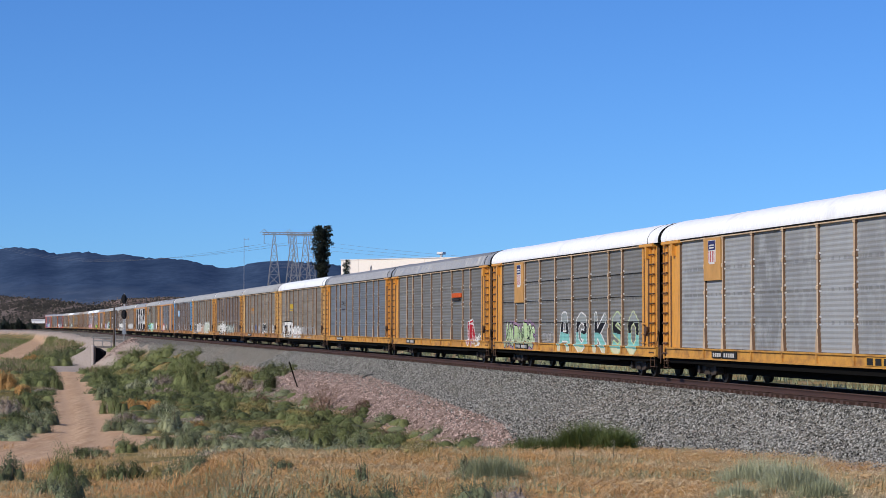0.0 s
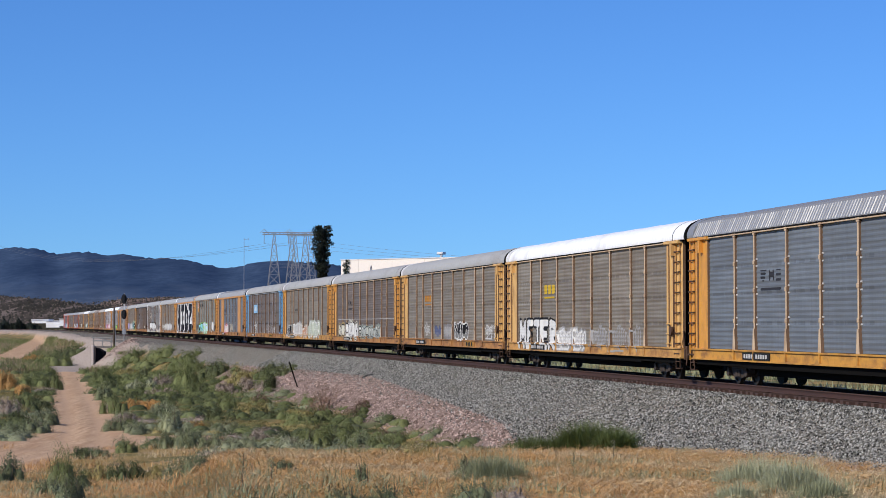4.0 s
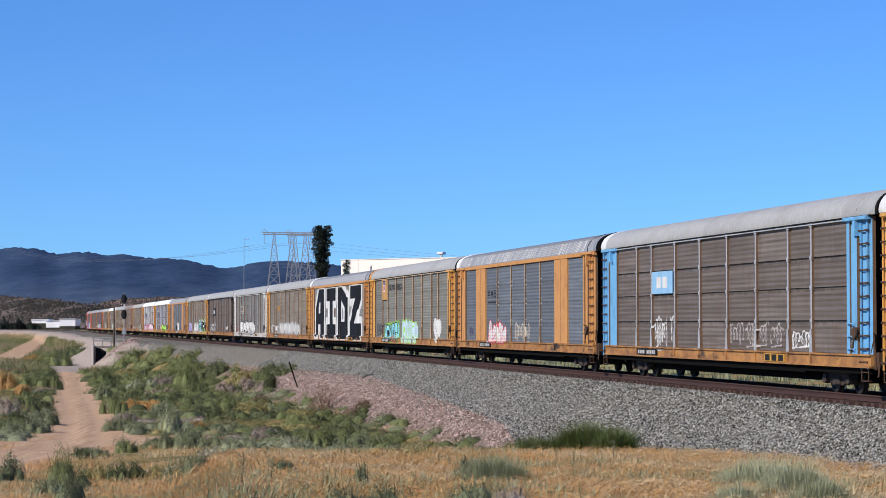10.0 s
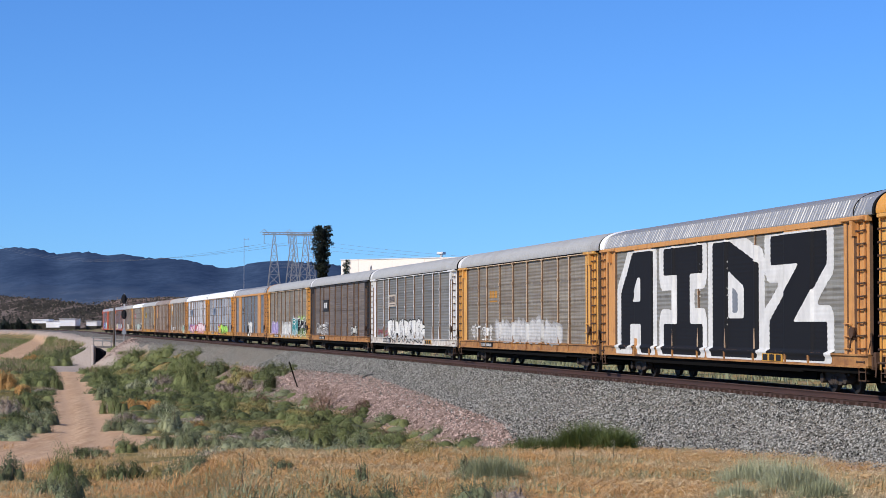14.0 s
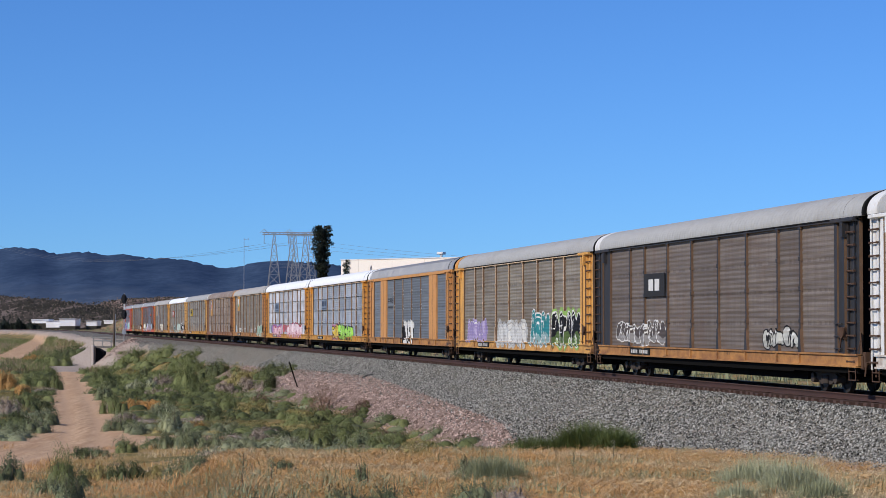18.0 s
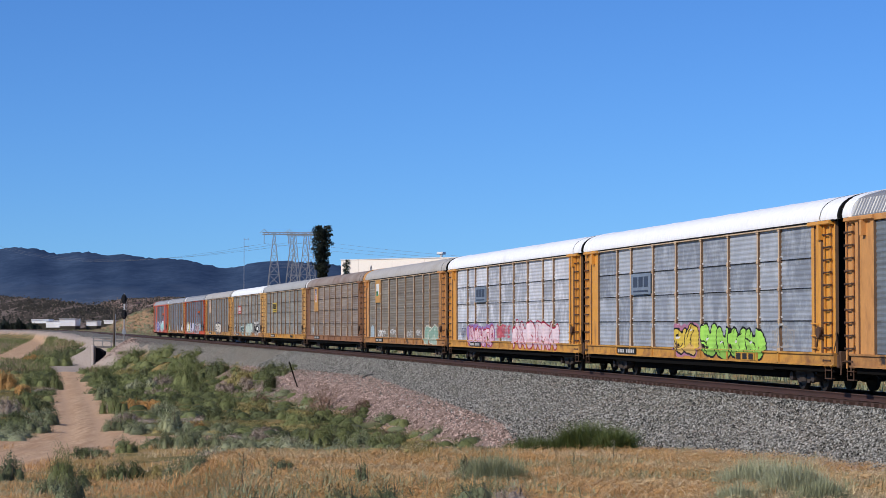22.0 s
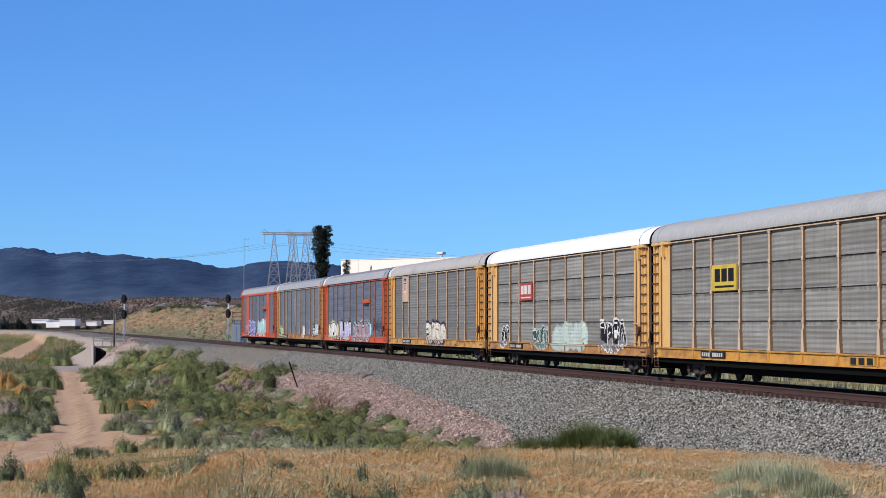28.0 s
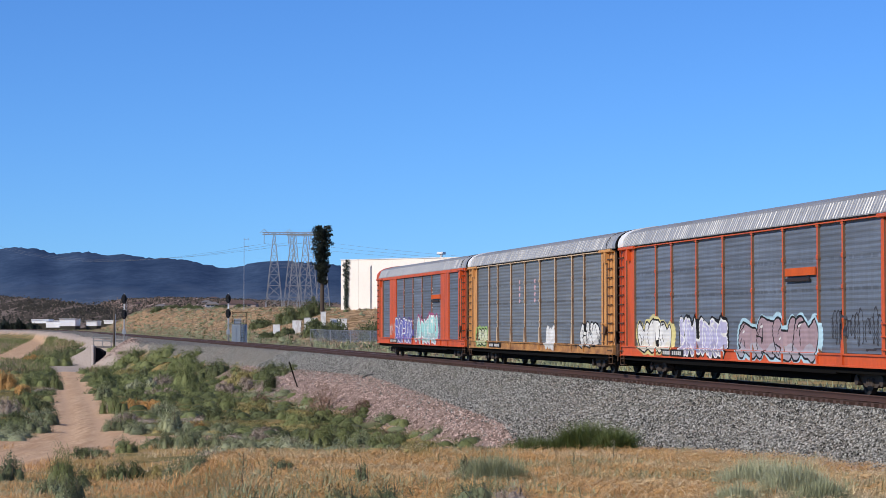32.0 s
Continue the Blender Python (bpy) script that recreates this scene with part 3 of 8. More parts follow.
def side_frame_mesh():
    """Cast truck side with its two bearing boxes and spring nest."""
    s = Solid()
    outline = [(-1.1, 0.50), (-1.08, 0.56), (-0.45, 0.72), (0.45, 0.72), (1.08, 0.56), (1.1, 0.50), (0.72, 0.40), (0.42, 0.24), (-0.42, 0.24), (-0.72, 0.40)]
    n = len(outline)
    v = [(x, y, z) for y in (-0.09, 0.09) for x, z in outline]
    s.add(v, [tuple(range(n)), tuple(range(2 * n - 1, n - 1, -1))] + [(i, n + i, n + (i + 1) % n, (i + 1) % n) for i in range(n)])
    for x in (-0.89, 0.89):
        s.tube((x, -0.1, 0.42), (x, 0.17, 0.42), 0.15, 10)
        s.box(x - 0.16, x + 0.16, -0.1, 0.1, 0.42, 0.6)
    for x in (-0.16, 0.0, 0.16):
        s.tube((x, 0.11, 0.28), (x, 0.11, 0.5), 0.065, 7)
    return s.mesh("side_frame", TRUCK)


WHEELSETS = []


def add_truck(car, x):
    body = shared("bolster", lambda: Solid().box(-0.2, 0.2, -1.05, 1.05, 0.42, 0.62, 0.03).box(-0.1, 0.1, -0.3, 0.3, 0.60, 0.70).tube((-0.7, -0.6, 0.35), (-0.7, 0.6, 0.35), 0.06).tube((0.7, -0.6, 0.35), (0.7, 0.6, 0.35), 0.06).mesh("truck", DARK))
    truck = part("truck", body, car, at=(x, 0, 0))
    for side in (1, -1):
        part("side_frame", shared("side_frame", side_frame_mesh), truck, at=(0, side * 1.0, 0))
    for dx in (-0.89, 0.89):
        w = part("wheelset", shared("wheelset", wheelset_mesh), truck)
        w.matrix_parent_inverse = pose(dx, 0, 0.418)
        WHEELSETS.append(w)


def ladder_mesh(mat, side):
    def make():
        s = Solid()
        for x in (-0.24, 0.24):
            a, b = sorted((1.49 * side, 1.53 * side))
            s.box(x - 0.025, x + 0.025, a, b, 0.75, EAVE - 0.1)
        s.m = 1
        for i in range(11):
            z = 0.95 + i * 0.36
            s.tube((-0.27, 1.545 * side, z), (0.27, 1.545 * side, z), 0.024, 5)
            for x in (-0.26, 0.26):
                a, b = sorted((1.50 * side, 1.565 * side))
                s.box(x - 0.035, x + 0.035, a, b, z - 0.03, z + 0.03)
        return s.mesh("ladder", mat, RUNG)
    return shared(("ladder", mat.name, side), make)


RUNG = plain("rust_dark_rung", (0.085, 0.042, 0.022), 0.85, 0, 0.25, 5)
YELLOW = paint("freight_yellow", (0.69, 0.315, 0.050), 0.5, 0, (0.24, 0.10, 0.035), 0.24, 3.0, (1, 1, 0.25))
PALE = paint("faded_yellow", (0.60, 0.435, 0.275), 0.6, 0, (0.24, 0.11, 0.05), 0.34, 3.0, (1, 1, 0.3))
YELLOW_OLD = paint("old_freight_yellow", (0.70, 0.36, 0.085), 0.6, 0, (0.20, 0.08, 0.03), 0.30, 2.6, (1, 1, 0.3))
GOLD = paint("faded_gold_paint", (0.70, 0.42, 0.145), 0.6, 0, (0.26, 0.11, 0.04), 0.26, 3.0, (1, 1, 0.3))
OCHRE = paint("rusty_ochre", (0.58, 0.275, 0.085), 0.65, 0, (0.30, 0.125, 0.045), 0.24, 2.6, (1, 1, 0.5))
ORANGE = paint("freight_orange", (0.58, 0.086, 0.014), 0.5, 0, (0.25, 0.04, 0.015), 0.25)
RUSTY = paint("rust_brown", (0.30, 0.14, 0.06), 0.75, 0, (0.12, 0.05, 0.03), 0.55)
BLUE = paint("rail_blue", (0.16, 0.42, 0.68), 0.5, 0, (0.12, 0.16, 0.2), 0.25)
WHITE = paint("weathered_white", (0.74, 0.73, 0.70), 0.55, 0, (0.30, 0.22, 0.16), 0.25)
BLACK = paint("weathered_black", (0.025, 0.025, 0.027), 0.6, 0, (0.07, 0.05, 0.04), 0.3)


def sill_paint(name, col, rust, dark):
    """Old yellow paint eaten by rust, with black grease and chalky patches."""
    m, nt, b = shader(name)
    c = mix(nt, ramp(nt, noise_node(nt, 7.0, 5), 0.3, 0.7), tuple(v * 0.85 for v in col), col)
    c = mix(nt, ramp(nt, noise_node(nt, 1.7, 8, (1, 1, 1.6)), 0.52 - rust * 0.16, 0.76 - rust * 0.10), c, (0.19, 0.082, 0.034))
    c = mix(nt, ramp(nt, noise_node(nt, 0.9, 8, (1, 1, 2.0)), 0.64 - dark * 0.16, 0.74 - dark * 0.14), c, (0.035, 0.025, 0.02))
    c = mix(nt, ramp(nt, noise_node(nt, 2.6, 7), 0.70, 0.78), c, (0.50, 0.37, 0.25))
    nt.links.new(c, b.inputs["Base Color"])
    b.inputs["Roughness"].default_value = 0.75
    bump(nt, b, noise_node(nt, 30, 3), 0.15, 0.006)
    return m


SILL_Y = sill_paint("dirty_yellow_sill", (0.60, 0.32, 0.085), 0.6, 0.35)
SILL_O = sill_paint("dirty_ochre_sill", (0.47, 0.225, 0.065), 0.8, 0.45)
SILL_W = sill_paint("dirty_white_sill", (0.62, 0.58, 0.52), 0.4, 0.3)
SILL_N = sill_paint("bright_yellow_sill", (0.58, 0.285, 0.048), 0.4, 0.15)
SILVER = paint("silver_post", (0.52, 0.53, 0.54), 0.45, 0.3, (0.2, 0.17, 0.14), 0.3)

ROOF_WHITE = paint("white_roof", (0.93, 0.93, 0.92), 0.5, 0, (0.6, 0.58, 0.55), 0.08, 0.5, (1, 1, 1), 0.05)
ROOF_GREY = paint("grey_roof", (0.40, 0.395, 0.375), 0.6, 0.0, (0.27, 0.25, 0.23), 0.2, 0.5, (1, 1, 1), 0.08)
ROOF_SHINY = paint("galvanised_roof", (0.315, 0.315, 0.315), 0.45, 0.25, (0.33, 0.33, 0.33), 0.2, 0.4, (1, 1, 1), 0.08)
ROOF_DULL = paint("dull_roof_sheets", (0.25, 0.25, 0.255), 0.6, 0.1, (0.17, 0.165, 0.16), 0.2, 0.4, (1, 1, 1), 0.05)
ROOF_TAN = paint("tan_roof", (0.46, 0.43, 0.385), 0.6, 0.0, (0.30, 0.25, 0.20), 0.2, 0.5, (1, 1, 1), 0.1)
ROOF_RUST = paint("rusting_roof", (0.34, 0.28, 0.23), 0.7, 0.1, (0.17, 0.085, 0.05), 0.5, 0.7, (1, 1, 1), 0.12)
SEAL = matt(plain("black_seal", (0.012, 0.012, 0.012), 0.9))

P_SILVER = panel_paint("panels_silver", (0.28, 0.285, 0.28), (0.165, 0.16, 0.15), 0.45, bleach=(0.36, 0.365, 0.36))
P_GREY = panel_paint("panels_grey", (0.31, 0.30, 0.262), (0.13, 0.112, 0.088), 0.6)
P_MID = panel_paint("panels_mid_grey", (0.22, 0.215, 0.196), (0.11, 0.100, 0.085), 0.5)
P_OLIVE = panel_paint("panels_olive_grey", (0.245, 0.24, 0.20), (0.125, 0.115, 0.09), 0.5)
P_NAVY = panel_paint("panels_dark_blue_grey", (0.15, 0.18, 0.225), (0.07, 0.078, 0.09), 0.55)
P_BLUE = panel_paint("panels_blue_grey", (0.168, 0.19, 0.21), (0.095, 0.10, 0.108), 0.55)
P_BROWN = panel_paint("panels_brown_grey", (0.275, 0.243, 0.192), (0.125, 0.096, 0.066), 0.62, rust=0.3)
P_DARK = panel_paint("panels_dark_brown", (0.195, 0.16, 0.132), (0.082, 0.060, 0.045), 0.62, rust=0.3)
P_WHITE = panel_paint("panels_whitish", (0.44, 0.455, 0.49), (0.24, 0.25, 0.28), 0.55, bleach=(0.74, 0.74, 0.76))
P_SLATE = panel_paint("panels_slate", (0.285, 0.315, 0.36), (0.17, 0.185, 0.215), 0.5, bleach=(0.47, 0.495, 0.53))
P_RUST = panel_paint("panels_rusted", (0.34, 0.28, 0.225), (0.15, 0.10, 0.07), 0.6, rust=0.5)


def end_frame(car, end, mat, post, hood, roof):
    """Corner posts, ladders, brackets and the folding doors, painted shade-black, at one end."""
    e = 1 if end > 0 else -1
    for side in (1, -1):
        front = (("corner_post", 11.9, 12.12, 1.55), ("corner_panel", 12.12, 12.5, 1.50), ("corner_post", 12.5, 12.68, 1.56), ("ladder_panel", 12.68, 13.55, 1.46))
        rear = (("corner_post", 11.9, 12.12, 1.55), ("corner_panel", 12.12, 13.0, 1.50), ("corner_post", 13.0, 13.2, 1.56), ("ladder_panel", 13.2, 14.12, 1.46))
        for name, xa, xb, depth in (rear if e > 0 else front):
            a, b = sorted((e * xa, e * xb))
            c, d = sorted((1.36 * side, depth * side))

            def piece():
                me = Solid().box(a, b, c, d, SILL_TOP - 0.05, EAVE - 0.02, 0.012).mesh(name, mat, FLANK)
                for p in me.polygons:
                    p.material_index = int(abs(p.normal.x) > 0.9)
                return me
            part(name, shared((name, mat.name, xa, e, side), piece), car)

        def bracket():
            a, b = sorted((e * 11.8, e * (13.9 if e > 0 else 13.5)))
            c, d = sorted((1.40 * side, 1.64 * side))
            s = Solid().box(a, b, c, d, EAVE - 0.13, EAVE - 0.02, 0.02)
            a, b = sorted((e * 12.55, e * 12.72))
            s.box(a, b, c, d, EAVE - 0.55, EAVE - 0.13)
            return s.mesh("bracket", mat)
        part("bracket", shared(("bracket", mat.name, e, side), bracket), car)
        part("ladder", ladder_mesh(mat, side), car, at=(13.75 if e > 0 else -13.08, 0, 0))
    def door():
        s = Solid()
        x0, x1 = sorted((e * 13.3, e * (13.9 if e > 0 else 13.42)))
        s.box(x0, x1, -1.37, 1.37, SILL_TOP - 0.1, EAVE + 0.2, 0.03)
        return s.mesh("end_door", INSIDE)
    part("end_door", shared(("end_door", e), door), car)
    if e > 0:
        part("roof_hoop", roof_ring("roof_hoop", hood, 13.45, 14.14, 0.013, 0.07), car)
    else:
        part("roof_hoop", roof_ring("roof_hoop", roof, -13.96, -13.5, 0.009, 0.07), car)
        part("roof_seam", roof_ring("roof_seam", SEAL, -12.62, -12.57, 0.004, 0.01), car)
        # black ring added for the shaded inner rim between two roofs
        part("diaphragm", roof_ring("diaphragm", SEAL, -14.10, -13.96, 0.010, 0.12), car, "black ring standing for the shaded gap between roofs")

    def gear():
        a, b = sorted((e * 13.3, e * 14.2))
        s = Solid().box(a, b, -0.11, 0.11, 0.76, 0.98, 0.03)
        a, b = sorted((e * 13.95, e * 14.19))
        s.box(a, b, -0.19, 0.19, 0.70, 1.04, 0.05)
        s.tube((e * 13.6, 0.5, 0.8), (e * 14.15, 0.32, 0.45), 0.03)
        return s.mesh("coupler", DARK)
    part("coupler", shared(("coupler", e), gear), car)

    def beam():
        a, b = sorted((e * 13.5, e * 13.72))
        s = Solid().box(a, b, -1.45, 1.45, 0.74, 1.12, 0.03)
        for y in (-1.3, -0.5, 0.5, 1.3):
            a, b = sorted((e * 13.66, e * 13.84))
            s.box(a, b, y - 0.12, y + 0.12, 0.80, 1.22, 0.02)
        s.tube((e * 13.9, -1.42, 0.92), (e * 13.9, 1.42, 0.92), 0.028, 5)
        s.tube((e * 13.9, 1.42, 0.92), (e * 13.86, 1.44, 0.55), 0.028, 5)
        s.tube((e * 13.6, 1.42, 1.15), (e * 13.6, 1.46, 1.75), 0.035, 5)
        s.tube((e * 13.35, 1.44, 1.12), (e * 13.62, 1.46, 1.55), 0.03, 5)
        return s.mesh("end_sill", RUNG)
    part("end_sill", shared(("end_sill", e), beam), car, "rusty brown end sill with a lever")

    for side in (1, -1):
        def steps():
            s = Solid()
            for z in (0.42, 0.66):
                a, b = sorted((1.40 * side, 1.52 * side))
                s.box(-0.24, 0.24, a, b, z, z + 0.025)
            for x in (-0.24, 0.24):
                s.tube((x, 1.5 * side, 0.42), (x, 1.5 * side, 0.95), 0.018, 5)
            return s.mesh("step", RUNG)
        part("step", shared(("step", side), steps), car, at=(13.75 if e > 0 else -13.08, 0, 0))


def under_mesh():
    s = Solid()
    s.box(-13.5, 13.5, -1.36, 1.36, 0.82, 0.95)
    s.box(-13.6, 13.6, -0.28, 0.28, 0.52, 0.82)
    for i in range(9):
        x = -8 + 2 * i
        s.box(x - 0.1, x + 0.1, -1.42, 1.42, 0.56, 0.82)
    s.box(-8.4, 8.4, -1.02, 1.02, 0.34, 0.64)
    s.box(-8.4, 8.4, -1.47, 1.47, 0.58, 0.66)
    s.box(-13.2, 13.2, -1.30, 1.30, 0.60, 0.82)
    # near-black strip: underframe side, with the shade below the sill painted in
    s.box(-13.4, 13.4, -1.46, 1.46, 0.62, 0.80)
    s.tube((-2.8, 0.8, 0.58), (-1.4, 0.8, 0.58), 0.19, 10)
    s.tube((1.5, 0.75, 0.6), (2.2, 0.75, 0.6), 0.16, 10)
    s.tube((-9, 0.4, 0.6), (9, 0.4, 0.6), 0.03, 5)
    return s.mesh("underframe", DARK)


def sill_mesh(mat, side):
    def make():
        s = Solid()
        a, b = sorted((1.36 * side, 1.545 * side))
        s.box(-13.6, 13.6, a, b, SILL_LOW, SILL_TOP - 0.03, 0.02)
        a, b = sorted((1.36 * side, 1.60 * side))
        s.box(-13.6, 13.6, a, b, SILL_TOP - 0.05, SILL_TOP)
        s.box(-13.6, 13.6, a, b, SILL_LOW - 0.02, SILL_LOW + 0.03)
        for x in POSTS:
            s.box(x - 0.05, x + 0.05, a, b, SILL_LOW, SILL_TOP - 0.02)
        return s.mesh("side_sill", mat)
    return shared(("sill", mat.name, side), make)


def make_car(style, frame_mat, panel_mat, roof_mat, ribbed, post_mat, sill_mat, hood, label):
    car = tagged(new("autorack_car"), label, "freight car", "cars of the freight train")
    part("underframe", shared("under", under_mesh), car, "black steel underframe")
    for x in (10.05, -10.05):
        add_truck(car, x)
    for side in (1, -1):
        part("side_sill", sill_mesh(sill_mat, side), car)
        rail_y = sorted((1.43 * side, 1.565 * side))
        # unframed cars: black rail, the shade below the roof edge painted in
        part("eave_rail", shared(("eave", frame_mat.name if style == "framed" else "dark", style, side), lambda: Solid().box(-13.65, 13.65, *rail_y, EAVE - (0.17 if style == "framed" else 0.055), EAVE, 0.012).mesh("eave_rail", frame_mat if style == "framed" else SEAL)), car)
        if style == "framed":
            for x0, x1 in ((7.05, 9.25), (-9.25, -7.05)):
                a, b = sorted((1.40 * side, 1.545 * side))
                part("wide_post", shared(("wide", frame_mat.name, x0, side), lambda: Solid().box(x0, x1, a, b, SILL_TOP, EAVE - 0.17, 0.012).mesh("wide_post", frame_mat)), car)
                c, d = sorted((1.54 * side, 1.549 * side))
                part("seam", shared(("post_seam", side), lambda: Solid().box(-0.016, 0.016, c, d, SILL_TOP, EAVE - 0.19).mesh("seam", FLANK)), car, at=((x0 + x1) / 2, 0, 0))
            edges = [11.9, 9.25, None, 7.05, 4.4, 1.45, -1.45, -4.35, -7.05, None, -9.25, -11.9]
            for x in (4.4, 1.45, -1.45, -4.35):
                tagged(part("bolts", bolt_mesh(side, 0.032), part("post", post_mesh(post_mat, side, 0.032), car, at=(x, -0.012 * side, 0))), kind="stuff")
            top = EAVE - 0.17
        else:
            edges = [EDGE, *POSTS, -EDGE]
            for x in POSTS:
                ob = part("post", post_mesh(post_mat, side), car, at=(x, 0, 0))
                if frame_mat is YELLOW:
                    tagged(part("bolts", bolt_mesh(side, 0.058), ob), kind="stuff")
            top = EAVE - 0.055
            c, d = sorted((1.44 * side, 1.575 * side))
            part("eave_trim", shared(("eave_trim", post_mat.name, side), lambda: Solid().box(-13.4, 13.4, c, d, EAVE - 0.095, EAVE - 0.06).mesh("eave_trim", post_mat)), car)
        rows = [(SILL_TOP, top)]
        if style == "rows":
            rows = [(ROWS[i], min(ROWS[i + 1], top)) for i in range(4)]
            for i in (1, 2, 3):
                a, b = sorted((1.42 * side, 1.505 * side))
                part("seam", shared(("seam", i, side), lambda: Solid().box(-EDGE, EDGE, a, b, ROWS[i] - 0.010, ROWS[i] + 0.010).mesh("seam", SEAL)), car)
        for xa, xb in zip(edges, edges[1:]):
            if xa is None or xb is None:
                continue
            for z0, z1 in rows:
                part("side_panel", sheet(xa - xb, z0, z1, panel_mat, side), car, at=((xa + xb) / 2, 0, 0))
    part("roof", roof_mesh(roof_mat, ribbed), car)
    for end in (1, -1):
        end_frame(car, end, frame_mat, post_mat, hood, roof_mat)
    return car


# front of the train first: build, frame, panels, roof, ribs, posts, sill, hoops, label
CAR_TABLE = [
    ("full", YELLOW, P_SILVER, ROOF_WHITE, False, PALE, SILL_N, ROOF_WHITE, "autorack freight car with yellow posts, silver panels and a white roof"),
    ("rows", YELLOW, P_MID, ROOF_WHITE, False, PALE, SILL_N, ROOF_WHITE, "yellow autorack car, grey panels, white roof, teal and white spray paint"),
    ("full", YELLOW, P_MID, ROOF_SHINY, True, PALE, SILL_N, ROOF_SHINY, "yellow autorack car with grey panels, silver roof and a red scrawl"),
    ("full", YELLOW, P_BLUE, ROOF_SHINY, True, PALE, SILL_N, ROOF_SHINY, "yellow autorack car with blue-grey panels and a silver roof"),
    ("full", GOLD, P_BROWN, ROOF_WHITE, False, PALE, SILL_Y, WHITE, "faded yellow autorack car, brown panels, white roof, large white lettering"),
    ("full", GOLD, P_BROWN, ROOF_GREY, 0.008, PALE, SILL_O, WHITE, "faded yellow autorack car with brown-grey panels and grey roof"),
    ("full", YELLOW_OLD, P_DARK, ROOF_GREY, 0.008, PALE, SILL_O, WHITE, "yellow autorack car with dark brown panels and spray-painted lower edge"),
    ("full", YELLOW_OLD, P_BROWN, ROOF_GREY, 0.008, PALE, SILL_Y, WHITE, "yellow autorack car, brown-grey panels, long white spray painting"),
    ("rows", BLUE, P_DARK, ROOF_GREY, 0.008, SILVER, SILL_O, WHITE, "autorack car with bright blue ends, silver posts and dark panels"),
    ("framed", OCHRE, P_BLUE, ROOF_SHINY, True, PALE, SILL_O, ROOF_WHITE, "ochre framed autorack car with blue-grey panels and ribbed roof"),
    ("full", YELLOW_OLD, P_OLIVE, ROOF_GREY, 0.008, PALE, SILL_O, YELLOW, "yellow autorack car, grey panels, green and blue spray painting"),
    ("framed", OCHRE, P_GREY, ROOF_SHINY, True, PALE, SILL_O, ROOF_WHITE, "ochre framed autorack car covered by huge black and white letters"),
    ("full", YELLOW_OLD, P_BROWN, ROOF_GREY, 0.008, PALE, SILL_O, WHITE, "yellow autorack car with brown panels and low white scrawls"),
    ("full", WHITE, P_MID, ROOF_GREY, 0.008, WHITE, SILL_W, WHITE, "autorack car with white posts and ends, blue-grey panels"),
    ("full", BLACK, P_DARK, ROOF_GREY, 0.008, BLACK, SILL_O, WHITE, "autorack car with black ends and posts, dark brown panels"),
    ("full", YELLOW_OLD, P_BROWN, ROOF_GREY, 0.008, PALE, SILL_Y, YELLOW, "yellow autorack car, brown-grey panels, purple, white and black spray painting"),
    ("framed", OCHRE, P_BLUE, ROOF_SHINY, True, PALE, SILL_O, ROOF_WHITE, "ochre framed autorack car with blue-grey panels and a black-white tag"),
    ("rows", YELLOW, P_SLATE, ROOF_WHITE, False, PALE, SILL_N, ROOF_WHITE, "bright yellow autorack car, slate-grey panels, white roof, yellow-green tag"),
    ("rows", YELLOW, P_WHITE, ROOF_WHITE, False, PALE, SILL_N, ROOF_WHITE, "bright yellow autorack car, whitish panels, white roof, pink and red tags"),
    ("full", OCHRE, P_BROWN, ROOF_TAN, False, PALE, SILL_O, YELLOW, "ochre autorack car with brown panels and a tan roof"),
    ("rows", RUSTY, P_RUST, ROOF_RUST, False, PALE, RUSTY, WHITE, "rusty autorack car with brown streaked panels and rusting roof"),
    ("rows", GOLD, P_GREY, ROOF_GREY, 0.008, PALE, SILL_N, ROOF_GREY, "pale yellow autorack car with grey panels and a yellow sign"),
    ("rows", GOLD, P_GREY, ROOF_WHITE, False, PALE, SILL_O, WHITE, "pale yellow autorack car, grey panels, white roof, red sign"),
    ("full", YELLOW_OLD, P_MID, ROOF_TAN, False, PALE, SILL_Y, WHITE, "yellow autorack car with grey panels and a pale tan roof"),
    ("full", ORANGE, P_NAVY, ROOF_SHINY, True, ORANGE, ORANGE, WHITE, "orange autorack car, blue-grey panels, ribbed silver roof, large spray painting"),
    ("full", OCHRE, P_BLUE, ROOF_SHINY, True, PALE, SILL_O, WHITE, "ochre autorack car with blue-grey panels and white tags"),
    ("framed", ORANGE, P_NAVY, ROOF_SHINY, True, ORANGE, ORANGE, ORANGE, "orange framed autorack car at the train's end, spray-painted low"),
]
CARS = [make_car(*row) for row in CAR_TABLE]
# ------------------------------------------------------------------ signs and spray paint on the cars
FRAMED = {i for i, row in enumerate(CAR_TABLE) if row[0] == "framed"}


def paint_depth(x, z, framed):
    """How far out the side's surface stands at (x, z)."""
    y = rib_depth(z)
    if framed:
        y = np.where((np.abs(x) > 7.0) & (np.abs(x) < 9.3), 1.545, y)
        for p in (4.4, 1.45, -1.45, -4.35):
            y = np.where(np.abs(x - p) < 0.09, 1.55, y)
    else:
        for p in POSTS:
            y = np.where(np.abs(x - p) < 0.13, 1.565, y)
    y = np.where((z < SILL_TOP) & (z > SILL_TOP - 0.08), 1.60, y)
    y = np.where(z <= SILL_TOP - 0.08, 1.55, y)
    y = np.where(np.abs(x) > EDGE, np.where(z < SILL_TOP, y, 1.56), y)
    return y + 0.008


_sprays = {}
W_, K_ = (0.72, 0.71, 0.68), (0.009, 0.009, 0.011)


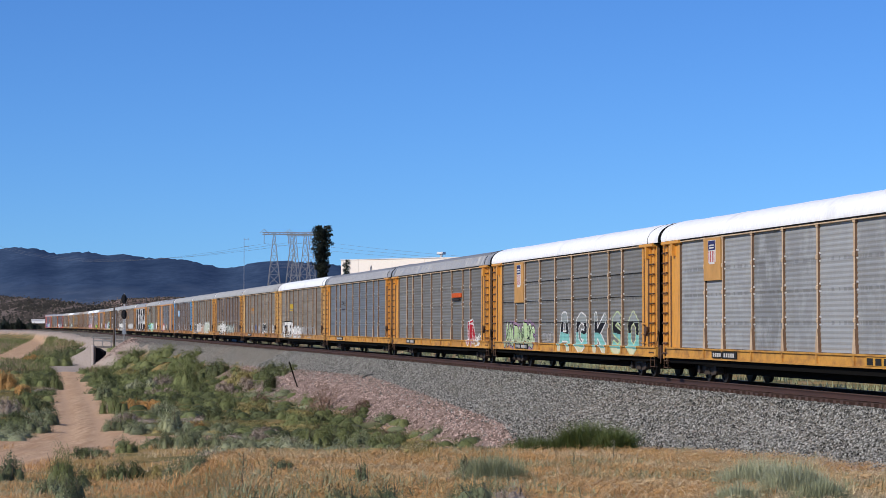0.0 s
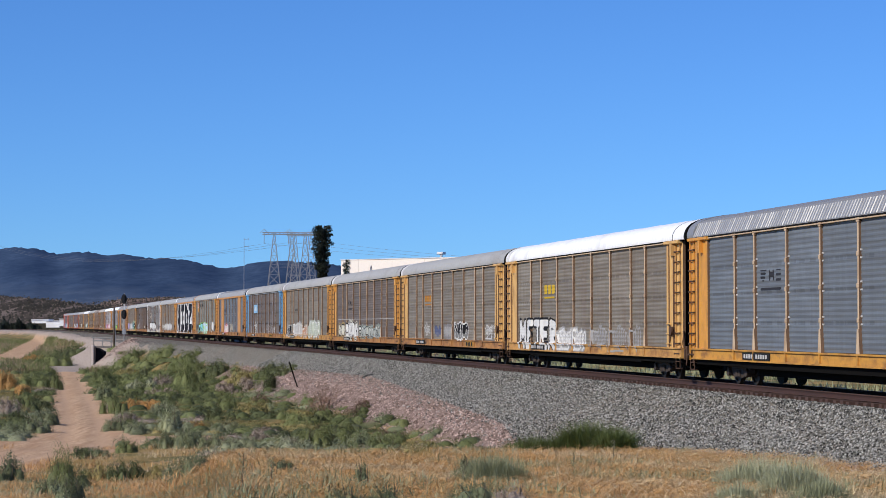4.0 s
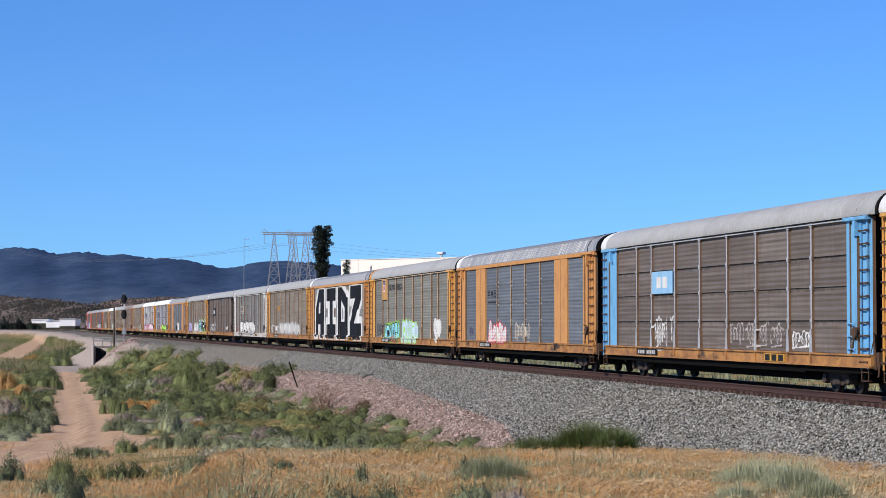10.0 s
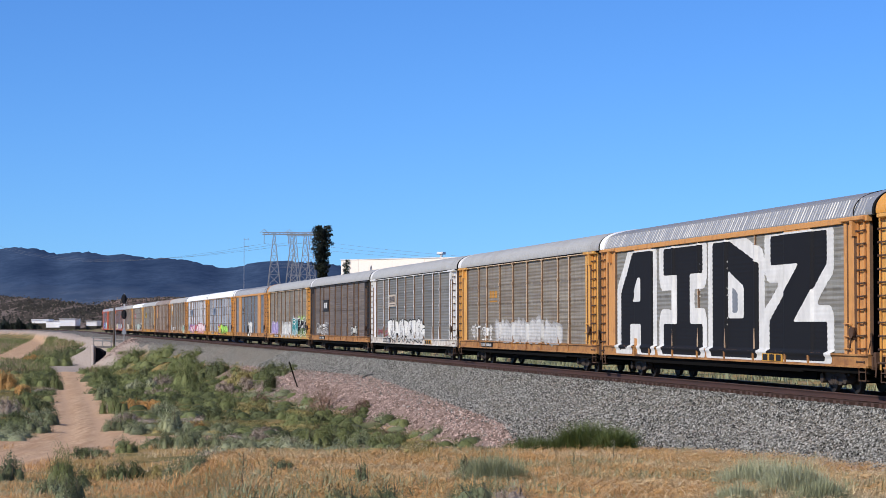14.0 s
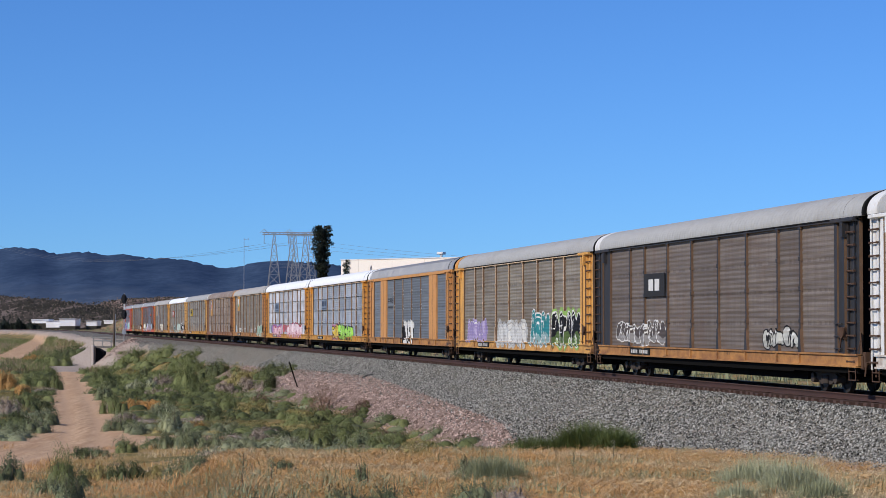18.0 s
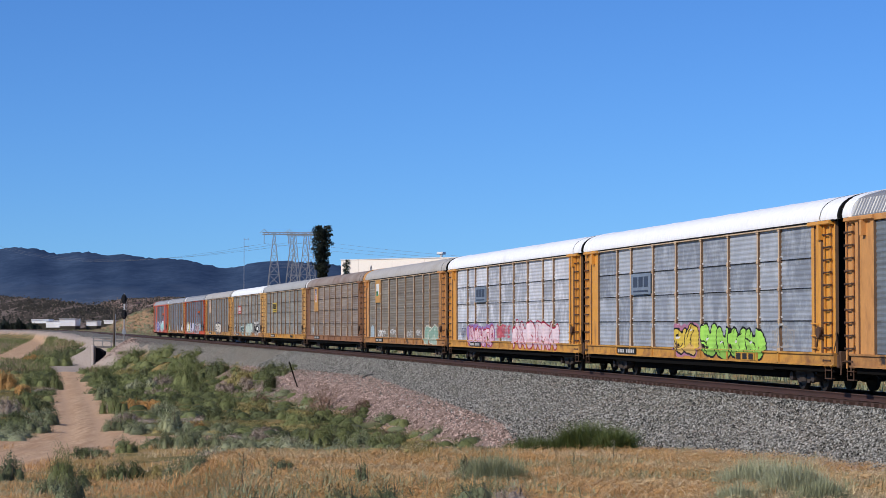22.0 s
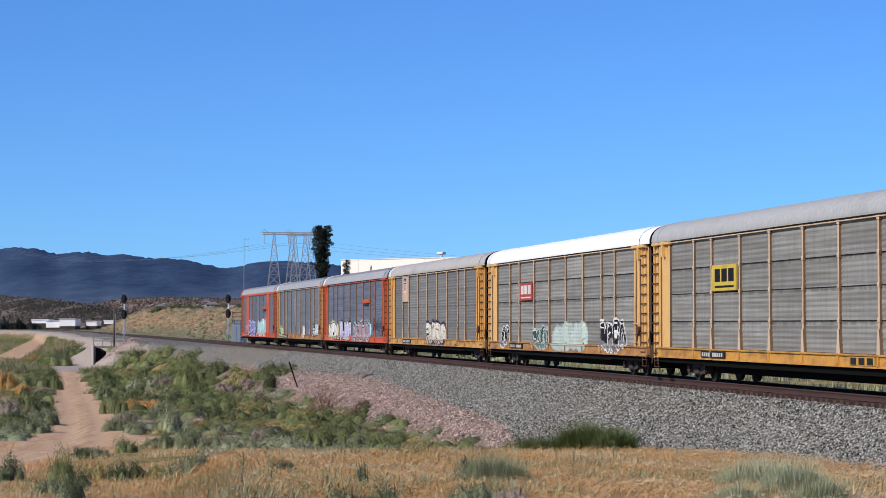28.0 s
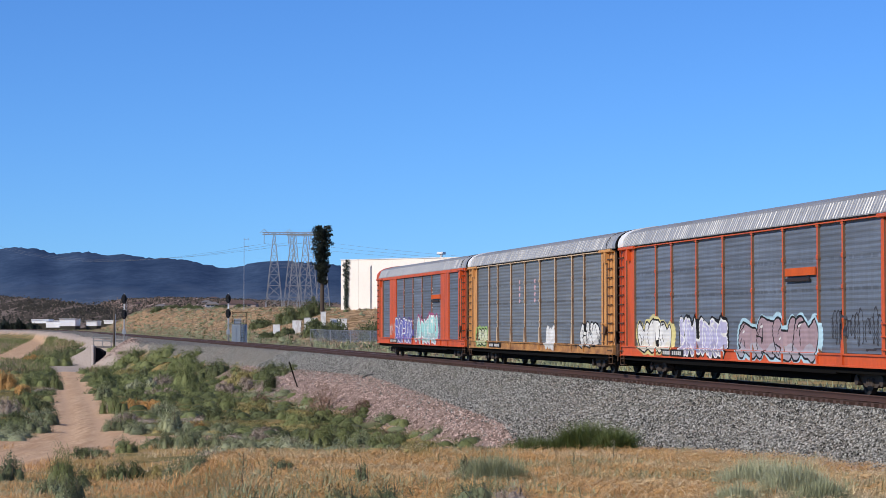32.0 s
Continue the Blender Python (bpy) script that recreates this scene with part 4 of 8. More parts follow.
def spray(rgb):
    if rgb not in _sprays:
        m, nt, b = shader("spray_paint")
        c = mix(nt, ramp(nt, noise_node(nt, 2.2, 6, (1, 1, 0.6)), 0.3, 0.75), rgb, tuple(0.68 * v + 0.004 for v in rgb))
        nt.links.new(c, b.inputs["Base Color"])
        b.inputs["Roughness"].default_value, b.inputs["Specular IOR Level"].default_value = 0.75, 0.2
        _sprays[rgb] = m
    return _sprays[rgb]


def stroke_distance(X, Z, strokes):
    best = np.full(X.shape, 9.0)
    for line in strokes:
        for (ax, az), (bx, bz) in zip(line, line[1:]):
            dx, dz = bx - ax, bz - az
            t = np.clip(((X - ax) * dx + (Z - az) * dz) / (dx * dx + dz * dz + 1e-9), 0, 1)
            best = np.minimum(best, np.hypot(X - ax - t * dx, Z - az - t * dz))
    return best


# plain stroke letters in a unit box, x to the viewer's right
GLYPHS = {
    "M": [[(0.05, 0), (0.1, 1), (0.5, 0.45), (0.9, 1), (0.95, 0)]],
    "E": [[(0.95, 1), (0.1, 1), (0.1, 0), (0.95, 0)], [(0.1, 0.52), (0.75, 0.52)]],
    "T": [[(0, 1), (1, 1)], [(0.5, 1), (0.5, 0)]],
    "R": [[(0.1, 0), (0.1, 1), (0.85, 0.9), (0.85, 0.6), (0.1, 0.48), (0.95, 0)]],
}


def lay_paint(car, index, x0, x1, z0, z1, layers, cell=0.036, label="spray-painted scrawl"):
    """Paint on the side between two x (x0 towards the rear) and two heights. Later layers cover earlier ones; each is a
    function of (u, z), u metres from x0 towards the front, and a colour."""
    nx, nz = int((x0 - x1) / cell) + 1, int((z1 - z0) / cell) + 1
    u, z = np.meshgrid((np.arange(nx) + 0.5) * cell, z0 + (np.arange(nz) + 0.5) * cell)
    which = np.full(u.shape, -1)
    for k, (inside, rgb) in enumerate(layers):
        which = np.where(inside(u, z) & (z > SILL_LOW + 0.02), k, which)
    gu, gz = np.meshgrid(np.arange(nx + 1) * cell, z0 + np.arange(nz + 1) * cell)
    # smooth the borders between colours
    pad = np.pad(which, 1, constant_values=-1)
    flat = pad[1:, 1:-1] != pad[:-1, 1:-1]
    tall = pad[1:-1, 1:] != pad[1:-1, :-1]
    for _ in range(4):
        for g in (gu, gz):
            total, count = np.zeros(g.shape), np.zeros(g.shape)
            total[:, :-1] += flat * (g[:, 1:] - g[:, :-1])
            total[:, 1:] += flat * (g[:, :-1] - g[:, 1:])
            count[:, :-1] += flat
            count[:, 1:] += flat
            total[:-1] += tall * (g[1:] - g[:-1])
            total[1:] += tall * (g[:-1] - g[1:])
            count[:-1] += tall
            count[1:] += tall
            g += np.where(count >= 2, 0.5 * total / np.maximum(count, 1), 0)
    gx = x0 - gu
    gy = paint_depth(gx, gz, index in FRAMED)
    idx = np.arange((nx + 1) * (nz + 1)).reshape(nz + 1, nx + 1)
    q = np.stack([idx[:-1, :-1], idx[:-1, 1:], idx[1:, 1:], idx[1:, :-1]], -1)[which >= 0]
    used = np.unique(q)
    back = np.zeros(idx.size, dtype=int)
    back[used] = np.arange(len(used))
    v = np.stack([gx, gy, gz], -1).reshape(-1, 3)[used]
    me = quads_mesh("spray_paint", v, back[q], [spray(c) for _, c in layers], which[which >= 0])
    return part("spray_paint", me, car, label)


def bubble_strokes(rng, cx, s, h0, h1):
    """The bones of one swollen shape, with no letter in it."""
    mid, lean = (h0 + h1) / 2 + rng.uniform(-0.1, 0.1), rng.uniform(-0.25, 0.25) * s
    kind = rng.integers(0, 6)
    if kind == 0:
        return [[(cx - s, h0), (cx - s * 0.3 + lean, h1), (cx + s, h0 + rng.uniform(0, 0.15))], [(cx - s * 0.5, mid - 0.1), (cx + s * 0.7, mid - 0.15)]]
    if kind == 1:
        return [[(cx + s, h1 - 0.1), (cx + lean, h1), (cx - s, h1 - 0.25), (cx - s * 0.6, mid), (cx + s, mid - 0.2), (cx + s * 0.5, h0), (cx - s, h0 + 0.1)]]
    if kind == 2:
        return [[(cx + lean + s * np.cos(t), mid + (h1 - h0) / 2 * np.sin(t)) for t in np.linspace(0.4, 5.6 + rng.uniform(0, 1), 10)]]
    if kind == 3:
        return [[(cx - s, h0), (cx - s * 0.8 + lean, h1), (cx + s * 0.2, mid - 0.15), (cx + s, h1 - 0.1), (cx + s * 0.8, h0)]]
    if kind == 4:
        return [[(cx - s, h1), (cx - s * 0.7, h0 + 0.1), (cx + s * 0.4, h0), (cx + s, mid), (cx + s * 0.6 + lean, h1)]]
    return [[(cx - s * 0.6, h0), (cx - s * 0.6 + lean, h1), (cx + s * 0.8, h1 - 0.15), (cx + s * 0.2, mid), (cx + s, h0)]]


def tag_strokes(rng, w, z0, z1, count):
    """Quick loops of a thin line, in short runs."""
    out, u = [], 0.05
    while u < w - 0.25:
        length = min(w - u - 0.05, rng.uniform(0.5, 1.0) * w / max(1, count / 3))
        t = np.linspace(0, 1, max(10, int(length * 34)))
        mid, amp, f, p = (z0 + z1) / 2, (z1 - z0) * 0.42, rng.uniform(2.4, 3.4) * length / 0.8, rng.uniform(0, 6.28)
        px = u + length * t + 0.13 * np.sin(f * 6.283 * t + p)
        pz = mid + amp * np.cos(f * 6.283 * t + p) * (0.72 + 0.28 * np.sin(9.1 * t + p)) + 0.05 * np.sin(21 * t + p)
        out.append(list(zip(px, np.clip(pz, z0, z1))))
        if rng.random() < 0.6:
            out.append([(u, z0 + 0.02), (u + length * 0.9, z0 + rng.uniform(0.02, 0.12))])
        u += length + rng.uniform(0.12, 0.35)
    return out


def scrawl(index, x0, x1, z0, z1, count, thick, fill, edge=None, wash=None, seed=1, halo=0.09):
    """Bubble shapes that overlap one another, each with its own outline; or a thin quick tag."""
    rng = np.random.default_rng(seed)
    w = x0 - x1
    layers = []
    if thick < 0.07:
        lines = tag_strokes(rng, w, z0 + 0.05, z1 - 0.05, count)
        if wash:
            layers.append((lambda u, z: stroke_distance(u, z, lines) < 0.13, wash))
        layers.append((lambda u, z: stroke_distance(u, z, lines) < max(0.022, thick * 0.8), fill))
        lay_paint(CARS[index], index, x0, x1, z0, z1, layers)
        return
    step = w / count
    body = min(max(thick * 1.15, step * 0.2), (z1 - z0) * 0.24)
    margin = body + halo + (0.10 if wash else 0.03)
    shapes = []
    for k in range(count):
        cx = margin + (w - 2 * margin) * (k + 0.5) / count
        low, top = z0 + margin + rng.uniform(0, 0.12), z1 - margin - rng.uniform(0, 0.25)
        shapes.append(bubble_strokes(rng, cx, max(0.05, (w - 2 * margin) / count * 0.5 - body * 0.35), low, max(low + 0.2, top)))
    cache = {}

    def d(k, u, z):
        if (k, u.shape) not in cache:
            cache[k, u.shape] = stroke_distance(u, z, shapes[k]) + 0.012 * np.sin(u * 7 + z * 5 + seed)
        return cache[k, u.shape]
    if wash:
        layers.append((lambda u, z: np.minimum.reduce([d(k, u, z) for k in range(count)]) < body + halo + 0.10 + 0.05 * np.sin(u * 2.1 + seed) + 0.04 * np.sin(z * 5.0), wash))
    low_tone = tuple(0.72 * f + 0.28 * e for f, e in zip(fill, wash or edge or (0.3, 0.3, 0.3)))
    for k in range(count):
        if edge:
            layers.append((lambda u, z, k=k: d(k, u, z) < body + halo * 0.75, edge))
        layers.append((lambda u, z, k=k: d(k, u, z) < body, fill))
        layers.append((lambda u, z, k=k: (d(k, u, z) < body) & (z < z0 + (z1 - z0) * (0.36 + 0.07 * np.sin(u * 4 + seed))), low_tone))
        if edge and body > 0.1:
            cx = shapes[k][0][1]
            cut = [[(cx[0] + rng.uniform(-0.1, 0.1), cx[1] - 0.1), (cx[0] + rng.uniform(-0.15, 0.15), cx[1] - rng.uniform(0.35, 0.6))]]
            layers.append((lambda u, z, k=k, cut=cut: (d(k, u, z) < body * 0.9) & (stroke_distance(u, z, cut) < 0.028), edge))
            for _ in range(3):
                p, q2 = rng.uniform(-0.9, 0.9, 2) * step * 0.4, rng.uniform(z0 + 0.25, z1 - 0.35)
                bones = [[(cx[0] + p[0], q2), (cx[0] + p[0] * 0.6 + 0.05, q2 + 0.22), (cx[0] + p[1], q2 + rng.uniform(0.25, 0.5))]]
                layers.append((lambda u, z, k=k, bones=bones: (d(k, u, z) < body) & (stroke_distance(u, z, bones) < 0.024), edge))
            spot = [[(cx[0] - 0.12, cx[1] + body * 0.3), (cx[0] + 0.1, cx[1] + body * 0.45)]]
            layers.append((lambda u, z, k=k, spot=spot: (d(k, u, z) < body * 0.85) & (stroke_distance(u, z, spot) < 0.03), W_))
    lay_paint(CARS[index], index, x0, x1, z0, z1, layers)


def polygon_mask(poly):
    def inside(u, z):
        hit = np.zeros(u.shape, dtype=bool)
        n = len(poly)
        for i in range(n):
            (ax, az), (bx, bz) = poly[i], poly[(i + 1) % n]
            cross = (az > z) != (bz > z)
            hit ^= cross & (u < (bx - ax) * (z - az) / (bz - az + 1e-9) + ax)
        return hit
    return inside


def grow(poly, m):
    """Distance test round a polygon's edge, joined with its inside."""
    test = polygon_mask(poly)
    return lambda u, z: test(u, z) | (stroke_distance(u, z, [list(poly) + [poly[0]]]) < m + 0.03 * np.sin(u * 3))


def big_letters():
    """The four huge black letters with white borders: A, I, D and Z."""
    x0 = 12.3
    a = [(1.05, 1.0), (1.05, 3.2), (2.65, 4.72), (5.35, 4.72), (5.35, 0.95), (3.95, 0.95), (3.95, 1.98), (2.3, 1.98), (2.3, 1.1)]
    hole = [(2.6, 2.85), (3.9, 2.85), (3.9, 3.75), (3.5, 3.75)]
    i = [(6.65, 4.72), (11.2, 4.72), (11.2, 3.72), (9.8, 3.72), (9.8, 2.02), (11.2, 2.02), (11.2, 0.95), (6.65, 0.95), (6.65, 2.0), (8.3, 2.0), (8.3, 3.72), (6.65, 3.72)]
    d = [(12.3, 4.72), (14.0, 4.72), (16.9, 3.9), (16.9, 0.95), (12.3, 0.95)]
    dh = [(13.9, 2.2), (15.5, 2.2), (15.5, 3.2), (13.9, 3.75)]
    z = [(18.0, 4.72), (22.75, 4.72), (22.75, 3.75), (20.1, 2.05), (22.75, 2.05), (22.75, 0.95), (17.9, 0.95), (17.9, 2.1), (20.6, 3.78), (18.0, 3.78)]
    layers = []
    for p in (a, i, d, z):
        layers.append((grow(p, 0.52), W_))
    for p in (a, i, d, z):
        layers.append((polygon_mask(p), K_))
    layers += [(polygon_mask(hole), W_), (polygon_mask(dh), W_), (polygon_mask([(14.35, 2.35), (14.9, 2.35), (14.9, 3.0), (14.35, 3.2)]), (0.20, 0.22, 0.25))]
    lay_paint(CARS[11], 11, x0, -11.3, 0.68, 4.74, layers, 0.06, "huge black block letters with white borders")


big_letters()


def word(index, text, x0, x1, z0, z1, thick, fill, edge, halo=0.08, label="white painted word with black outline"):
    w = (x0 - x1) / len(text)
    lines = []
    for k, ch in enumerate(text):
        for line in GLYPHS[ch]:
            lines.append([((k + 0.12 + 0.76 * px) * w, z0 + halo + thick + (z1 - z0 - 2 * (halo + thick)) * pz) for px, pz in line])
    lay_paint(CARS[index], index, x0, x1, z0, z1, [(lambda u, z: stroke_distance(u, z, lines) < thick + halo, edge), (lambda u, z: stroke_distance(u, z, lines) < thick, fill)], 0.05, label)


GLYPHS.update({
    "A": [[(0.05, 0), (0.35, 1), (0.65, 1), (0.95, 0)], [(0.2, 0.38), (0.8, 0.38)]],
    "C": [[(0.9, 0.62), (0.85, 0.9), (0.5, 1), (0.15, 0.8), (0.12, 0.2), (0.5, 0), (0.9, 0.2), (0.9, 0.4), (0.55, 0.45)]],
    "K": [[(0.12, 0), (0.12, 1)], [(0.9, 0.95), (0.3, 0.5), (0.95, 0)]],
    "S": [[(0.9, 0.85), (0.5, 1), (0.12, 0.85), (0.15, 0.6), (0.85, 0.42), (0.9, 0.12), (0.5, 0), (0.1, 0.12)]],
    "O": [[(0.5, 0), (0.12, 0.2), (0.1, 0.75), (0.5, 1), (0.9, 0.75), (0.9, 0.2), (0.5, 0)]],
})


def banded_letter(index, ch, x0, x1, rim):
    """One tall letter with a pale rim, filled in bands: bare grey, black, teal and cream."""
    w = x0 - x1
    lines = [[(0.28 + (w - 0.56) * px, 0.98 + 1.30 * pz) for px, pz in line] for line in GLYPHS[ch]]

    def d(u, z):
        return stroke_distance(u, z, lines)
    fills = [((0.30, 0.33, 0.32), 9), (K_, 2.06), ((0.20, 0.48, 0.44), 1.62), ((0.62, 0.62, 0.42), 1.06)]
    layers = [(lambda u, z: d(u, z) < 0.25, rim)] + [(lambda u, z, top=top: (d(u, z) < 0.185) & (z < top + 0.03 * np.sin(u * 3)), rgb) for rgb, top in fills]
    lay_paint(CARS[index], index, x0, x1, 0.82, 2.62, layers, 0.036, "tall banded letter in teal, black and cream spray paint")


for ch, a, rim in zip("ACKSO", (1.15, -1.65, -4.6, -7.35, -9.55), (W_, W_, W_, (0.50, 0.60, 0.32), (0.55, 0.60, 0.36))):
    banded_letter(1, ch, a, a - (2.3 if a > -7 else 1.9), rim)

word(4, "METER", 11.6, 4.5, 0.75, 2.3, 0.17, W_, K_)

# car, from, to, low, high, strokes, thickness, fill, edge, wash, seed
TEAL, PURPLE, GREEN, PINKP, CREAM, GREYP = (0.03, 0.22, 0.24), (0.30, 0.24, 0.45), (0.24, 0.55, 0.12), (0.72, 0.50, 0.55), (0.62, 0.60, 0.50), (0.38, 0.37, 0.36)
for spec in [
    (1, 11.6, 5.2, 0.72, 2.3, 9, 0.11, (0.42, 0.55, 0.30), K_, (0.30, 0.20, 0.30), 3),
    (1, 4.0, 1.7, 1.15, 1.7, 4, 0.04, GREYP, None, None, 4),
    (2, -8.0, -10.4, 0.70, 2.45, 2, 0.25, (0.42, 0.015, 0.03), W_, None, 5),
    (2, -10.3, -11.9, 0.8, 1.6, 3, 0.06, W_, None, None, 6),
    (4, 4.3, -0.5, 0.85, 1.95, 5, 0.07, W_, None, GREYP, 7),
    (4, -1.2, -8.5, 0.85, 2.1, 6, 0.06, GREYP, W_, None, 8),
    (5, 6.9, 5.2, 1.2, 2.2, 3, 0.04, W_, None, None, 9),
    (5, 4.0, 1.7, 1.15, 2.1, 3, 0.20, (0.10, 0.12, 0.22), None, None, 10),
    (5, 1.2, -1.2, 1.15, 2.1, 3, 0.09, GREYP, None, (0.25, 0.24, 0.24), 11),
    (5, -1.5, -5.6, 1.1, 2.45, 4, 0.13, K_, W_, None, 12),
    (5, -9.4, -11.7, 1.2, 2.1, 4, 0.05, W_, None, None, 13),
    (6, 11.5, 8.2, 0.9, 2.2, 4, 0.12, CREAM, K_, (0.4, 0.3, 0.15), 14),
    (6, 8.0, 2.4, 0.72, 2.5, 5, 0.12, W_, K_, CREAM, 15),
    (6, 2.0, -6.9, 1.0, 2.1, 9, 0.10, (0.40, 0.42, 0.38), K_, (0.30, 0.34, 0.30), 16),
    (7, 11.7, 8.6, 0.75, 2.2, 3, 0.16, K_, W_, None, 17),
    (7, 7.4, 1.6, 0.85, 2.3, 5, 0.15, (0.50, 0.48, 0.45), W_, None, 18),
    (7, 1.5, -1.4, 0.75, 2.2, 3, 0.16, (0.45, 0.25, 0.16), (0.60, 0.55, 0.48), None, 19),
    (7, -1.5, -8.2, 0.75, 2.5, 5, 0.15, (0.48, 0.52, 0.42), W_, (0.40, 0.42, 0.36), 20),
    (8, 7.1, 4.6, 0.95, 2.5, 4, 0.045, W_, None, None, 21),
    (8, -1.5, -7.0, 1.2, 2.2, 8, 0.035, (0.5, 0.45, 0.42), None, None, 22),
    (8, -7.3, -9.2, 1.2, 1.9, 3, 0.04, W_, None, None, 23),
    (9, 11.4, 10.0, 1.2, 2.0, 2, 0.09, (0.10, 0.09, 0.14), None, None, 24),
    (9, 6.8, 2.4, 0.85, 2.3, 4, 0.17, W_, (0.60, 0.10, 0.12), None, 25),
    (9, 0.8, -2.2, 1.1, 2.2, 3, 0.06, (0.55, 0.48, 0.38), None, None, 26),
    (10, 11.5, 8.4, 1.2, 2.2, 4, 0.06, (0.08, 0.08, 0.09), None, None, 27),
    (10, 8.7, 3.0, 0.68, 2.35, 6, 0.14, (0.25, 0.62, 0.68), K_, (0.28, 0.55, 0.10), 28),
    (10, 6.6, 3.4, 0.68, 1.35, 5, 0.13, (0.55, 0.07, 0.04), None, None, 36),
    (10, 2.6, -3.2, 0.68, 2.5, 5, 0.42, (0.52, 0.66, 0.78), (0.36, 0.70, 0.12), None, 29),
    (12, 11.2, 6.0, 1.15, 2.1, 5, 0.05, W_, None, None, 38),
    (12, 5.6, -8.0, 1.0, 2.4, 11, 0.09, (0.55, 0.54, 0.52), None, GREYP, 39),
    (13, 7.6, -4.9, 0.80, 2.5, 9, 0.15, W_, K_, None, 40),
    (13, 11.6, 7.4, 1.2, 1.8, 5, 0.03, (0.35, 0.06, 0.07), None, None, 41),
    (14, 11.4, 4.4, 1.15, 2.3, 6, 0.10, (0.09, 0.075, 0.07), W_, None, 42),
    (14, -5.5, -9.0, 1.15, 2.0, 5, 0.09, (0.55, 0.55, 0.5), K_, None, 43),
    (15, 11.4, 6.2, 0.95, 2.4, 5, 0.15, PURPLE, (0.42, 0.36, 0.55), None, 44),
    (15, 4.2, -2.4, 0.72, 2.4, 5, 0.14, (0.62, 0.62, 0.60), GREYP, (0.5, 0.5, 0.48), 45),
    (15, -2.6, -6.6, 0.80, 2.8, 3, 0.26, TEAL, W_, None, 46),
    (15, -6.7, -11.9, 0.80, 2.9, 4, 0.26, K_, W_, (0.28, 0.45, 0.12), 47),
    (17, 2.0, -1.3, 0.68, 2.2, 2, 0.24, (0.72, 0.52, 0.08), K_, (0.45, 0.2, 0.3), 50),
    (17, -1.2, -8.0, 0.68, 2.2, 4, 0.32, (0.36, 0.68, 0.12), K_, None, 51),
    (17, -8.3, -10.8, 1.2, 2.1, 3, 0.04, GREYP, None, None, 52),
    (18, 10.9, 9.4, 1.2, 2.0, 2, 0.03, (0.08, 0.08, 0.16), None, None, 53),
    (18, 9.2, 2.6, 0.70, 2.2, 7, 0.17, PINKP, (0.36, 0.04, 0.07), (0.30, 0.18, 0.42), 54),
    (18, 2.4, -0.6, 1.3, 2.1, 4, 0.07, (0.55, 0.12, 0.16), None, None, 55),
    (18, -1.0, -10.2, 0.68, 2.3, 6, 0.26, (0.75, 0.60, 0.64), (0.36, 0.015, 0.05), None, 56),
    (19, 11.6, 9.9, 0.95, 2.2, 1, 0.36, (0.42, 0.52, 0.58), None, None, 57),
    (19, 8.6, 5.6, 1.15, 1.75, 3, 0.03, W_, None, None, 58),
    (19, 4.1, 1.8, 1.2, 1.8, 3, 0.03, W_, None, None, 76),
    (19, -1.7, -3.9, 1.2, 1.7, 2, 0.03, (0.6, 0.58, 0.55), None, None, 77),
    (19, -4.7, -6.9, 1.2, 1.8, 2, 0.03, W_, None, None, 78),
    (19, -7.2, -11.6, 0.75, 2.3, 2, 0.45, (0.26, 0.40, 0.32), CREAM, None, 59),
    (20, 11.0, 9.0, 1.15, 1.9, 2, 0.12, (0.42, 0.45, 0.46), None, None, 60),
    (22, 11.4, 9.2, 0.70, 2.2, 2, 0.19, K_, W_, None, 61),
    (22, 4.8, 1.4, 0.70, 2.1, 4, 0.14, (0.04, 0.07, 0.07), (0.45, 0.55, 0.50), None, 62),
    (22, 1.3, -5.3, 0.70, 2.3, 4, 0.28, (0.48, 0.56, 0.50), (0.36, 0.45, 0.42), None, 63),
    (22, -6.8, -10.8, 0.75, 2.4, 4, 0.20, K_, W_, None, 64),
    (23, 2.0, -4.1, 0.68, 2.4, 4, 0.27, (0.66, 0.60, 0.50), K_, (0.075, 0.062, 0.11), 65),
    (24, 12.0, 6.8, 0.68, 2.4, 3, 0.24, W_, K_, (0.62, 0.55, 0.25), 66),
    (24, 6.6, 0.9, 0.68, 2.4, 6, 0.17, (0.46, 0.44, 0.62), W_, K_, 67),
    (24, 0.6, -7.6, 0.68, 2.4, 4, 0.30, (0.36, 0.26, 0.28), K_, (0.40, 0.58, 0.66), 68),
    (24, -8.0, -12.0, 1.2, 2.6, 4, 0.035, (0.05, 0.05, 0.06), None, None, 69),
    (25, 12.4, 9.4, 0.70, 2.0, 2, 0.20, (0.58, 0.62, 0.42), K_, (0.3, 0.45, 0.15), 70),
    (25, -2.2, -4.6, 0.72, 2.2, 2, 0.30, W_, None, None, 71),
    (25, -8.2, -11.6, 0.85, 2.2, 3, 0.22, W_, K_, None, 72),
    (26, 7.5, 1.2, 0.68, 2.6, 5, 0.20, (0.13, 0.14, 0.40), W_, (0.10, 0.08, 0.25), 73),
    (26, 0.8, -6.4, 0.68, 2.7, 5, 0.20, (0.32, 0.60, 0.58), W_, (0.35, 0.10, 0.20), 74),
    (26, 9.2, 7.4, 1.1, 2.2, 2, 0.03, W_, None, None, 75),
]:
    scrawl(*spec[:6], spec[6] * 0.8, spec[7], edge=spec[8], wash=spec[9], seed=spec[10], halo=0.06 if spec[6] < 0.12 else 0.09)


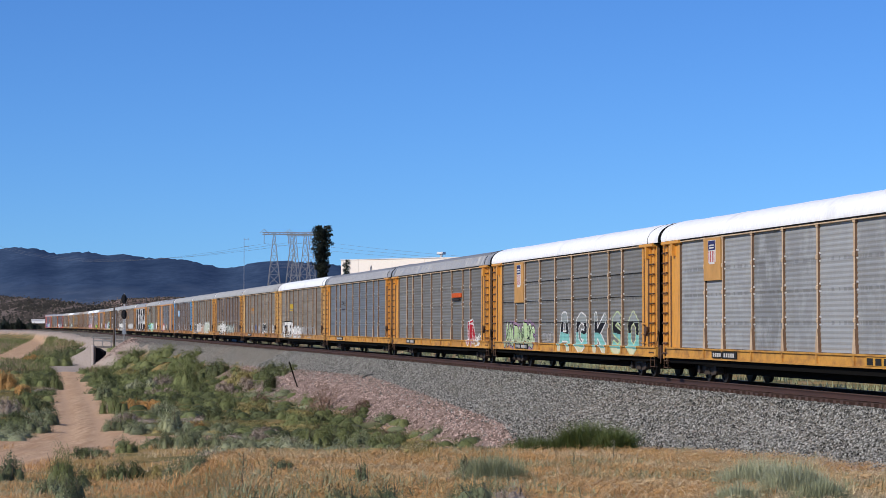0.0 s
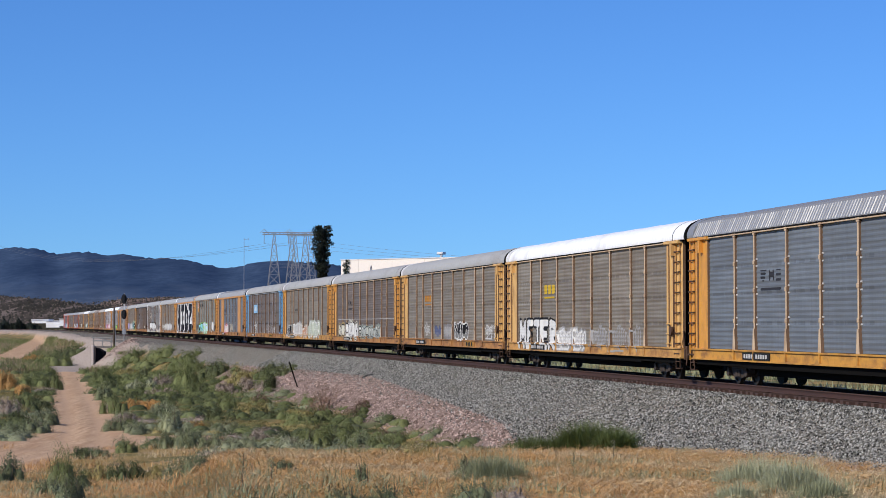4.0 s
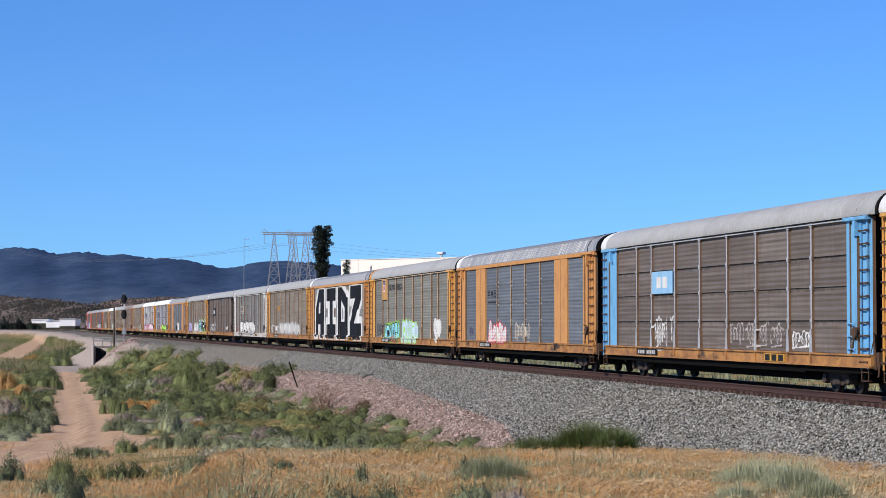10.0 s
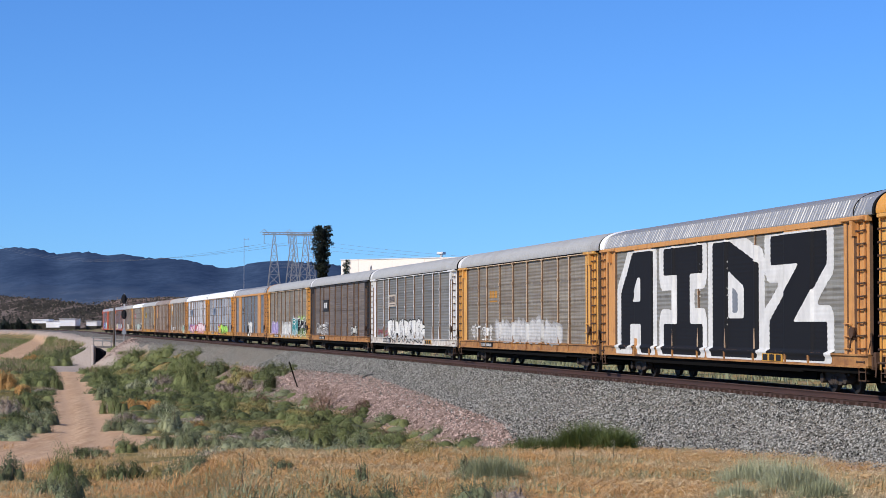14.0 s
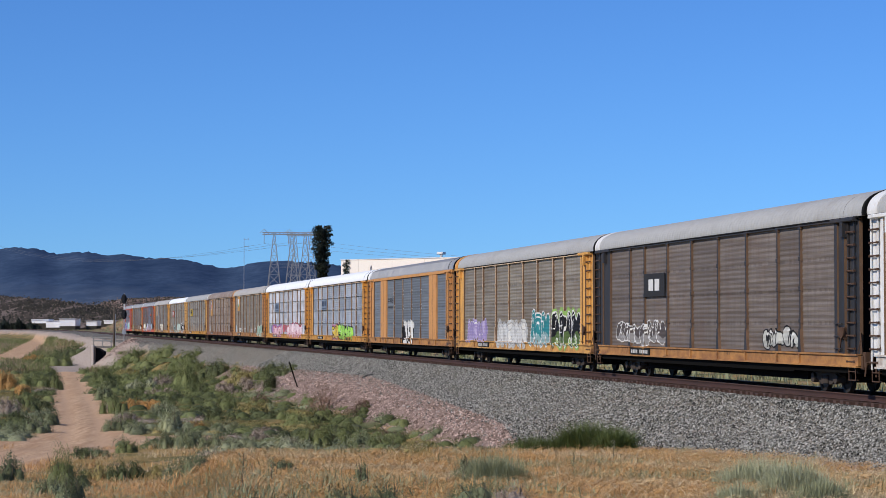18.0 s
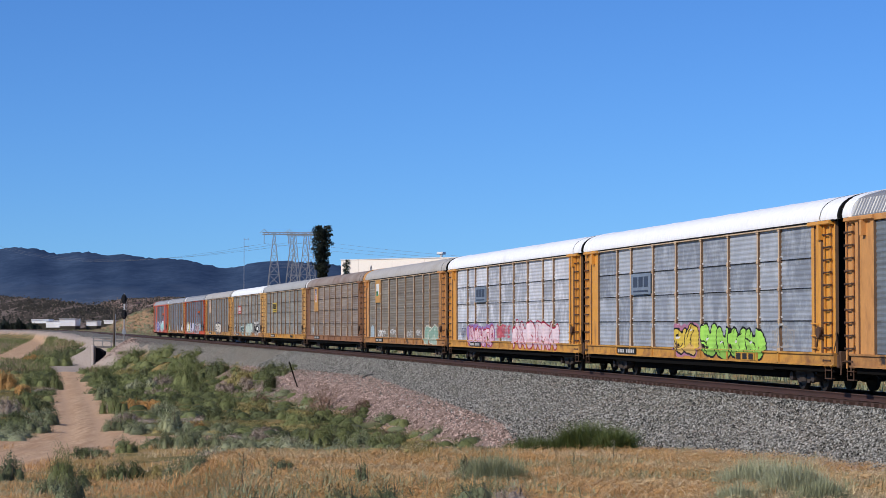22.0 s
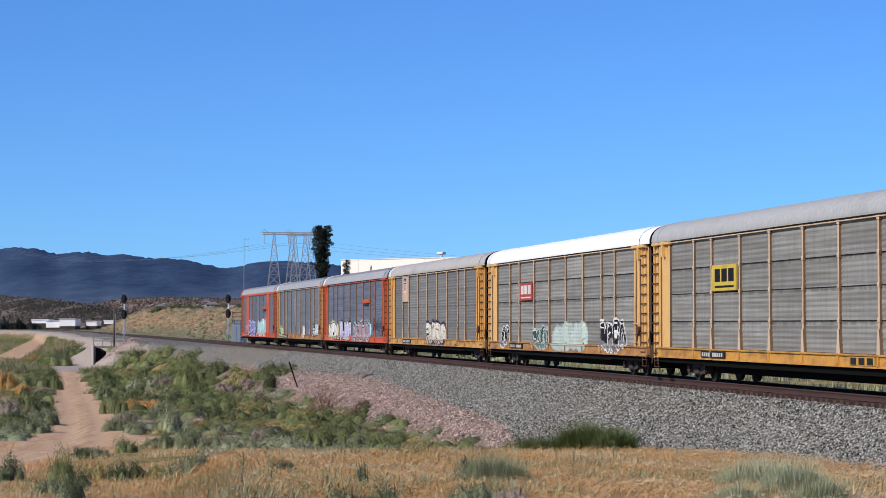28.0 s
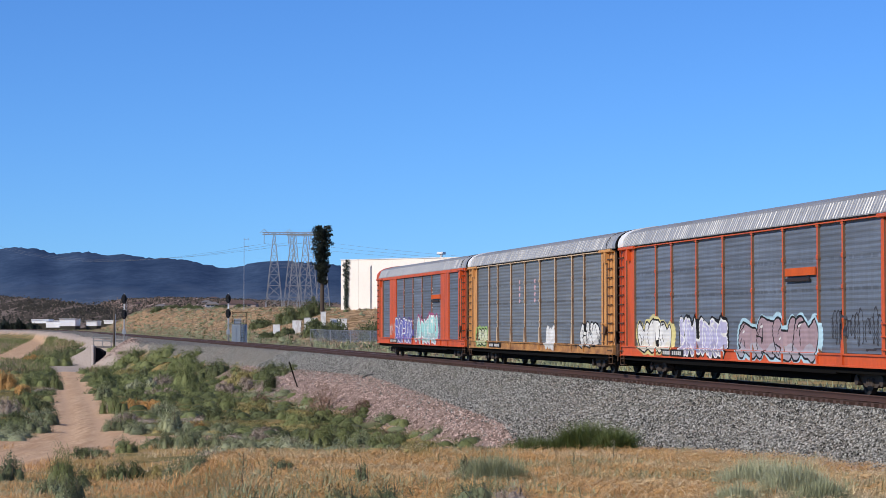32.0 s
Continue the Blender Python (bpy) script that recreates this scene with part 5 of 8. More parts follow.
HEART = [(1.25 + (a - 1.5) * 0.8, 0.95 + (b - 0.95) * 0.86) for a, b in [(1.5, 0.95), (0.25, 1.75), (0.2, 2.2), (0.6, 2.45), (1.1, 2.4), (1.5, 2.1), (1.9, 2.4), (2.4, 2.45), (2.8, 2.2), (2.75, 1.75)]]
HEART_MARKS = [[(0.75, 1.8), (1.15, 1.5), (1.6, 1.8)], [(1.0, 1.4), (1.45, 1.45)]]
lay_paint(CARS[10], 10, -7.5, -10.0, 0.75, 2.45, [(grow(HEART, 0.08), W_), (lambda u, z: stroke_distance(u, z, HEART_MARKS) < 0.05, GREYP)], 0.036, "white heart-shaped spray paint")


def block_letters():
    """Three white block letters, A, F and T, with a black shade beside them."""
    shade = [(-0.1, 0.64), (0.75, 1.8), (1.45, 1.95), (4.2, 1.95), (5.3, 1.9), (5.05, 0.64)]
    white = [
        [(1.25, 1.92), (1.25, 2.12), (1.6, 2.28), (2.1, 2.12), (2.75, 2.12), (2.62, 1.9), (2.5, 1.6), (2.95, 0.66), (1.25, 0.66), (1.35, 1.02), (2.0, 1.02), (1.75, 1.5), (1.5, 1.9)],
        [(2.8, 1.94), (2.85, 2.14), (3.2, 2.28), (3.6, 2.12), (4.0, 2.12), (4.0, 1.84), (3.4, 1.84), (3.35, 1.55), (3.85, 1.55), (3.8, 1.30), (3.4, 1.30), (3.6, 0.68), (4.25, 0.66), (4.2, 0.95), (3.15, 1.0), (2.85, 1.5)],
        [(4.1, 1.88), (4.1, 2.10), (4.45, 2.34), (4.75, 2.12), (5.4, 2.12), (5.4, 1.80), (4.95, 1.78), (4.95, 1.1), (5.1, 0.66), (4.5, 0.66), (4.4, 1.75)],
    ]
    hole = [(1.45, 1.04), (2.15, 1.04), (1.85, 1.62)]

    def fitted(poly):
        return polygon_mask([(0.80 * a + 0.72, b) for a, b in poly])
    layers = [(fitted(shade), K_)] + [(fitted(p), W_) for p in white] + [(fitted(hole), K_)]
    lay_paint(CARS[16], 16, 2.85, -2.75, 0.6, 2.4, layers, 0.036, "white block letters with a black shade")


block_letters()


def sign(index, x0, x1, z0, z1, board, shapes=(), y=1.575, label="painted sign board"):
    """A flat board on the side with shapes (left, right, low, high in its unit square) a little proud of it."""
    s = Solid().box(min(x0, x1), max(x0, x1), y - 0.05, y, z0, z1, 0.006)
    ob = part("sign_board", s.mesh("sign_board", spray(board)), CARS[index], label)
    for rgb, boxes in shapes:
        for a, b, c, d in boxes:
            m = Solid().box(x0 + (x1 - x0) * b, x0 + (x1 - x0) * a, y, y + 0.006, z0 + (z1 - z0) * c, z0 + (z1 - z0) * d)
            part("emblem", m.mesh("emblem", spray(rgb)), ob)
    return ob


TAN, NAVY, RED = (0.56, 0.30, 0.10), (0.03, 0.035, 0.12), (0.45, 0.04, 0.04)
SHIELD = [(W_, [(0.28, 0.72, 0.42, 0.93), (0.34, 0.66, 0.38, 0.42)]), (NAVY, [(0.30, 0.70, 0.70, 0.92)])]
STRIPES = (RED, [(0.32 + k * 0.10, 0.36 + k * 0.10, 0.43, 0.68) for k in range(4)])
for index, z0 in ((0, 3.45), (1, 3.0), (10, 3.55), (23, 3.35), (20, 3.0)):
    board = sign(index, 9.1, 7.3, z0, 4.9, TAN if index != 23 else (0.58, 0.42, 0.30), [SHIELD[0]], label="tan board with a striped shield emblem")
    for rgb, boxes in (SHIELD[1], STRIPES, (W_, [(0.36, 0.64, 0.80, 0.83), (0.36, 0.64, 0.74, 0.77)])):
        off = 0.006 if rgb != W_ else 0.010
        for a, b, c, d in boxes:
            m = Solid().box(9.1 - 1.8 * b, 9.1 - 1.8 * a, 1.575 + off, 1.581 + off, z0 + (4.9 - z0) * c, z0 + (4.9 - z0) * d)
            part("emblem", m.mesh("emblem", spray(rgb)), board)
sign(19, 9.1, 7.3, 3.4, 4.9, TAN, [(W_, [(0.2, 0.8, 0.35, 0.82)]), ((0.05, 0.30, 0.16), [(0.2, 0.6, 0.30, 0.5)])], label="tan board with a white and green emblem")
BARS3 = [(0.12, 0.34, 0.35, 0.85), (0.40, 0.62, 0.35, 0.85), (0.68, 0.90, 0.35, 0.85), (0.12, 0.90, 0.12, 0.20)]
for index, board, mark, z0, z1, x0, x1 in (
        (21, (0.62, 0.44, 0.07), K_, 3.09, 3.95, 7.0, 4.5),
        (8, (0.30, 0.55, 0.78), W_, 3.09, 3.90, 7.0, 4.5),
        (22, (0.42, 0.07, 0.05), (0.7, 0.62, 0.6), 3.09, 3.90, 7.0, 4.5),
        (14, (0.03, 0.03, 0.032), W_, 3.0, 3.85, 7.1, 4.5),
        (13, (0.55, 0.47, 0.38), (0.10, 0.09, 0.09), 3.1, 3.85, 7.0, 4.6),
        (17, (0.20, 0.25, 0.32), (0.05, 0.07, 0.11), 3.1, 3.88, 7.0, 4.5),
        (18, (0.20, 0.25, 0.32), (0.05, 0.07, 0.11), 3.1, 3.88, 7.0, 4.5)):
    sign(index, x0, x1, z0, z1, board, [(mark, BARS3 if index not in (14, 8) else [(0.24, 0.46, 0.25, 0.75), (0.54, 0.76, 0.25, 0.75)])], label="square sign board with plain emblem")


def marks(index, x0, x1, z0, z1, rgb, boxes, label="small painted mark"):
    """Flat painted bars straight on the ribs, as one mark."""
    fns = [(lambda u, z, b=b: (u > (x0 - x1) * b[0]) & (u < (x0 - x1) * b[1]) & (z > z0 + (z1 - z0) * b[2]) & (z < z0 + (z1 - z0) * b[3]), rgb) for b in boxes]
    ob = lay_paint(CARS[index], index, x0, x1, z0, z1, fns, 0.04, label)
    ob.name = "emblem"


FLAG = [(0.05, 0.28, 0.55, 0.62), (0.05, 0.30, 0.70, 0.78), (0.05, 0.34, 0.85, 0.93), (0.12, 0.26, 0.4, 0.48), (0.42, 0.48, 0.45, 0.93), (0.48, 0.58, 0.6, 0.8), (0.58, 0.64, 0.45, 0.93), (0.70, 0.92, 0.84, 0.93), (0.70, 0.92, 0.64, 0.73), (0.70, 0.92, 0.45, 0.54), (0.05, 0.92, 0.05, 0.16)]
for index in (3, 6, 9, 16):
    marks(index, 6.9, 4.7, 3.0, 3.75, (0.03, 0.03, 0.035), FLAG, "black striped railway emblem")
marks(4, 7.0, 4.6, 3.05, 3.85, (0.62, 0.40, 0.03), BARS3, "yellow lettering-like emblem")
marks(5, 7.0, 4.6, 3.0, 3.75, (0.52, 0.22, 0.03), BARS3, "orange worn emblem")
marks(12, 7.0, 4.8, 3.0, 3.75, (0.50, 0.24, 0.05), BARS3, "orange worn emblem")
marks(7, 6.7, 4.5, 3.0, 3.4, (0.07, 0.065, 0.06), [(0.04 + k * 0.12, 0.12 + k * 0.12, 0.3, 0.8) for k in range(8)], "small dark mark")
for x in (3.0, 0.0):
    marks(25, x, x - 0.7, 2.9, 4.1, (0.62, 0.40, 0.42), [(0.3, 0.7, 0.05 + k * 0.25, 0.22 + k * 0.25) for k in range(4)], "pale pink mark")
marks(6, 11.8, -11.8, 2.33, 2.39, (0.5, 0.48, 0.45), [(0, 1, 0, 1)], "thin white line")
for index in (2, 24, 26):
    xa, xb = ((-4.55, -7.05) if index != 26 else (-4.5, -7.0))
    sign(index, xa, xb, 3.42, 3.66, (0.60, 0.10, 0.02), label="red-orange bar")
    sign(index, xa, xb + 0.5, 3.26, 3.36, (0.04, 0.03, 0.03), label="dark bar")


def text_on(index, body, x, z, size, rgb, label):
    """Readable lettering, flat on the side."""
    cu = bpy.data.curves.new("lettering", "FONT")
    cu.body, cu.size, cu.extrude = body, size, 0.003
    tmp = new("lettering", cu)
    dg = bpy.context.evaluated_depsgraph_get()
    me = bpy.data.meshes.new_from_object(tmp.evaluated_get(dg))
    bpy.data.objects.remove(tmp)
    me.materials.clear()
    me.materials.append(spray(rgb))
    me.transform(pose(0, 0, 0, 90, 0, 180))
    part("lettering", me, CARS[index], label, at=(x, 1.505, z))


text_on(10, "BUILDING  AMERICA", 6.95, 4.14, 0.50, (0.05, 0.05, 0.05), "black slogan lettering")

# stencilled numbers on the sills become black patches with plain white bars
for index in range(27):
    if index in (11, 16):
        continue
    x = 8.9 if index % 3 else 8.2
    sign(index, x, x - 2.5, 0.86, 1.08, (0.02, 0.02, 0.02), [((0.55, 0.53, 0.5), [(0.06 + 0.09 * k, 0.12 + 0.09 * k, 0.2, 0.8) for k in range(10) if k != 4])], y=1.60, label="black patch with number bars")
for index in (0, 5, 8, 11, 21, 17, 13):
    m = [((0.03, 0.03, 0.03) if index in (17,) else (0.02, 0.02, 0.02), [(0.05 + 0.33 * k, 0.28 + 0.33 * k, 0.1, 0.9) for k in range(3)])]
    sign(index, -5.2, -7.0, 0.85, 1.09, (0.58, 0.30, 0.05), m, y=1.60, label="sill patch with initials as bars")
# hand brake chain boxes and grab irons at the front corners
for index in range(27):
    for z in (1.3, 1.65, 2.0):
        part("grab_iron", shared(("grab", CAR_TABLE[index][1].name), lambda: Solid().tube((-12.0, 1.60, 0), (-12.55, 1.60, 0), 0.02, 5).mesh("grab_iron", CAR_TABLE[index][1])), CARS[index], at=(0, 0, z))
    part("hand_brake", shared("brake", lambda: Solid().box(-12.72, -12.52, 1.5, 1.60, 1.55, 1.9, 0.03).tube((-12.62, 1.60, 1.75), (-12.62, 1.65, 1.75), 0.16, 12).tube((-12.62, 1.62, 1.75), (-12.40, 1.60, 1.25), 0.03, 5).mesh("hand_brake", RUNG)), CARS[index])


# ------------------------------------------------------------------ distance
def ridge(name, mat, y0, y1, crest, rows, x0, x1, nx, rough, seed, label, foot=-2.0):
    """A hill range: it climbs from its foot at y0 to its crest line at y1, with folds in the slope, and falls off behind."""
    rng = np.random.default_rng(seed)
    ph = rng.uniform(0, 6.28, 12)
    xs = np.linspace(x0, x1, nx)
    rings = []
    for k in range(rows + 3):
        t = k / rows
        y = y0 + (y1 - y0) * t
        top = crest(xs / y1)
        fold = sum(np.sin(xs / (rough * 0.9 ** j * (0.62 - 0.07 * j)) + ph[j] + t * (2.2 + 1.3 * j) * (-1) ** j * (3.2 if rough > 100 else 1) + 1.1 * np.sin(t * 2.6 + ph[j + 3] + xs / (rough * 2.3))) / (1 + 0.5 * j) for j in range(6)) / 2.6
        z = foot + (top - foot) * (min(t, 2 - t) ** 0.8) + fold * rough * (0.0022 if rough > 100 else 0.005) * (t > 0) * min(1, 2.2 * t) * max(0.12, 1 - t * 0.9)
        rings.append(np.stack([xs * (y / y1), np.full(nx, y) + fold * rough * 0.01 * (1 - t), z + rng.normal(0, rough * 0.0034, nx) * (rough > 100) * (abs(t - 1) < 0.05)], -1))
    v = np.stack(rings, 0)
    idx = np.arange((rows + 3) * nx).reshape(rows + 3, nx)
    q = np.stack([idx[:-1, :-1], idx[:-1, 1:], idx[1:, 1:], idx[1:, :-1]], -1).reshape(-1, 4)
    tagged(new(name, quads_mesh(name, v.reshape(-1, 3), q, [mat], smooth=True)), label, "hills", kind="structure")
    return v[1:rows + 1]


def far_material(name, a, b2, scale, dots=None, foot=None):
    """Far slopes: growth patches, fine grain, and painted haze towards the foot where given."""
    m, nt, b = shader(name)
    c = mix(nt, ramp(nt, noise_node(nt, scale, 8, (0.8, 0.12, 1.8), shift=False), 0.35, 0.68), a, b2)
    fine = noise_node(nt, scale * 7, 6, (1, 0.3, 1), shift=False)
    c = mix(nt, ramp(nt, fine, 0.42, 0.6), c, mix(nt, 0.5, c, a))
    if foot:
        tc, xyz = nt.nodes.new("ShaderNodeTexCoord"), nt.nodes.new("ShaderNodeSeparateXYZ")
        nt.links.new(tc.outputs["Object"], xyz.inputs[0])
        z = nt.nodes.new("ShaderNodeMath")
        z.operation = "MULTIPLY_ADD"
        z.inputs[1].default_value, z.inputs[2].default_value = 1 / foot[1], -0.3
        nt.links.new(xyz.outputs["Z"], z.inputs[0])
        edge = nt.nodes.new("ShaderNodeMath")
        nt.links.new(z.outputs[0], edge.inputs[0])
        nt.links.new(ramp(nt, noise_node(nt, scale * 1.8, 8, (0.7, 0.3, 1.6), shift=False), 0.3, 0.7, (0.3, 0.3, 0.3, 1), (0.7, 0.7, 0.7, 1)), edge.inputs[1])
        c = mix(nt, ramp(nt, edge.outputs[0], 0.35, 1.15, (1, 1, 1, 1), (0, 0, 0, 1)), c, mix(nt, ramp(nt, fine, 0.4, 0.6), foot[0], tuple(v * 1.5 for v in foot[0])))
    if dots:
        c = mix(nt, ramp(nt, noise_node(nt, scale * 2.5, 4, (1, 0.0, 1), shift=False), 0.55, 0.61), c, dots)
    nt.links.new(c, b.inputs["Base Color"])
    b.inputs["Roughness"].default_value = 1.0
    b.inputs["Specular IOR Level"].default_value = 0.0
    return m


def slope_of(*pairs):
    """A crest line from pairs of x/y and height/y above the eye."""
    k = np.array(pairs)
    return lambda u: k_interp(u, k)


def k_interp(u, k):
    a = sum(np.interp(u + d, k[:, 0], k[:, 1]) for d in (-0.0044, -0.0022, 0.0, 0.0022, 0.0044)) / 5
    return a


# blue air haze is painted into the mountain's colours, paler towards the foot
MOUNTAIN = far_material("haze_blue_mountain", (0.031, 0.056, 0.107), (0.068, 0.106, 0.174), 0.012, foot=((0.085, 0.110, 0.150), 75.0))
HILL = far_material("stony_brush_hill", (0.048, 0.044, 0.036), (0.150, 0.118, 0.098), 0.035, (0.21, 0.165, 0.14))
TOWN = far_material("dry_town_hill", (0.10, 0.075, 0.06), (0.30, 0.205, 0.16), 0.08, (0.42, 0.31, 0.26))
_m = slope_of((-1.0, 0.018), (-0.30, 0.024), (-0.235, 0.030), (-0.211, 0.0362), (-0.200, 0.0370), (-0.190, 0.0355), (-0.186, 0.0330), (-0.178, 0.0345), (-0.168, 0.0348), (-0.160, 0.0322), (-0.153, 0.0340), (-0.143, 0.0318), (-0.130, 0.0317), (-0.120, 0.0305), (-0.104, 0.0263), (-0.094, 0.0288), (-0.085, 0.0302), (-0.066, 0.0298), (-0.050, 0.0285), (-0.02, 0.022), (0.05, 0.016), (0.2, 0.012), (1.0, 0.012))
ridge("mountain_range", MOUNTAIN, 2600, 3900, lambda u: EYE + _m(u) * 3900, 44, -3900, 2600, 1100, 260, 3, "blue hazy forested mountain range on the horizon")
_h = slope_of((-1.0, 0.006), (-0.30, 0.0120), (-0.21, 0.0136), (-0.182, 0.0113), (-0.163, 0.0086), (-0.150, 0.006), (-0.14, 0.003), (-0.12, 0.001), (1.0, 0.0))
stony = ridge("stony_hill", HILL, 1150, 1400, lambda u: EYE + _h(u) * 1400, 14, -1400, 500, 260, 40, 5, "stony brown hillside with scattered brush", foot=0.0)
_t = slope_of((-1.0, 0.004), (-0.19, 0.004), (-0.165, 0.0095), (-0.150, 0.0128), (-0.141, 0.0118), (-0.135, 0.0135), (-0.125, 0.0125), (-0.11, 0.0125), (-0.09, 0.0118), (-0.05, 0.010), (0.0, 0.008), (1.0, 0.006))
town = ridge("town_hill", TOWN, 1500, 1900, lambda u: EYE + _t(u) * 1900, 14, -1900, 700, 260, 50, 7, "tan hillside town behind the line", foot=4.0)


def strew(name, grid, n, u0, u1, size, mat, label, seed):
    """Rocks or far shrubs dotted over a hill side."""
    rng = np.random.default_rng(seed)
    flat = grid.reshape(-1, 3)
    flat = flat[(flat[:, 0] / flat[:, 1] > u0) & (flat[:, 0] / flat[:, 1] < u1)]
    p = flat[rng.integers(0, len(flat), n)] + rng.normal(0, 1, (n, 3)) * np.array([6, 4, 0.3])
    scatter_stones(name, p, rng.uniform(*size, n), mat, label)


HILL_ROCK = matt(plain("pale_pink_boulder", (0.22, 0.168, 0.142), 0.95, 0, 0.3, 0.2))
HILL_BUSH = matt(plain("dark_hill_shrub", (0.062, 0.058, 0.045), 0.95, 0, 0.3, 0.2))
strew("hill_boulders", stony, 2200, -0.23, -0.13, (0.25, 0.75), HILL_ROCK, "pale boulders over the stony hillside", 1)
strew("hill_shrubs", stony, 3000, -0.23, -0.13, (0.5, 1.2), HILL_BUSH, "dark shrubs over the stony hillside", 2)
strew("town_boulders", town, 4600, -0.18, -0.05, (0.35, 1.0), HILL_ROCK, "pale pinkish boulders on the far slope", 3)
strew("town_shrubs", town, 5000, -0.18, -0.05, (0.5, 1.4), HILL_BUSH, "dark shrubs on the far slope", 4)
# small pale houses along the town hill
HOUSE_WALLS = [plain("stucco_a", (0.58, 0.50, 0.44), 0.8), plain("stucco_b", (0.66, 0.63, 0.58), 0.8), plain("stucco_c", (0.42, 0.32, 0.26), 0.8)]
TILE = plain("clay_tile_roof", (0.115, 0.070, 0.055), 0.8, 0, 0.2, 1.5)
ROOF_SLATE = plain("grey_shingle_roof", (0.20, 0.18, 0.17), 0.8, 0, 0.2, 1.5)
PANE = plain("dark_window_pane", (0.03, 0.035, 0.04), 0.2)


def house(x, y, z, w, d, h, wall, roof_mat, turn, label):
    ob = tagged(new("house"), label, "house", "far houses of the town")
    ob.matrix_world = pose(x, y, z, 0, 0, turn)
    part("wall", Solid().box(-w / 2, w / 2, -d / 2, d / 2, -3, h).mesh("wall", wall), ob)
    s = Solid()
    o = 0.6
    s.add([(-w / 2 - o, -d / 2 - o, h), (w / 2 + o, -d / 2 - o, h), (w / 2 + o, d / 2 + o, h), (-w / 2 - o, d / 2 + o, h), (-w * 0.25, 0, h + d * 0.24), (w * 0.25, 0, h + d * 0.24)],
          [(0, 1, 5, 4), (1, 2, 5), (2, 3, 4, 5), (3, 0, 4), (3, 2, 1, 0)])
    part("roof", s.mesh("roof", roof_mat), ob)
    for k in range(3):
        wx = -w * 0.32 + k * w * 0.32
        part("window", Solid().box(wx - 0.7, wx + 0.7, -d / 2 - 0.06, -d / 2 + 0.05, h * 0.35, h * 0.75).mesh("window", PANE), ob)
    return ob


_r = random.Random(12)
for k in range(9):
    u = -0.150 + 0.09 * (k + _r.uniform(0, 0.9)) / 9
    yy = _r.uniform(1520, 1880)
    t = (yy - 1500) / 400
    zz = 4 + (EYE + float(_t(u)) * 1900 - 4) * t ** 0.8
    house(u * yy, yy, zz - 0.8, _r.uniform(5, 8), _r.uniform(5, 6), _r.uniform(1.6, 2.4), HOUSE_WALLS[2], _r.choice((TILE, TILE, ROOF_SLATE)), _r.uniform(-25, 25), "small stucco house with a pitched roof on the hill")
# two nearer dwellings with dark roofs above the bank
house(-110.0, 1000, 10.0, 6, 5, 1.6, HOUSE_WALLS[1], ROOF_SLATE, 8, "white house with a brown roof above the bank")
house(-104.0, 1010, 10.2, 4.5, 5, 1.6, HOUSE_WALLS[1], TILE, -6, "small white house above the bank")
house(-98.0, 1010, 10.0, 17, 8, 1.9, HOUSE_WALLS[2], TILE, -4, "long brown-roofed house above the bank")

# ------------------------------------------------------------------ leaves
def leaf_cloud(rng, centres, radii, n, size):
    """Small leaf triangles in and round a set of lobes."""
    pick = rng.integers(0, len(centres), n)
    d = rng.normal(0, 1, (n, 3))
    d /= np.linalg.norm(d, axis=1)[:, None]
    r = radii[pick] * rng.uniform(0.35, 1.0, n) ** 0.5
    c = centres[pick] + d * r[:, None] * np.array([1, 1, 0.85])
    a, b = rng.normal(0, 0.45, (n, 3)) + d * 0.6 + np.array([0, 0, 0.35]), rng.normal(0, 1, (n, 3))
    a /= np.linalg.norm(a, axis=1)[:, None]
    b -= a * (a * b).sum(1)[:, None]
    b /= np.linalg.norm(b, axis=1)[:, None]
    s = size * rng.uniform(0.6, 1.4, (n, 1))
    v = np.stack([c - a * s, c + a * s, c + b * s * 0.36, c - b * s * 0.36], 1)
    q = np.arange(n * 4).reshape(n, 4)[:, [0, 2, 1, 3]]
    return v.reshape(-1, 3), q


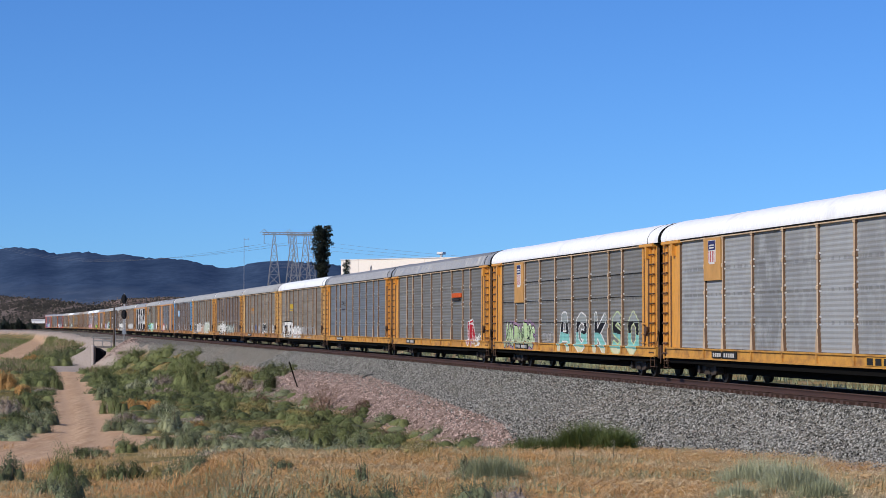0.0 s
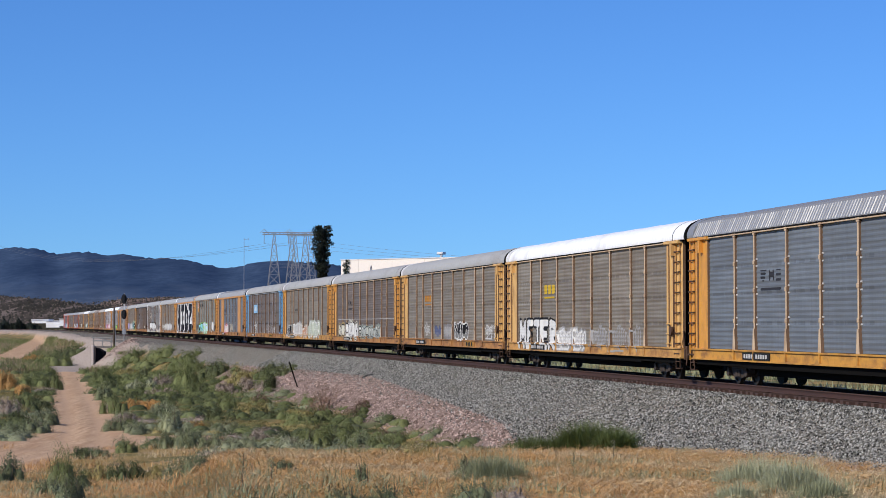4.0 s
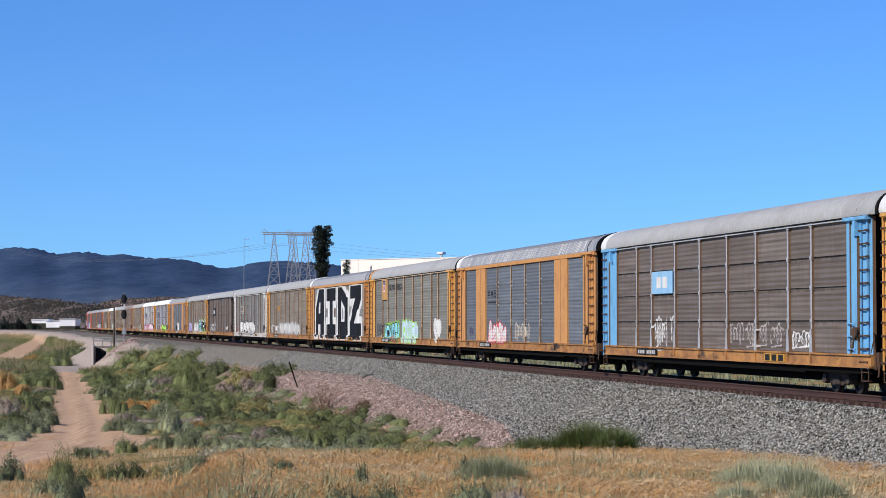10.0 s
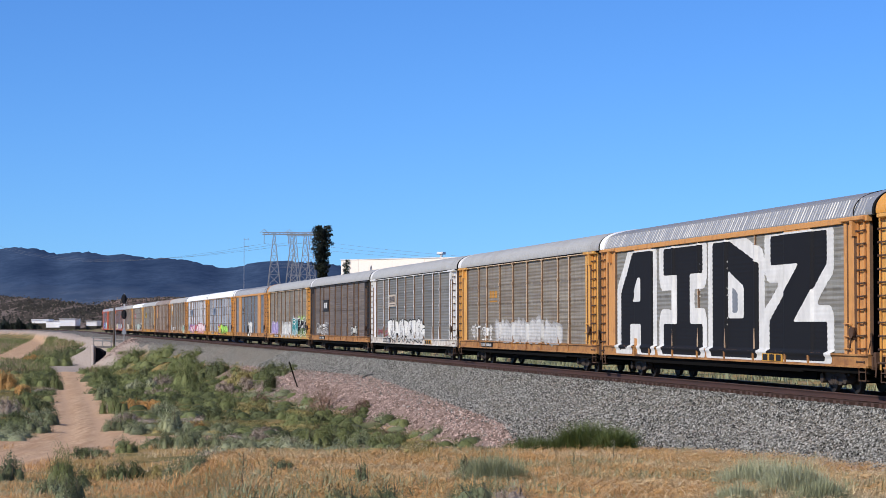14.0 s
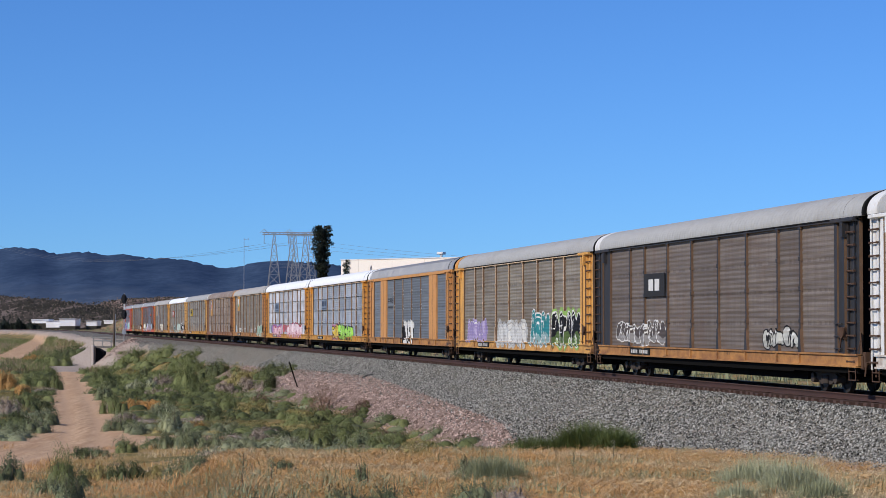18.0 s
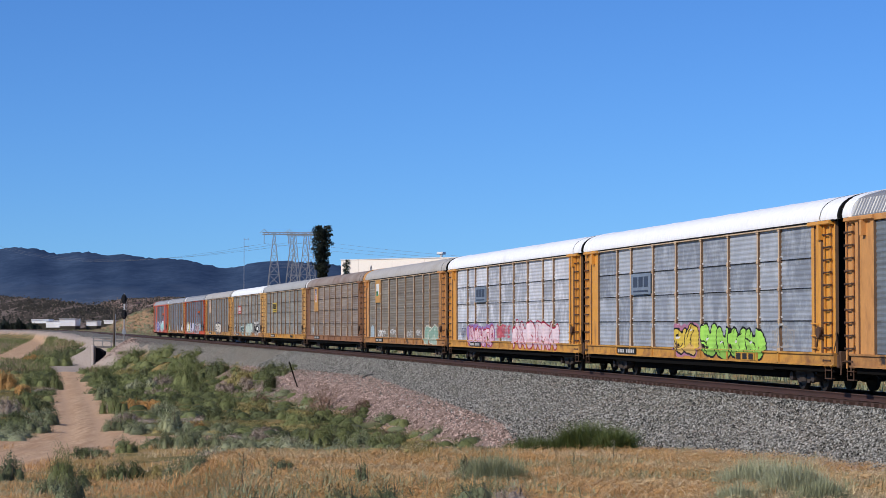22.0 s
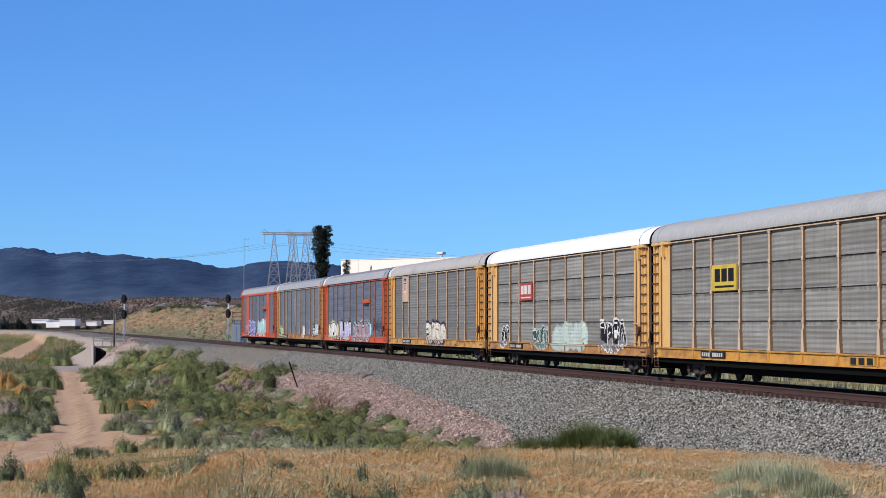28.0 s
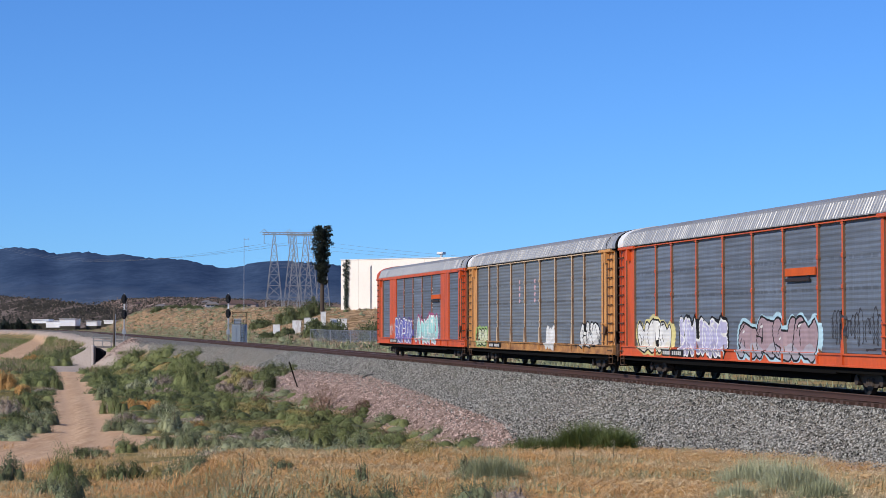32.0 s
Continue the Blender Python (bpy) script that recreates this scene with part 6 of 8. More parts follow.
def mounds(rng, x, y, w, h, n, size, slim=0.42, ragged=0.45, hull=True):
    """Soft rounded bushes: slim leaves that lie along the outside of low domes and point up, over a lumpy inner body.
    Gives the corners, the faces and the bush that each corner belongs to."""
    seeds, base = rng.uniform(0, 6.283, len(x)), ground_z(x, y) - 0.04

    def swell(phi, el, seed):
        return 0.86 + np.cos(el) * (0.12 * np.sin(3 * phi + seed) + 0.08 * np.sin(5 * phi - 2 * seed + 4 * el) + 0.05 * np.sin(9 * phi + 6 * el + seed))

    def place(i, phi, el, rad):
        d = np.stack([np.cos(el) * np.cos(phi), np.cos(el) * np.sin(phi), np.sin(el)], -1)
        half = np.stack([w[i] / 2, w[i] / 2, h[i]], -1)
        return d, half, np.stack([x[i], y[i], base[i]], -1) + d * rad[:, None] * half
    m = len(x) * n
    i = np.repeat(np.arange(len(x)), n)
    phi, el = rng.uniform(0, 6.283, m), np.arcsin(rng.random(m))
    d, half, c = place(i, phi, el, (0.62 + 0.38 * rng.random(m) ** 0.7) * swell(phi, el, seeds[i]))
    out = d / half + rng.normal(0, 0.14, (m, 3)) / half.mean(1)[:, None]
    out /= np.linalg.norm(out, axis=1)[:, None]
    a = np.array([0, 0, 1.0]) - out * out[:, 2:] + rng.normal(0, ragged, (m, 3)) + out * 0.25
    a /= np.linalg.norm(a, axis=1)[:, None]
    b = np.cross(out, a)
    b /= np.linalg.norm(b, axis=1)[:, None] + 1e-6
    s = size * rng.uniform(0.6, 1.4, (m, 1))
    v = np.stack([c - a * s, c + b * s * slim, c + a * s, c - b * s * slim], 1).reshape(-1, 3)
    q, owner = np.arange(m * 4).reshape(m, 4), np.repeat(i, 4)
    if hull:
        np_, ne = 9, 4
        P, E = np.meshgrid(np.arange(np_) * 2 * np.pi / np_, np.linspace(0, 1.45, ne))
        k = np.repeat(np.arange(len(x)), np_ * ne)
        phi, el = np.tile(P.ravel(), len(x)), np.tile(E.ravel(), len(x))
        _, _, hv = place(k, phi, el, 0.58 * swell(phi, el, seeds[k]))
        ring = np.arange(np_)
        one = np.concatenate([np.stack([r * np_ + ring, r * np_ + (ring + 1) % np_, (r + 1) * np_ + (ring + 1) % np_, (r + 1) * np_ + ring], -1) for r in range(ne - 1)])
        hq = (one[None] + (np.arange(len(x)) * np_ * ne)[:, None, None]).reshape(-1, 4) + len(v)
        v, q, owner = np.concatenate([v, hv]), np.concatenate([q, hq]), np.concatenate([owner, k])
    return v, q, owner


def stems_lying(rng, x, y, length, height, width):
    """Tangled dry stems that arch over and lie on one another."""
    n = len(x)
    a, bend = rng.uniform(0, 6.283, n), rng.normal(0, 0.25, n)
    z = ground_z(x, y)
    side = np.stack([-np.sin(a) * 0.7, np.cos(a) * 0.7, np.full(n, 0.7)], -1) * width * rng.uniform(0.6, 1.3, (n, 1))
    skew = rng.uniform(0.6, 1.7, n)
    rings = []
    for t in (0, 0.2, 0.45, 0.72, 1.0):
        f = 4 * t * (1 - t)
        px = x + np.cos(a) * length * t - np.sin(a) * bend * f * length
        py = y + np.sin(a) * length * t + np.cos(a) * bend * f * length
        p = np.stack([px, py, z + 0.01 + height * (f ** 0.8 * (1 - 0.3 * t) + 0.35 * t * (skew - 0.6))], -1)
        rings += [p - side * (1 - 0.5 * t), p + side * (1 - 0.5 * t)]
    v = np.stack(rings, 1).reshape(-1, 3)
    base = (np.arange(n) * 10)[:, None]
    q = np.concatenate([base + np.array([[2 * k, 2 * k + 1, 2 * k + 3, 2 * k + 2]]) for k in range(4)], 0)
    return v, q


def stems_mesh(mat, seed, w, h, n):
    rng = np.random.default_rng(seed)
    s = Solid()
    for _ in range(n):
        a, r = rng.uniform(0, 6.283), rng.uniform(0.1, 0.36) * w
        s.tube((rng.normal(0, 0.04), rng.normal(0, 0.04), -0.1), (math.cos(a) * r, math.sin(a) * r, h * rng.uniform(0.45, 0.8)), 0.012 * h + 0.006, 4, 0.004)
    return s.mesh("stem", mat)


def blades(rng, x, y, z, count, height, spread, width, lean=0.35):
    """Grass: each tuft is a fan of bent blades."""
    n = len(x)
    m = n * count
    bx = np.repeat(x, count) + rng.normal(0, 1, m) * np.repeat(spread, count)
    by = np.repeat(y, count) + rng.normal(0, 1, m) * np.repeat(spread, count)
    bz = np.repeat(z, count) - 0.02
    h = np.repeat(height, count) * rng.uniform(0.55, 1.25, m)
    a = rng.uniform(0, 6.283, m)
    l = h * np.abs(rng.normal(0, lean, m))
    w = width * rng.uniform(0.6, 1.4, m)
    px, py = -np.sin(a) * w, np.cos(a) * w
    dx, dy = np.cos(a) * l, np.sin(a) * l
    v = np.stack([np.stack([bx - px, by - py, bz], -1), np.stack([bx + px, by + py, bz], -1),
                  np.stack([bx + dx * 0.45 + px * 0.7, by + dy * 0.45 + py * 0.7, bz + h * 0.6], -1), np.stack([bx + dx * 0.45 - px * 0.7, by + dy * 0.45 - py * 0.7, bz + h * 0.6], -1),
                  np.stack([bx + dx, by + dy, bz + h], -1)], 1)
    base = (np.arange(m) * 5)[:, None]
    tri = np.concatenate([base + np.array([[0, 1, 2]]), base + np.array([[0, 2, 3]]), base + np.array([[3, 2, 4]])], 0)
    return v.reshape(-1, 3), tri


STRAW = leafy("dry_straw", (0.34, 0.165, 0.064), (0.70, 0.42, 0.17))
STRAW_PALE = leafy("pale_dry_grass", (0.34, 0.25, 0.145), (0.72, 0.57, 0.36))
CLUMP = leafy("lush_grass", (0.075, 0.100, 0.030), (0.125, 0.155, 0.050))
DEAD = leafy("dead_grass", (0.22, 0.16, 0.10), (0.38, 0.29, 0.19))
GRASS = leafy("green_weeds", (0.135, 0.155, 0.055), (0.195, 0.210, 0.080))
OLIVE = leafy("yellow_green_weeds", (0.22, 0.19, 0.070), (0.35, 0.28, 0.11))
TEAL = leafy("blue_green_rabbitbrush", (0.140, 0.158, 0.078), (0.225, 0.240, 0.130))
SAGE_PALE = leafy("pale_sage", (0.30, 0.31, 0.19), (0.50, 0.50, 0.33))
SAGE = leafy("grey_green_sage", (0.19, 0.205, 0.115), (0.31, 0.32, 0.19))
BRUSH = leafy("dark_green_brush", (0.075, 0.088, 0.035), (0.125, 0.140, 0.058))
LAVENDER = leafy("grey_dry_buckwheat", (0.27, 0.205, 0.165), (0.40, 0.32, 0.26))
ORANGE_WEED = leafy("orange_dry_weeds", (0.42, 0.215, 0.070), (0.62, 0.36, 0.13))
PINE = leafy("dark_needles", (0.008, 0.012, 0.008), (0.022, 0.030, 0.018))
STEM = plain("grey_brown_stem", (0.12, 0.09, 0.06), 0.9)
TWIG = leafy("dry_red_twigs", (0.14, 0.08, 0.06), (0.28, 0.18, 0.13))


def free_of_paths(x, y, margin=1.3):
    return (line_distance(x, y, PATH) > margin + 0.45 + 0.9 * ease(130, 95, y) + 0.3 * waves(x, y, 1.6, 5.0)) & (line_distance(x, y, CROSS) > margin + 0.9) & (line_distance(x, y, YARD) > margin - 0.2) & (line_distance(x, y, ROAD) > margin + 1.2) & (line_distance(x, y, GRAVEL_LINE) > margin + 2.8) & (np.hypot(x + 38.9, y - 254.0) > 3.2)


def in_view(rng, n, y0, y1, u0, u1, power=1.0):
    y = y0 + (y1 - y0) * rng.random(n) ** power
    u = rng.uniform(u0, u1, n)
    return u * y, y


def build_grass():
    rng = np.random.default_rng(21)
    # foreground: dense orange-yellow dry grass
    x, y = in_view(rng, 21000, 27, 62, -0.235, 0.235, 1.0)
    k = (lat_of(x, y) > ballast_reach(y) + 0.1 + 0.45 * waves(x, y, 1.1, 19.0) + rng.normal(0, 0.35, len(x))) & free_of_paths(x, y, 0.8)
    patch = waves(x, y, 2.2, 9.0)
    k &= (patch > -0.75 + 0.5 * rng.random(len(x)))
    x, y, patch = x[k], y[k], patch[k]
    pale = (patch + rng.normal(0, 0.25, len(x)) > 0.35) | (x / y > 0.10 + 0.05 * rng.normal(0, 1, len(x)))
    grey = waves(x, y, 1.3, 13.0) + rng.normal(0, 0.3, len(x)) > 0.62
    for name, mat, sel, label in (("dry_grass", STRAW, ~pale & ~grey, "orange-yellow dry grass in the foreground"), ("pale_grass", STRAW_PALE, pale & ~grey, "pale dry grass in the foreground"), ("grey_grass", DEAD, grey, "grey-brown dead grass in the foreground")):
        xs, ys = x[sel], y[sel]
        v, t = blades(rng, xs, ys, ground_z(xs, ys), 10, rng.uniform(0.05, 0.14, len(xs)) * (1 + 1.0 * (rng.random(len(xs)) < 0.06)), np.full(len(xs), 0.15), 0.0055, 1.9)
        tagged(new(name, quads_mesh(name, v, t, [mat])), label, "grass", kind="stuff")
    x, y = in_view(rng, 62000, 27, 62, -0.235, 0.235, 1.0)
    thick = waves(x, y, 1.5, 3.7) + 0.5 * waves(x, y, 0.6, 1.7)
    k = (lat_of(x, y) > ballast_reach(y) + 0.2 + 0.5 * waves(x, y, 1.1, 19.0) + rng.normal(0, 0.4, len(x))) & free_of_paths(x, y, 0.8) & (thick > -0.6 + 0.7 * rng.random(len(x)))
    x, y, thick = x[k], y[k], thick[k]
    pale = waves(x, y, 2.2, 9.0) + 3.0 * np.maximum(0, x / y - 0.07) + rng.normal(0, 0.3, len(x)) > 0.42
    for name, mat, sel, label in (("tangled_stems", STRAW, ~pale, "tangled orange dry stems lying over the foreground"), ("pale_tangled_stems", STRAW_PALE, pale, "tangled pale dry stems lying over the foreground")):
        m = int(sel.sum())
        v, q = stems_lying(rng, x[sel], y[sel], rng.uniform(0.15, 0.55, m), rng.uniform(0.03, 0.17, m) * (1 + 0.6 * np.maximum(0, thick[sel])), 0.0026)
        tagged(new(name, quads_mesh(name, v, q, [mat])), label, "grass", kind="stuff")
    x, y = in_view(rng, 9000, 27, 62, -0.235, 0.235, 1.0)
    k = (lat_of(x, y) > ballast_reach(y) + 0.2) & free_of_paths(x, y, 0.8) & (waves(x, y, 2.8, 21.0) - 0.6 * (x / y) > 0.10 + 0.35 * rng.random(len(x)))
    x, y = x[k], y[k]
    v, t = blades(rng, x, y, ground_z(x, y), 14, rng.uniform(0.08, 0.26, len(x)), np.full(len(x), 0.12), 0.007, 0.8)
    tagged(new("foreground_weeds", quads_mesh("foreground_weeds", v, t, [SAGE])), "low grey-green weeds among the dry grass", "weeds", kind="stuff")
    # taller dry tufts along the brow and down to the cross track
    x, y = in_view(rng, 5200, 46, 90, -0.23, 0.10, 1.0)
    u = x / y
    k = (lat_of(x, y) > ballast_reach(y) + 0.3) & free_of_paths(x, y, 0.7) & (waves(x, y, 1.9, 15.0) > -0.35 + 0.5 * rng.random(len(x))) & ((y < 61) & (u > -0.13) & (rng.random(len(x)) < 0.4) | (u < -0.108))
    x, y = x[k], y[k]
    pale = waves(x, y, 3.1, 5.0) + rng.normal(0, 0.3, len(x)) > 0.1
    for name, mat, sel, label in (("brow_grass", STRAW, ~pale, "taller dry grass tufts along the brow of the ground"), ("pale_brow_grass", STRAW_PALE, pale, "pale dry grass tufts along the brow of the ground")):
        m = int(sel.sum())
        v, t = blades(rng, x[sel], y[sel], ground_z(x[sel], y[sel]), 14, rng.uniform(0.06, 0.19, m) * (1 + y[sel] / 120), np.full(m, 0.25), 0.007, 1.7)
        tagged(new(name, quads_mesh(name, v, t, [mat])), label, "grass", kind="stuff")
    # the flat beyond: low soft growth side by side, in patches of one kind
    x, y = in_view(rng, 3600, 62, 262, -0.26, 0.04, 1.25)
    lat, z = lat_of(x, y), ground_z(x, y)
    k = free_of_paths(x, y, 1.15) & (lat > ballast_reach(y) + 0.5) & ((z < -2.75) | (y < 64) | (y > 128) & (lat > 6.8 - 2.2 * ease(140, 165, y)) | (y > 168) & (lat > ballast_reach(y) + 0.2))
    k &= ~((y < 88) & (x / y < -0.112))
    x, y = x[k], y[k]
    j = rng.normal(0, 0.10, len(x))
    kind = np.zeros(len(x), dtype=int)
    kind[(waves(x, y, 6.6, 41.0) + j > 0.30) & (y < 150)] = 1
    kind[waves(x, y, 7.5, 51.0) + j > 0.45] = 2
    kind[(waves(x, y, 6.0, 33.0) + j > 0.42) & (y < 200)] = 3
    kind[waves(x, y, 7.2, 27.0) + j > 0.52] = 4
    kind[(kind == 0) & (y < 104) & (j > 0.0)] = 5
    kind[(y > 178) & (x / y > -0.165)] = 0
    kind[(y > 130) & (y < 215) & (x / y < -0.199)] = 4
    for n, name, mat, tall, slim, label, sort in ((0, "green_brush", GRASS, 1.0, 0.3, "soft green knee-high brush", "brush"), (1, "sage_brush", SAGE, 0.8, 0.42, "pale grey-green sage brush", "brush"), (2, "dark_brush", BRUSH, 1.0, 0.42, "dark green brush", "brush"),
                                                  (3, "grey_brush", LAVENDER, 0.6, 0.42, "grey-mauve dry brush", "brush"), (4, "olive_weeds", OLIVE, 0.7, 0.25, "patches of yellowing weeds on the flat", "weeds"), (5, "rabbitbrush", TEAL, 0.9, 0.42, "blue-green knee-high rabbitbrush", "brush")):
        V, Q, T, n0 = [], [], [], 0
        for ya, yb, size, leaves in ((0, 105, 0.038, 240), (105, 150, 0.052, 200), (150, 400, 0.080, 170)):
            sel = (kind == n) & (y >= ya) & (y < yb)
            m = int(sel.sum())
            if not m:
                continue
            v, q, own = mounds(rng, x[sel], y[sel], rng.uniform(0.7, 1.7, m) * (0.85 + y[sel] / 200), (0.22 + 0.55 * rng.random(m) ** 1.5) * tall * (0.75 + y[sel] / 260), leaves, size, slim)
            V.append(v), Q.append(q + n0), T.append((rng.random(m) ** 1.3)[own])
            n0 += len(v)
        if not V:
            continue
        me = quads_mesh(name, np.concatenate(V), np.concatenate(Q), [mat])
        me.attributes.new("tone", "FLOAT", "POINT").data.foreach_set("value", np.concatenate(T).astype(np.float32))
        tagged(new(name, me), label, sort, kind="stuff")
    x, y = in_view(rng, 16000, 225, 620, -0.24, -0.16, 1.3)
    k = free_of_paths(x, y, 2.0) & (lat_of(x, y) > 12.5)
    x, y = x[k], y[k]
    g = waves(x, y, 9.0, 5.0) + rng.normal(0, 0.25, len(x)) > -0.2
    for name, mat, sel, label in (("flat_grass", GRASS, g, "green grass on the flat beside the dirt road"), ("flat_straw", DEAD, ~g, "brown dry grass on the flat beside the dirt road")):
        v, t = blades(rng, x[sel], y[sel], ground_z(x[sel], y[sel]), 8, rng.uniform(0.3, 0.8, sel.sum()), np.full(sel.sum(), 0.5), 0.04, 0.5)
        tagged(new(name, quads_mesh(name, v, t, [mat])), label, "grass", kind="stuff")
    # low growth across the line and up the far bank
    s = rng.uniform(-60, 620, 26000)
    lat = -4.2 - 44 * rng.random(len(s)) ** 1.6
    x, y, _ = on_track(s, lat)
    k = waves(x, y, 6.0, 2.5) > -0.5 + 0.8 * rng.random(len(x))
    x, y = x[k], y[k]
    h = rng.uniform(0.15, 0.5, len(x))
    g = (lat[k] > -24) & (rng.random(len(x)) < 0.93) | (rng.random(len(x)) < 0.05)
    for name, mat, sel, label in (("trackside_grass", SAGE, g, "pale green grass on the far side of the track"), ("bank_straw", STRAW_PALE, ~g & (lat[k] < -13) & (waves(x, y, 5.0, 31.0) > 0.05), "dry grass on the far bank")):
        xs, ys = x[sel], y[sel]
        v, t = blades(rng, xs, ys, ground_z(xs, ys), 8, h[sel], np.full(len(xs), 0.3), 0.03, 0.5)
        tagged(new(name, quads_mesh(name, v, t, [mat])), label, "grass", kind="stuff")


build_grass()


def build_low_brush():
    """Countless knee-high bushes on the far bank."""
    rng = np.random.default_rng(31)
    for name, mat, n, label in (("bank_brush", SAGE, 2600, "grey-green brush dotted over the far bank"), ("bank_green_brush", BRUSH, 800, "dark green brush dotted over the far bank"), ("bank_dry_brush", DEAD, 2600, "dead brown brush dotted over the far bank")):
        s = 60 + 860 * rng.random(n) ** 1.25
        x, y, _ = on_track(s, -11 - 75 * rng.random(n) ** 1.3)
        v, q, _ = mounds(rng, x, y, 0.6 + 2.4 * rng.random(n) ** 2, 0.3 + 0.8 * rng.random(n) ** 2, 44, 0.13)
        tagged(new(name, quads_mesh(name, v, q, [mat])), label, "brush", kind="stuff")


build_low_brush()


def shrub(x, y, w, h, mat, label, seed, leaves=900, size=0.045, name="shrub", z=None, slim=0.42, sort="shrub", tone=0.0):
    ob = tagged(new(name), label, sort)
    ob.location = (x, y, float(ground_z(x, y)) - 0.02 if z is None else z)
    rng = np.random.default_rng(seed)
    k = 9
    a, r = rng.uniform(0, 6.283, k), np.sqrt(rng.random(k)) * w * 0.36
    r[0] = 0
    px, py = np.cos(a) * r, np.sin(a) * r
    v, q, own = mounds(rng, x + px, y + py, w * rng.uniform(0.36, 0.62, k), h * rng.uniform(0.72, 1.08, k) * (1.0 - 0.9 * r / w), leaves // k, size, slim, hull=mat is not TWIG)
    me = quads_mesh("foliage", v - np.array(ob.location), q, [mat])
    me.attributes.new("tone", "FLOAT", "POINT").data.foreach_set("value", np.clip(tone + rng.uniform(-0.3, 0.3, k), 0, 1)[own].astype(np.float32))
    part("foliage", me, ob)
    part("stem", stems_mesh(STEM, seed, w, h * 0.85, 9), ob)
    return ob


def grassy_bush(x, y, w, h, mat, label, seed, n):
    """A bush of fine upright stems, thinning out to its edge."""
    rng = np.random.default_rng(seed)
    ob = tagged(new("shrub"), label, "shrub")
    ob.location = (x, y, 0)
    a, r = rng.uniform(0, 6.283, n), np.sqrt(rng.random(n)) * w / 2
    px, py = np.cos(a) * r, np.sin(a) * r * 0.8
    tall = h * (1.0 - 0.65 * (2 * r / w) ** 2) * rng.uniform(0.6, 1.1, n)
    v, t = blades(rng, px, py, ground_z(x + px, y + py), 7, tall, np.full(n, 0.05), 0.0042, 0.55)
    part("foliage", quads_mesh("foliage", v, t, [mat]), ob)
    part("stem", stems_mesh(STEM, seed, w * 0.6, h * 0.5, 9), ob).location = (0, 0, float(ground_z(x, y)))
    return ob


G, D, T, S, P, M, O, Y, W = "green", "dark", "teal", "sage", "pale", "mauve", "orange", "olive", "twigs"
SHRUB_KINDS = {
    G: (GRASS, 0.30, "shrub", "soft rounded green bush"), D: (BRUSH, 0.42, "shrub", "dense dark green bush"), T: (TEAL, 0.42, "shrub", "blue-green leafy rabbitbrush"),
    S: (SAGE, 0.36, "shrub", "grey-green sage bush"), P: (SAGE_PALE, 0.26, "shrub", "pale silvery sage bush"), M: (LAVENDER, 0.42, "shrub", "grey-mauve dried buckwheat bush"),
    O: (ORANGE_WEED, 0.22, "weeds", "patch of orange dry weeds"), Y: (OLIVE, 0.24, "weeds", "patch of yellow-green weeds"), W: (TWIG, 0.15, "shrub", "bare brown twiggy bush"),
}
# x, y, width, height, kind, by where they grow
SHRUBS_TRACK_WEST = [
    (-48.9, 263.9, 4.3, 2.24, G), (-56.2, 288.6, 3.1, 1.14, O), (-56.2, 317.4, 5.1, 1.97, D), (-35.0, 168.2, 2.1, 1.81, O), (-31.1, 155.4, 1.3, 0.88, O), (-32.7, 168.4, 2.7, 1.67, G),
    (-31.0, 167.5, 1.4, 1.42, G), (-24.9, 120.6, 1.5, 1.36, M), (-24.2, 126.5, 1.4, 0.86, D), (-21.9, 108.2, 1.5, 0.92, D), (-19.6, 100.9, 1.6, 0.86, T), (-20.1, 107.5, 1.2, 0.91, T),
    (-20.6, 100.1, 1.3, 0.62, T), (-25.8, 129.0, 1.4, 1.09, G),
]
SHRUBS_TRACK_EAST = [
    (-29.0, 180.9, 2.4, 1.64, G), (-23.6, 146.8, 1.4, 1.24, T), (-19.5, 124.7, 1.5, 1.27, G), (-35.7, 239.8, 4.5, 1.63, G), (-31.6, 231.3, 5.0, 1.70, G), (-27.2, 220.7, 4.2, 1.75, G),
    (-30.8, 206.3, 2.8, 0.93, Y), (-29.4, 207.1, 0.9, 1.05, T), (-24.0, 164.5, 1.4, 0.84, P), (-23.2, 165.9, 1.2, 0.84, P), (-22.9, 172.2, 1.9, 1.07, M), (-19.8, 151.1, 1.5, 0.68, M),
    (-20.9, 151.8, 1.2, 0.60, M),
]
SHRUBS_FLAT = [
    (-19.3, 129.9, 1.3, 0.73, O), (-18.1, 129.6, 1.5, 0.66, O), (-16.5, 119.5, 1.1, 0.61, S), (-16.4, 109.2, 1.2, 0.68, M), (-15.9, 102.6, 1.2, 0.70, T), (-14.7, 100.9, 1.2, 0.68, S),
    (-16.4, 124.5, 1.5, 0.77, S), (-19.7, 164.0, 2.6, 2.41, G), (-25.6, 210.1, 4.0, 1.78, G), (-21.0, 190.9, 2.7, 1.83, D), (-17.5, 150.9, 1.8, 1.36, G), (-16.2, 167.6, 2.7, 1.61, Y),
    (-13.8, 164.7, 2.5, 1.12, D),
]
SHRUBS_ROCKS = [
    (-12.3, 151.1, 1.3, 1.20, D), (-11.9, 158.4, 1.9, 0.72, D), (-11.9, 136.0, 1.2, 0.77, W), (-16.6, 160.4, 1.4, 0.82, M), (-15.4, 162.3, 1.6, 1.01, M), (-13.3, 129.0, 2.2, 1.02, G),
    (-10.9, 120.1, 2.1, 1.02, Y), (-11.8, 110.1, 1.6, 0.93, D), (-12.3, 104.9, 1.0, 0.47, O), (-13.1, 102.5, 1.7, 1.33, S), (-10.6, 87.2, 1.5, 1.13, T), (-11.4, 87.7, 1.0, 0.79, T),
]
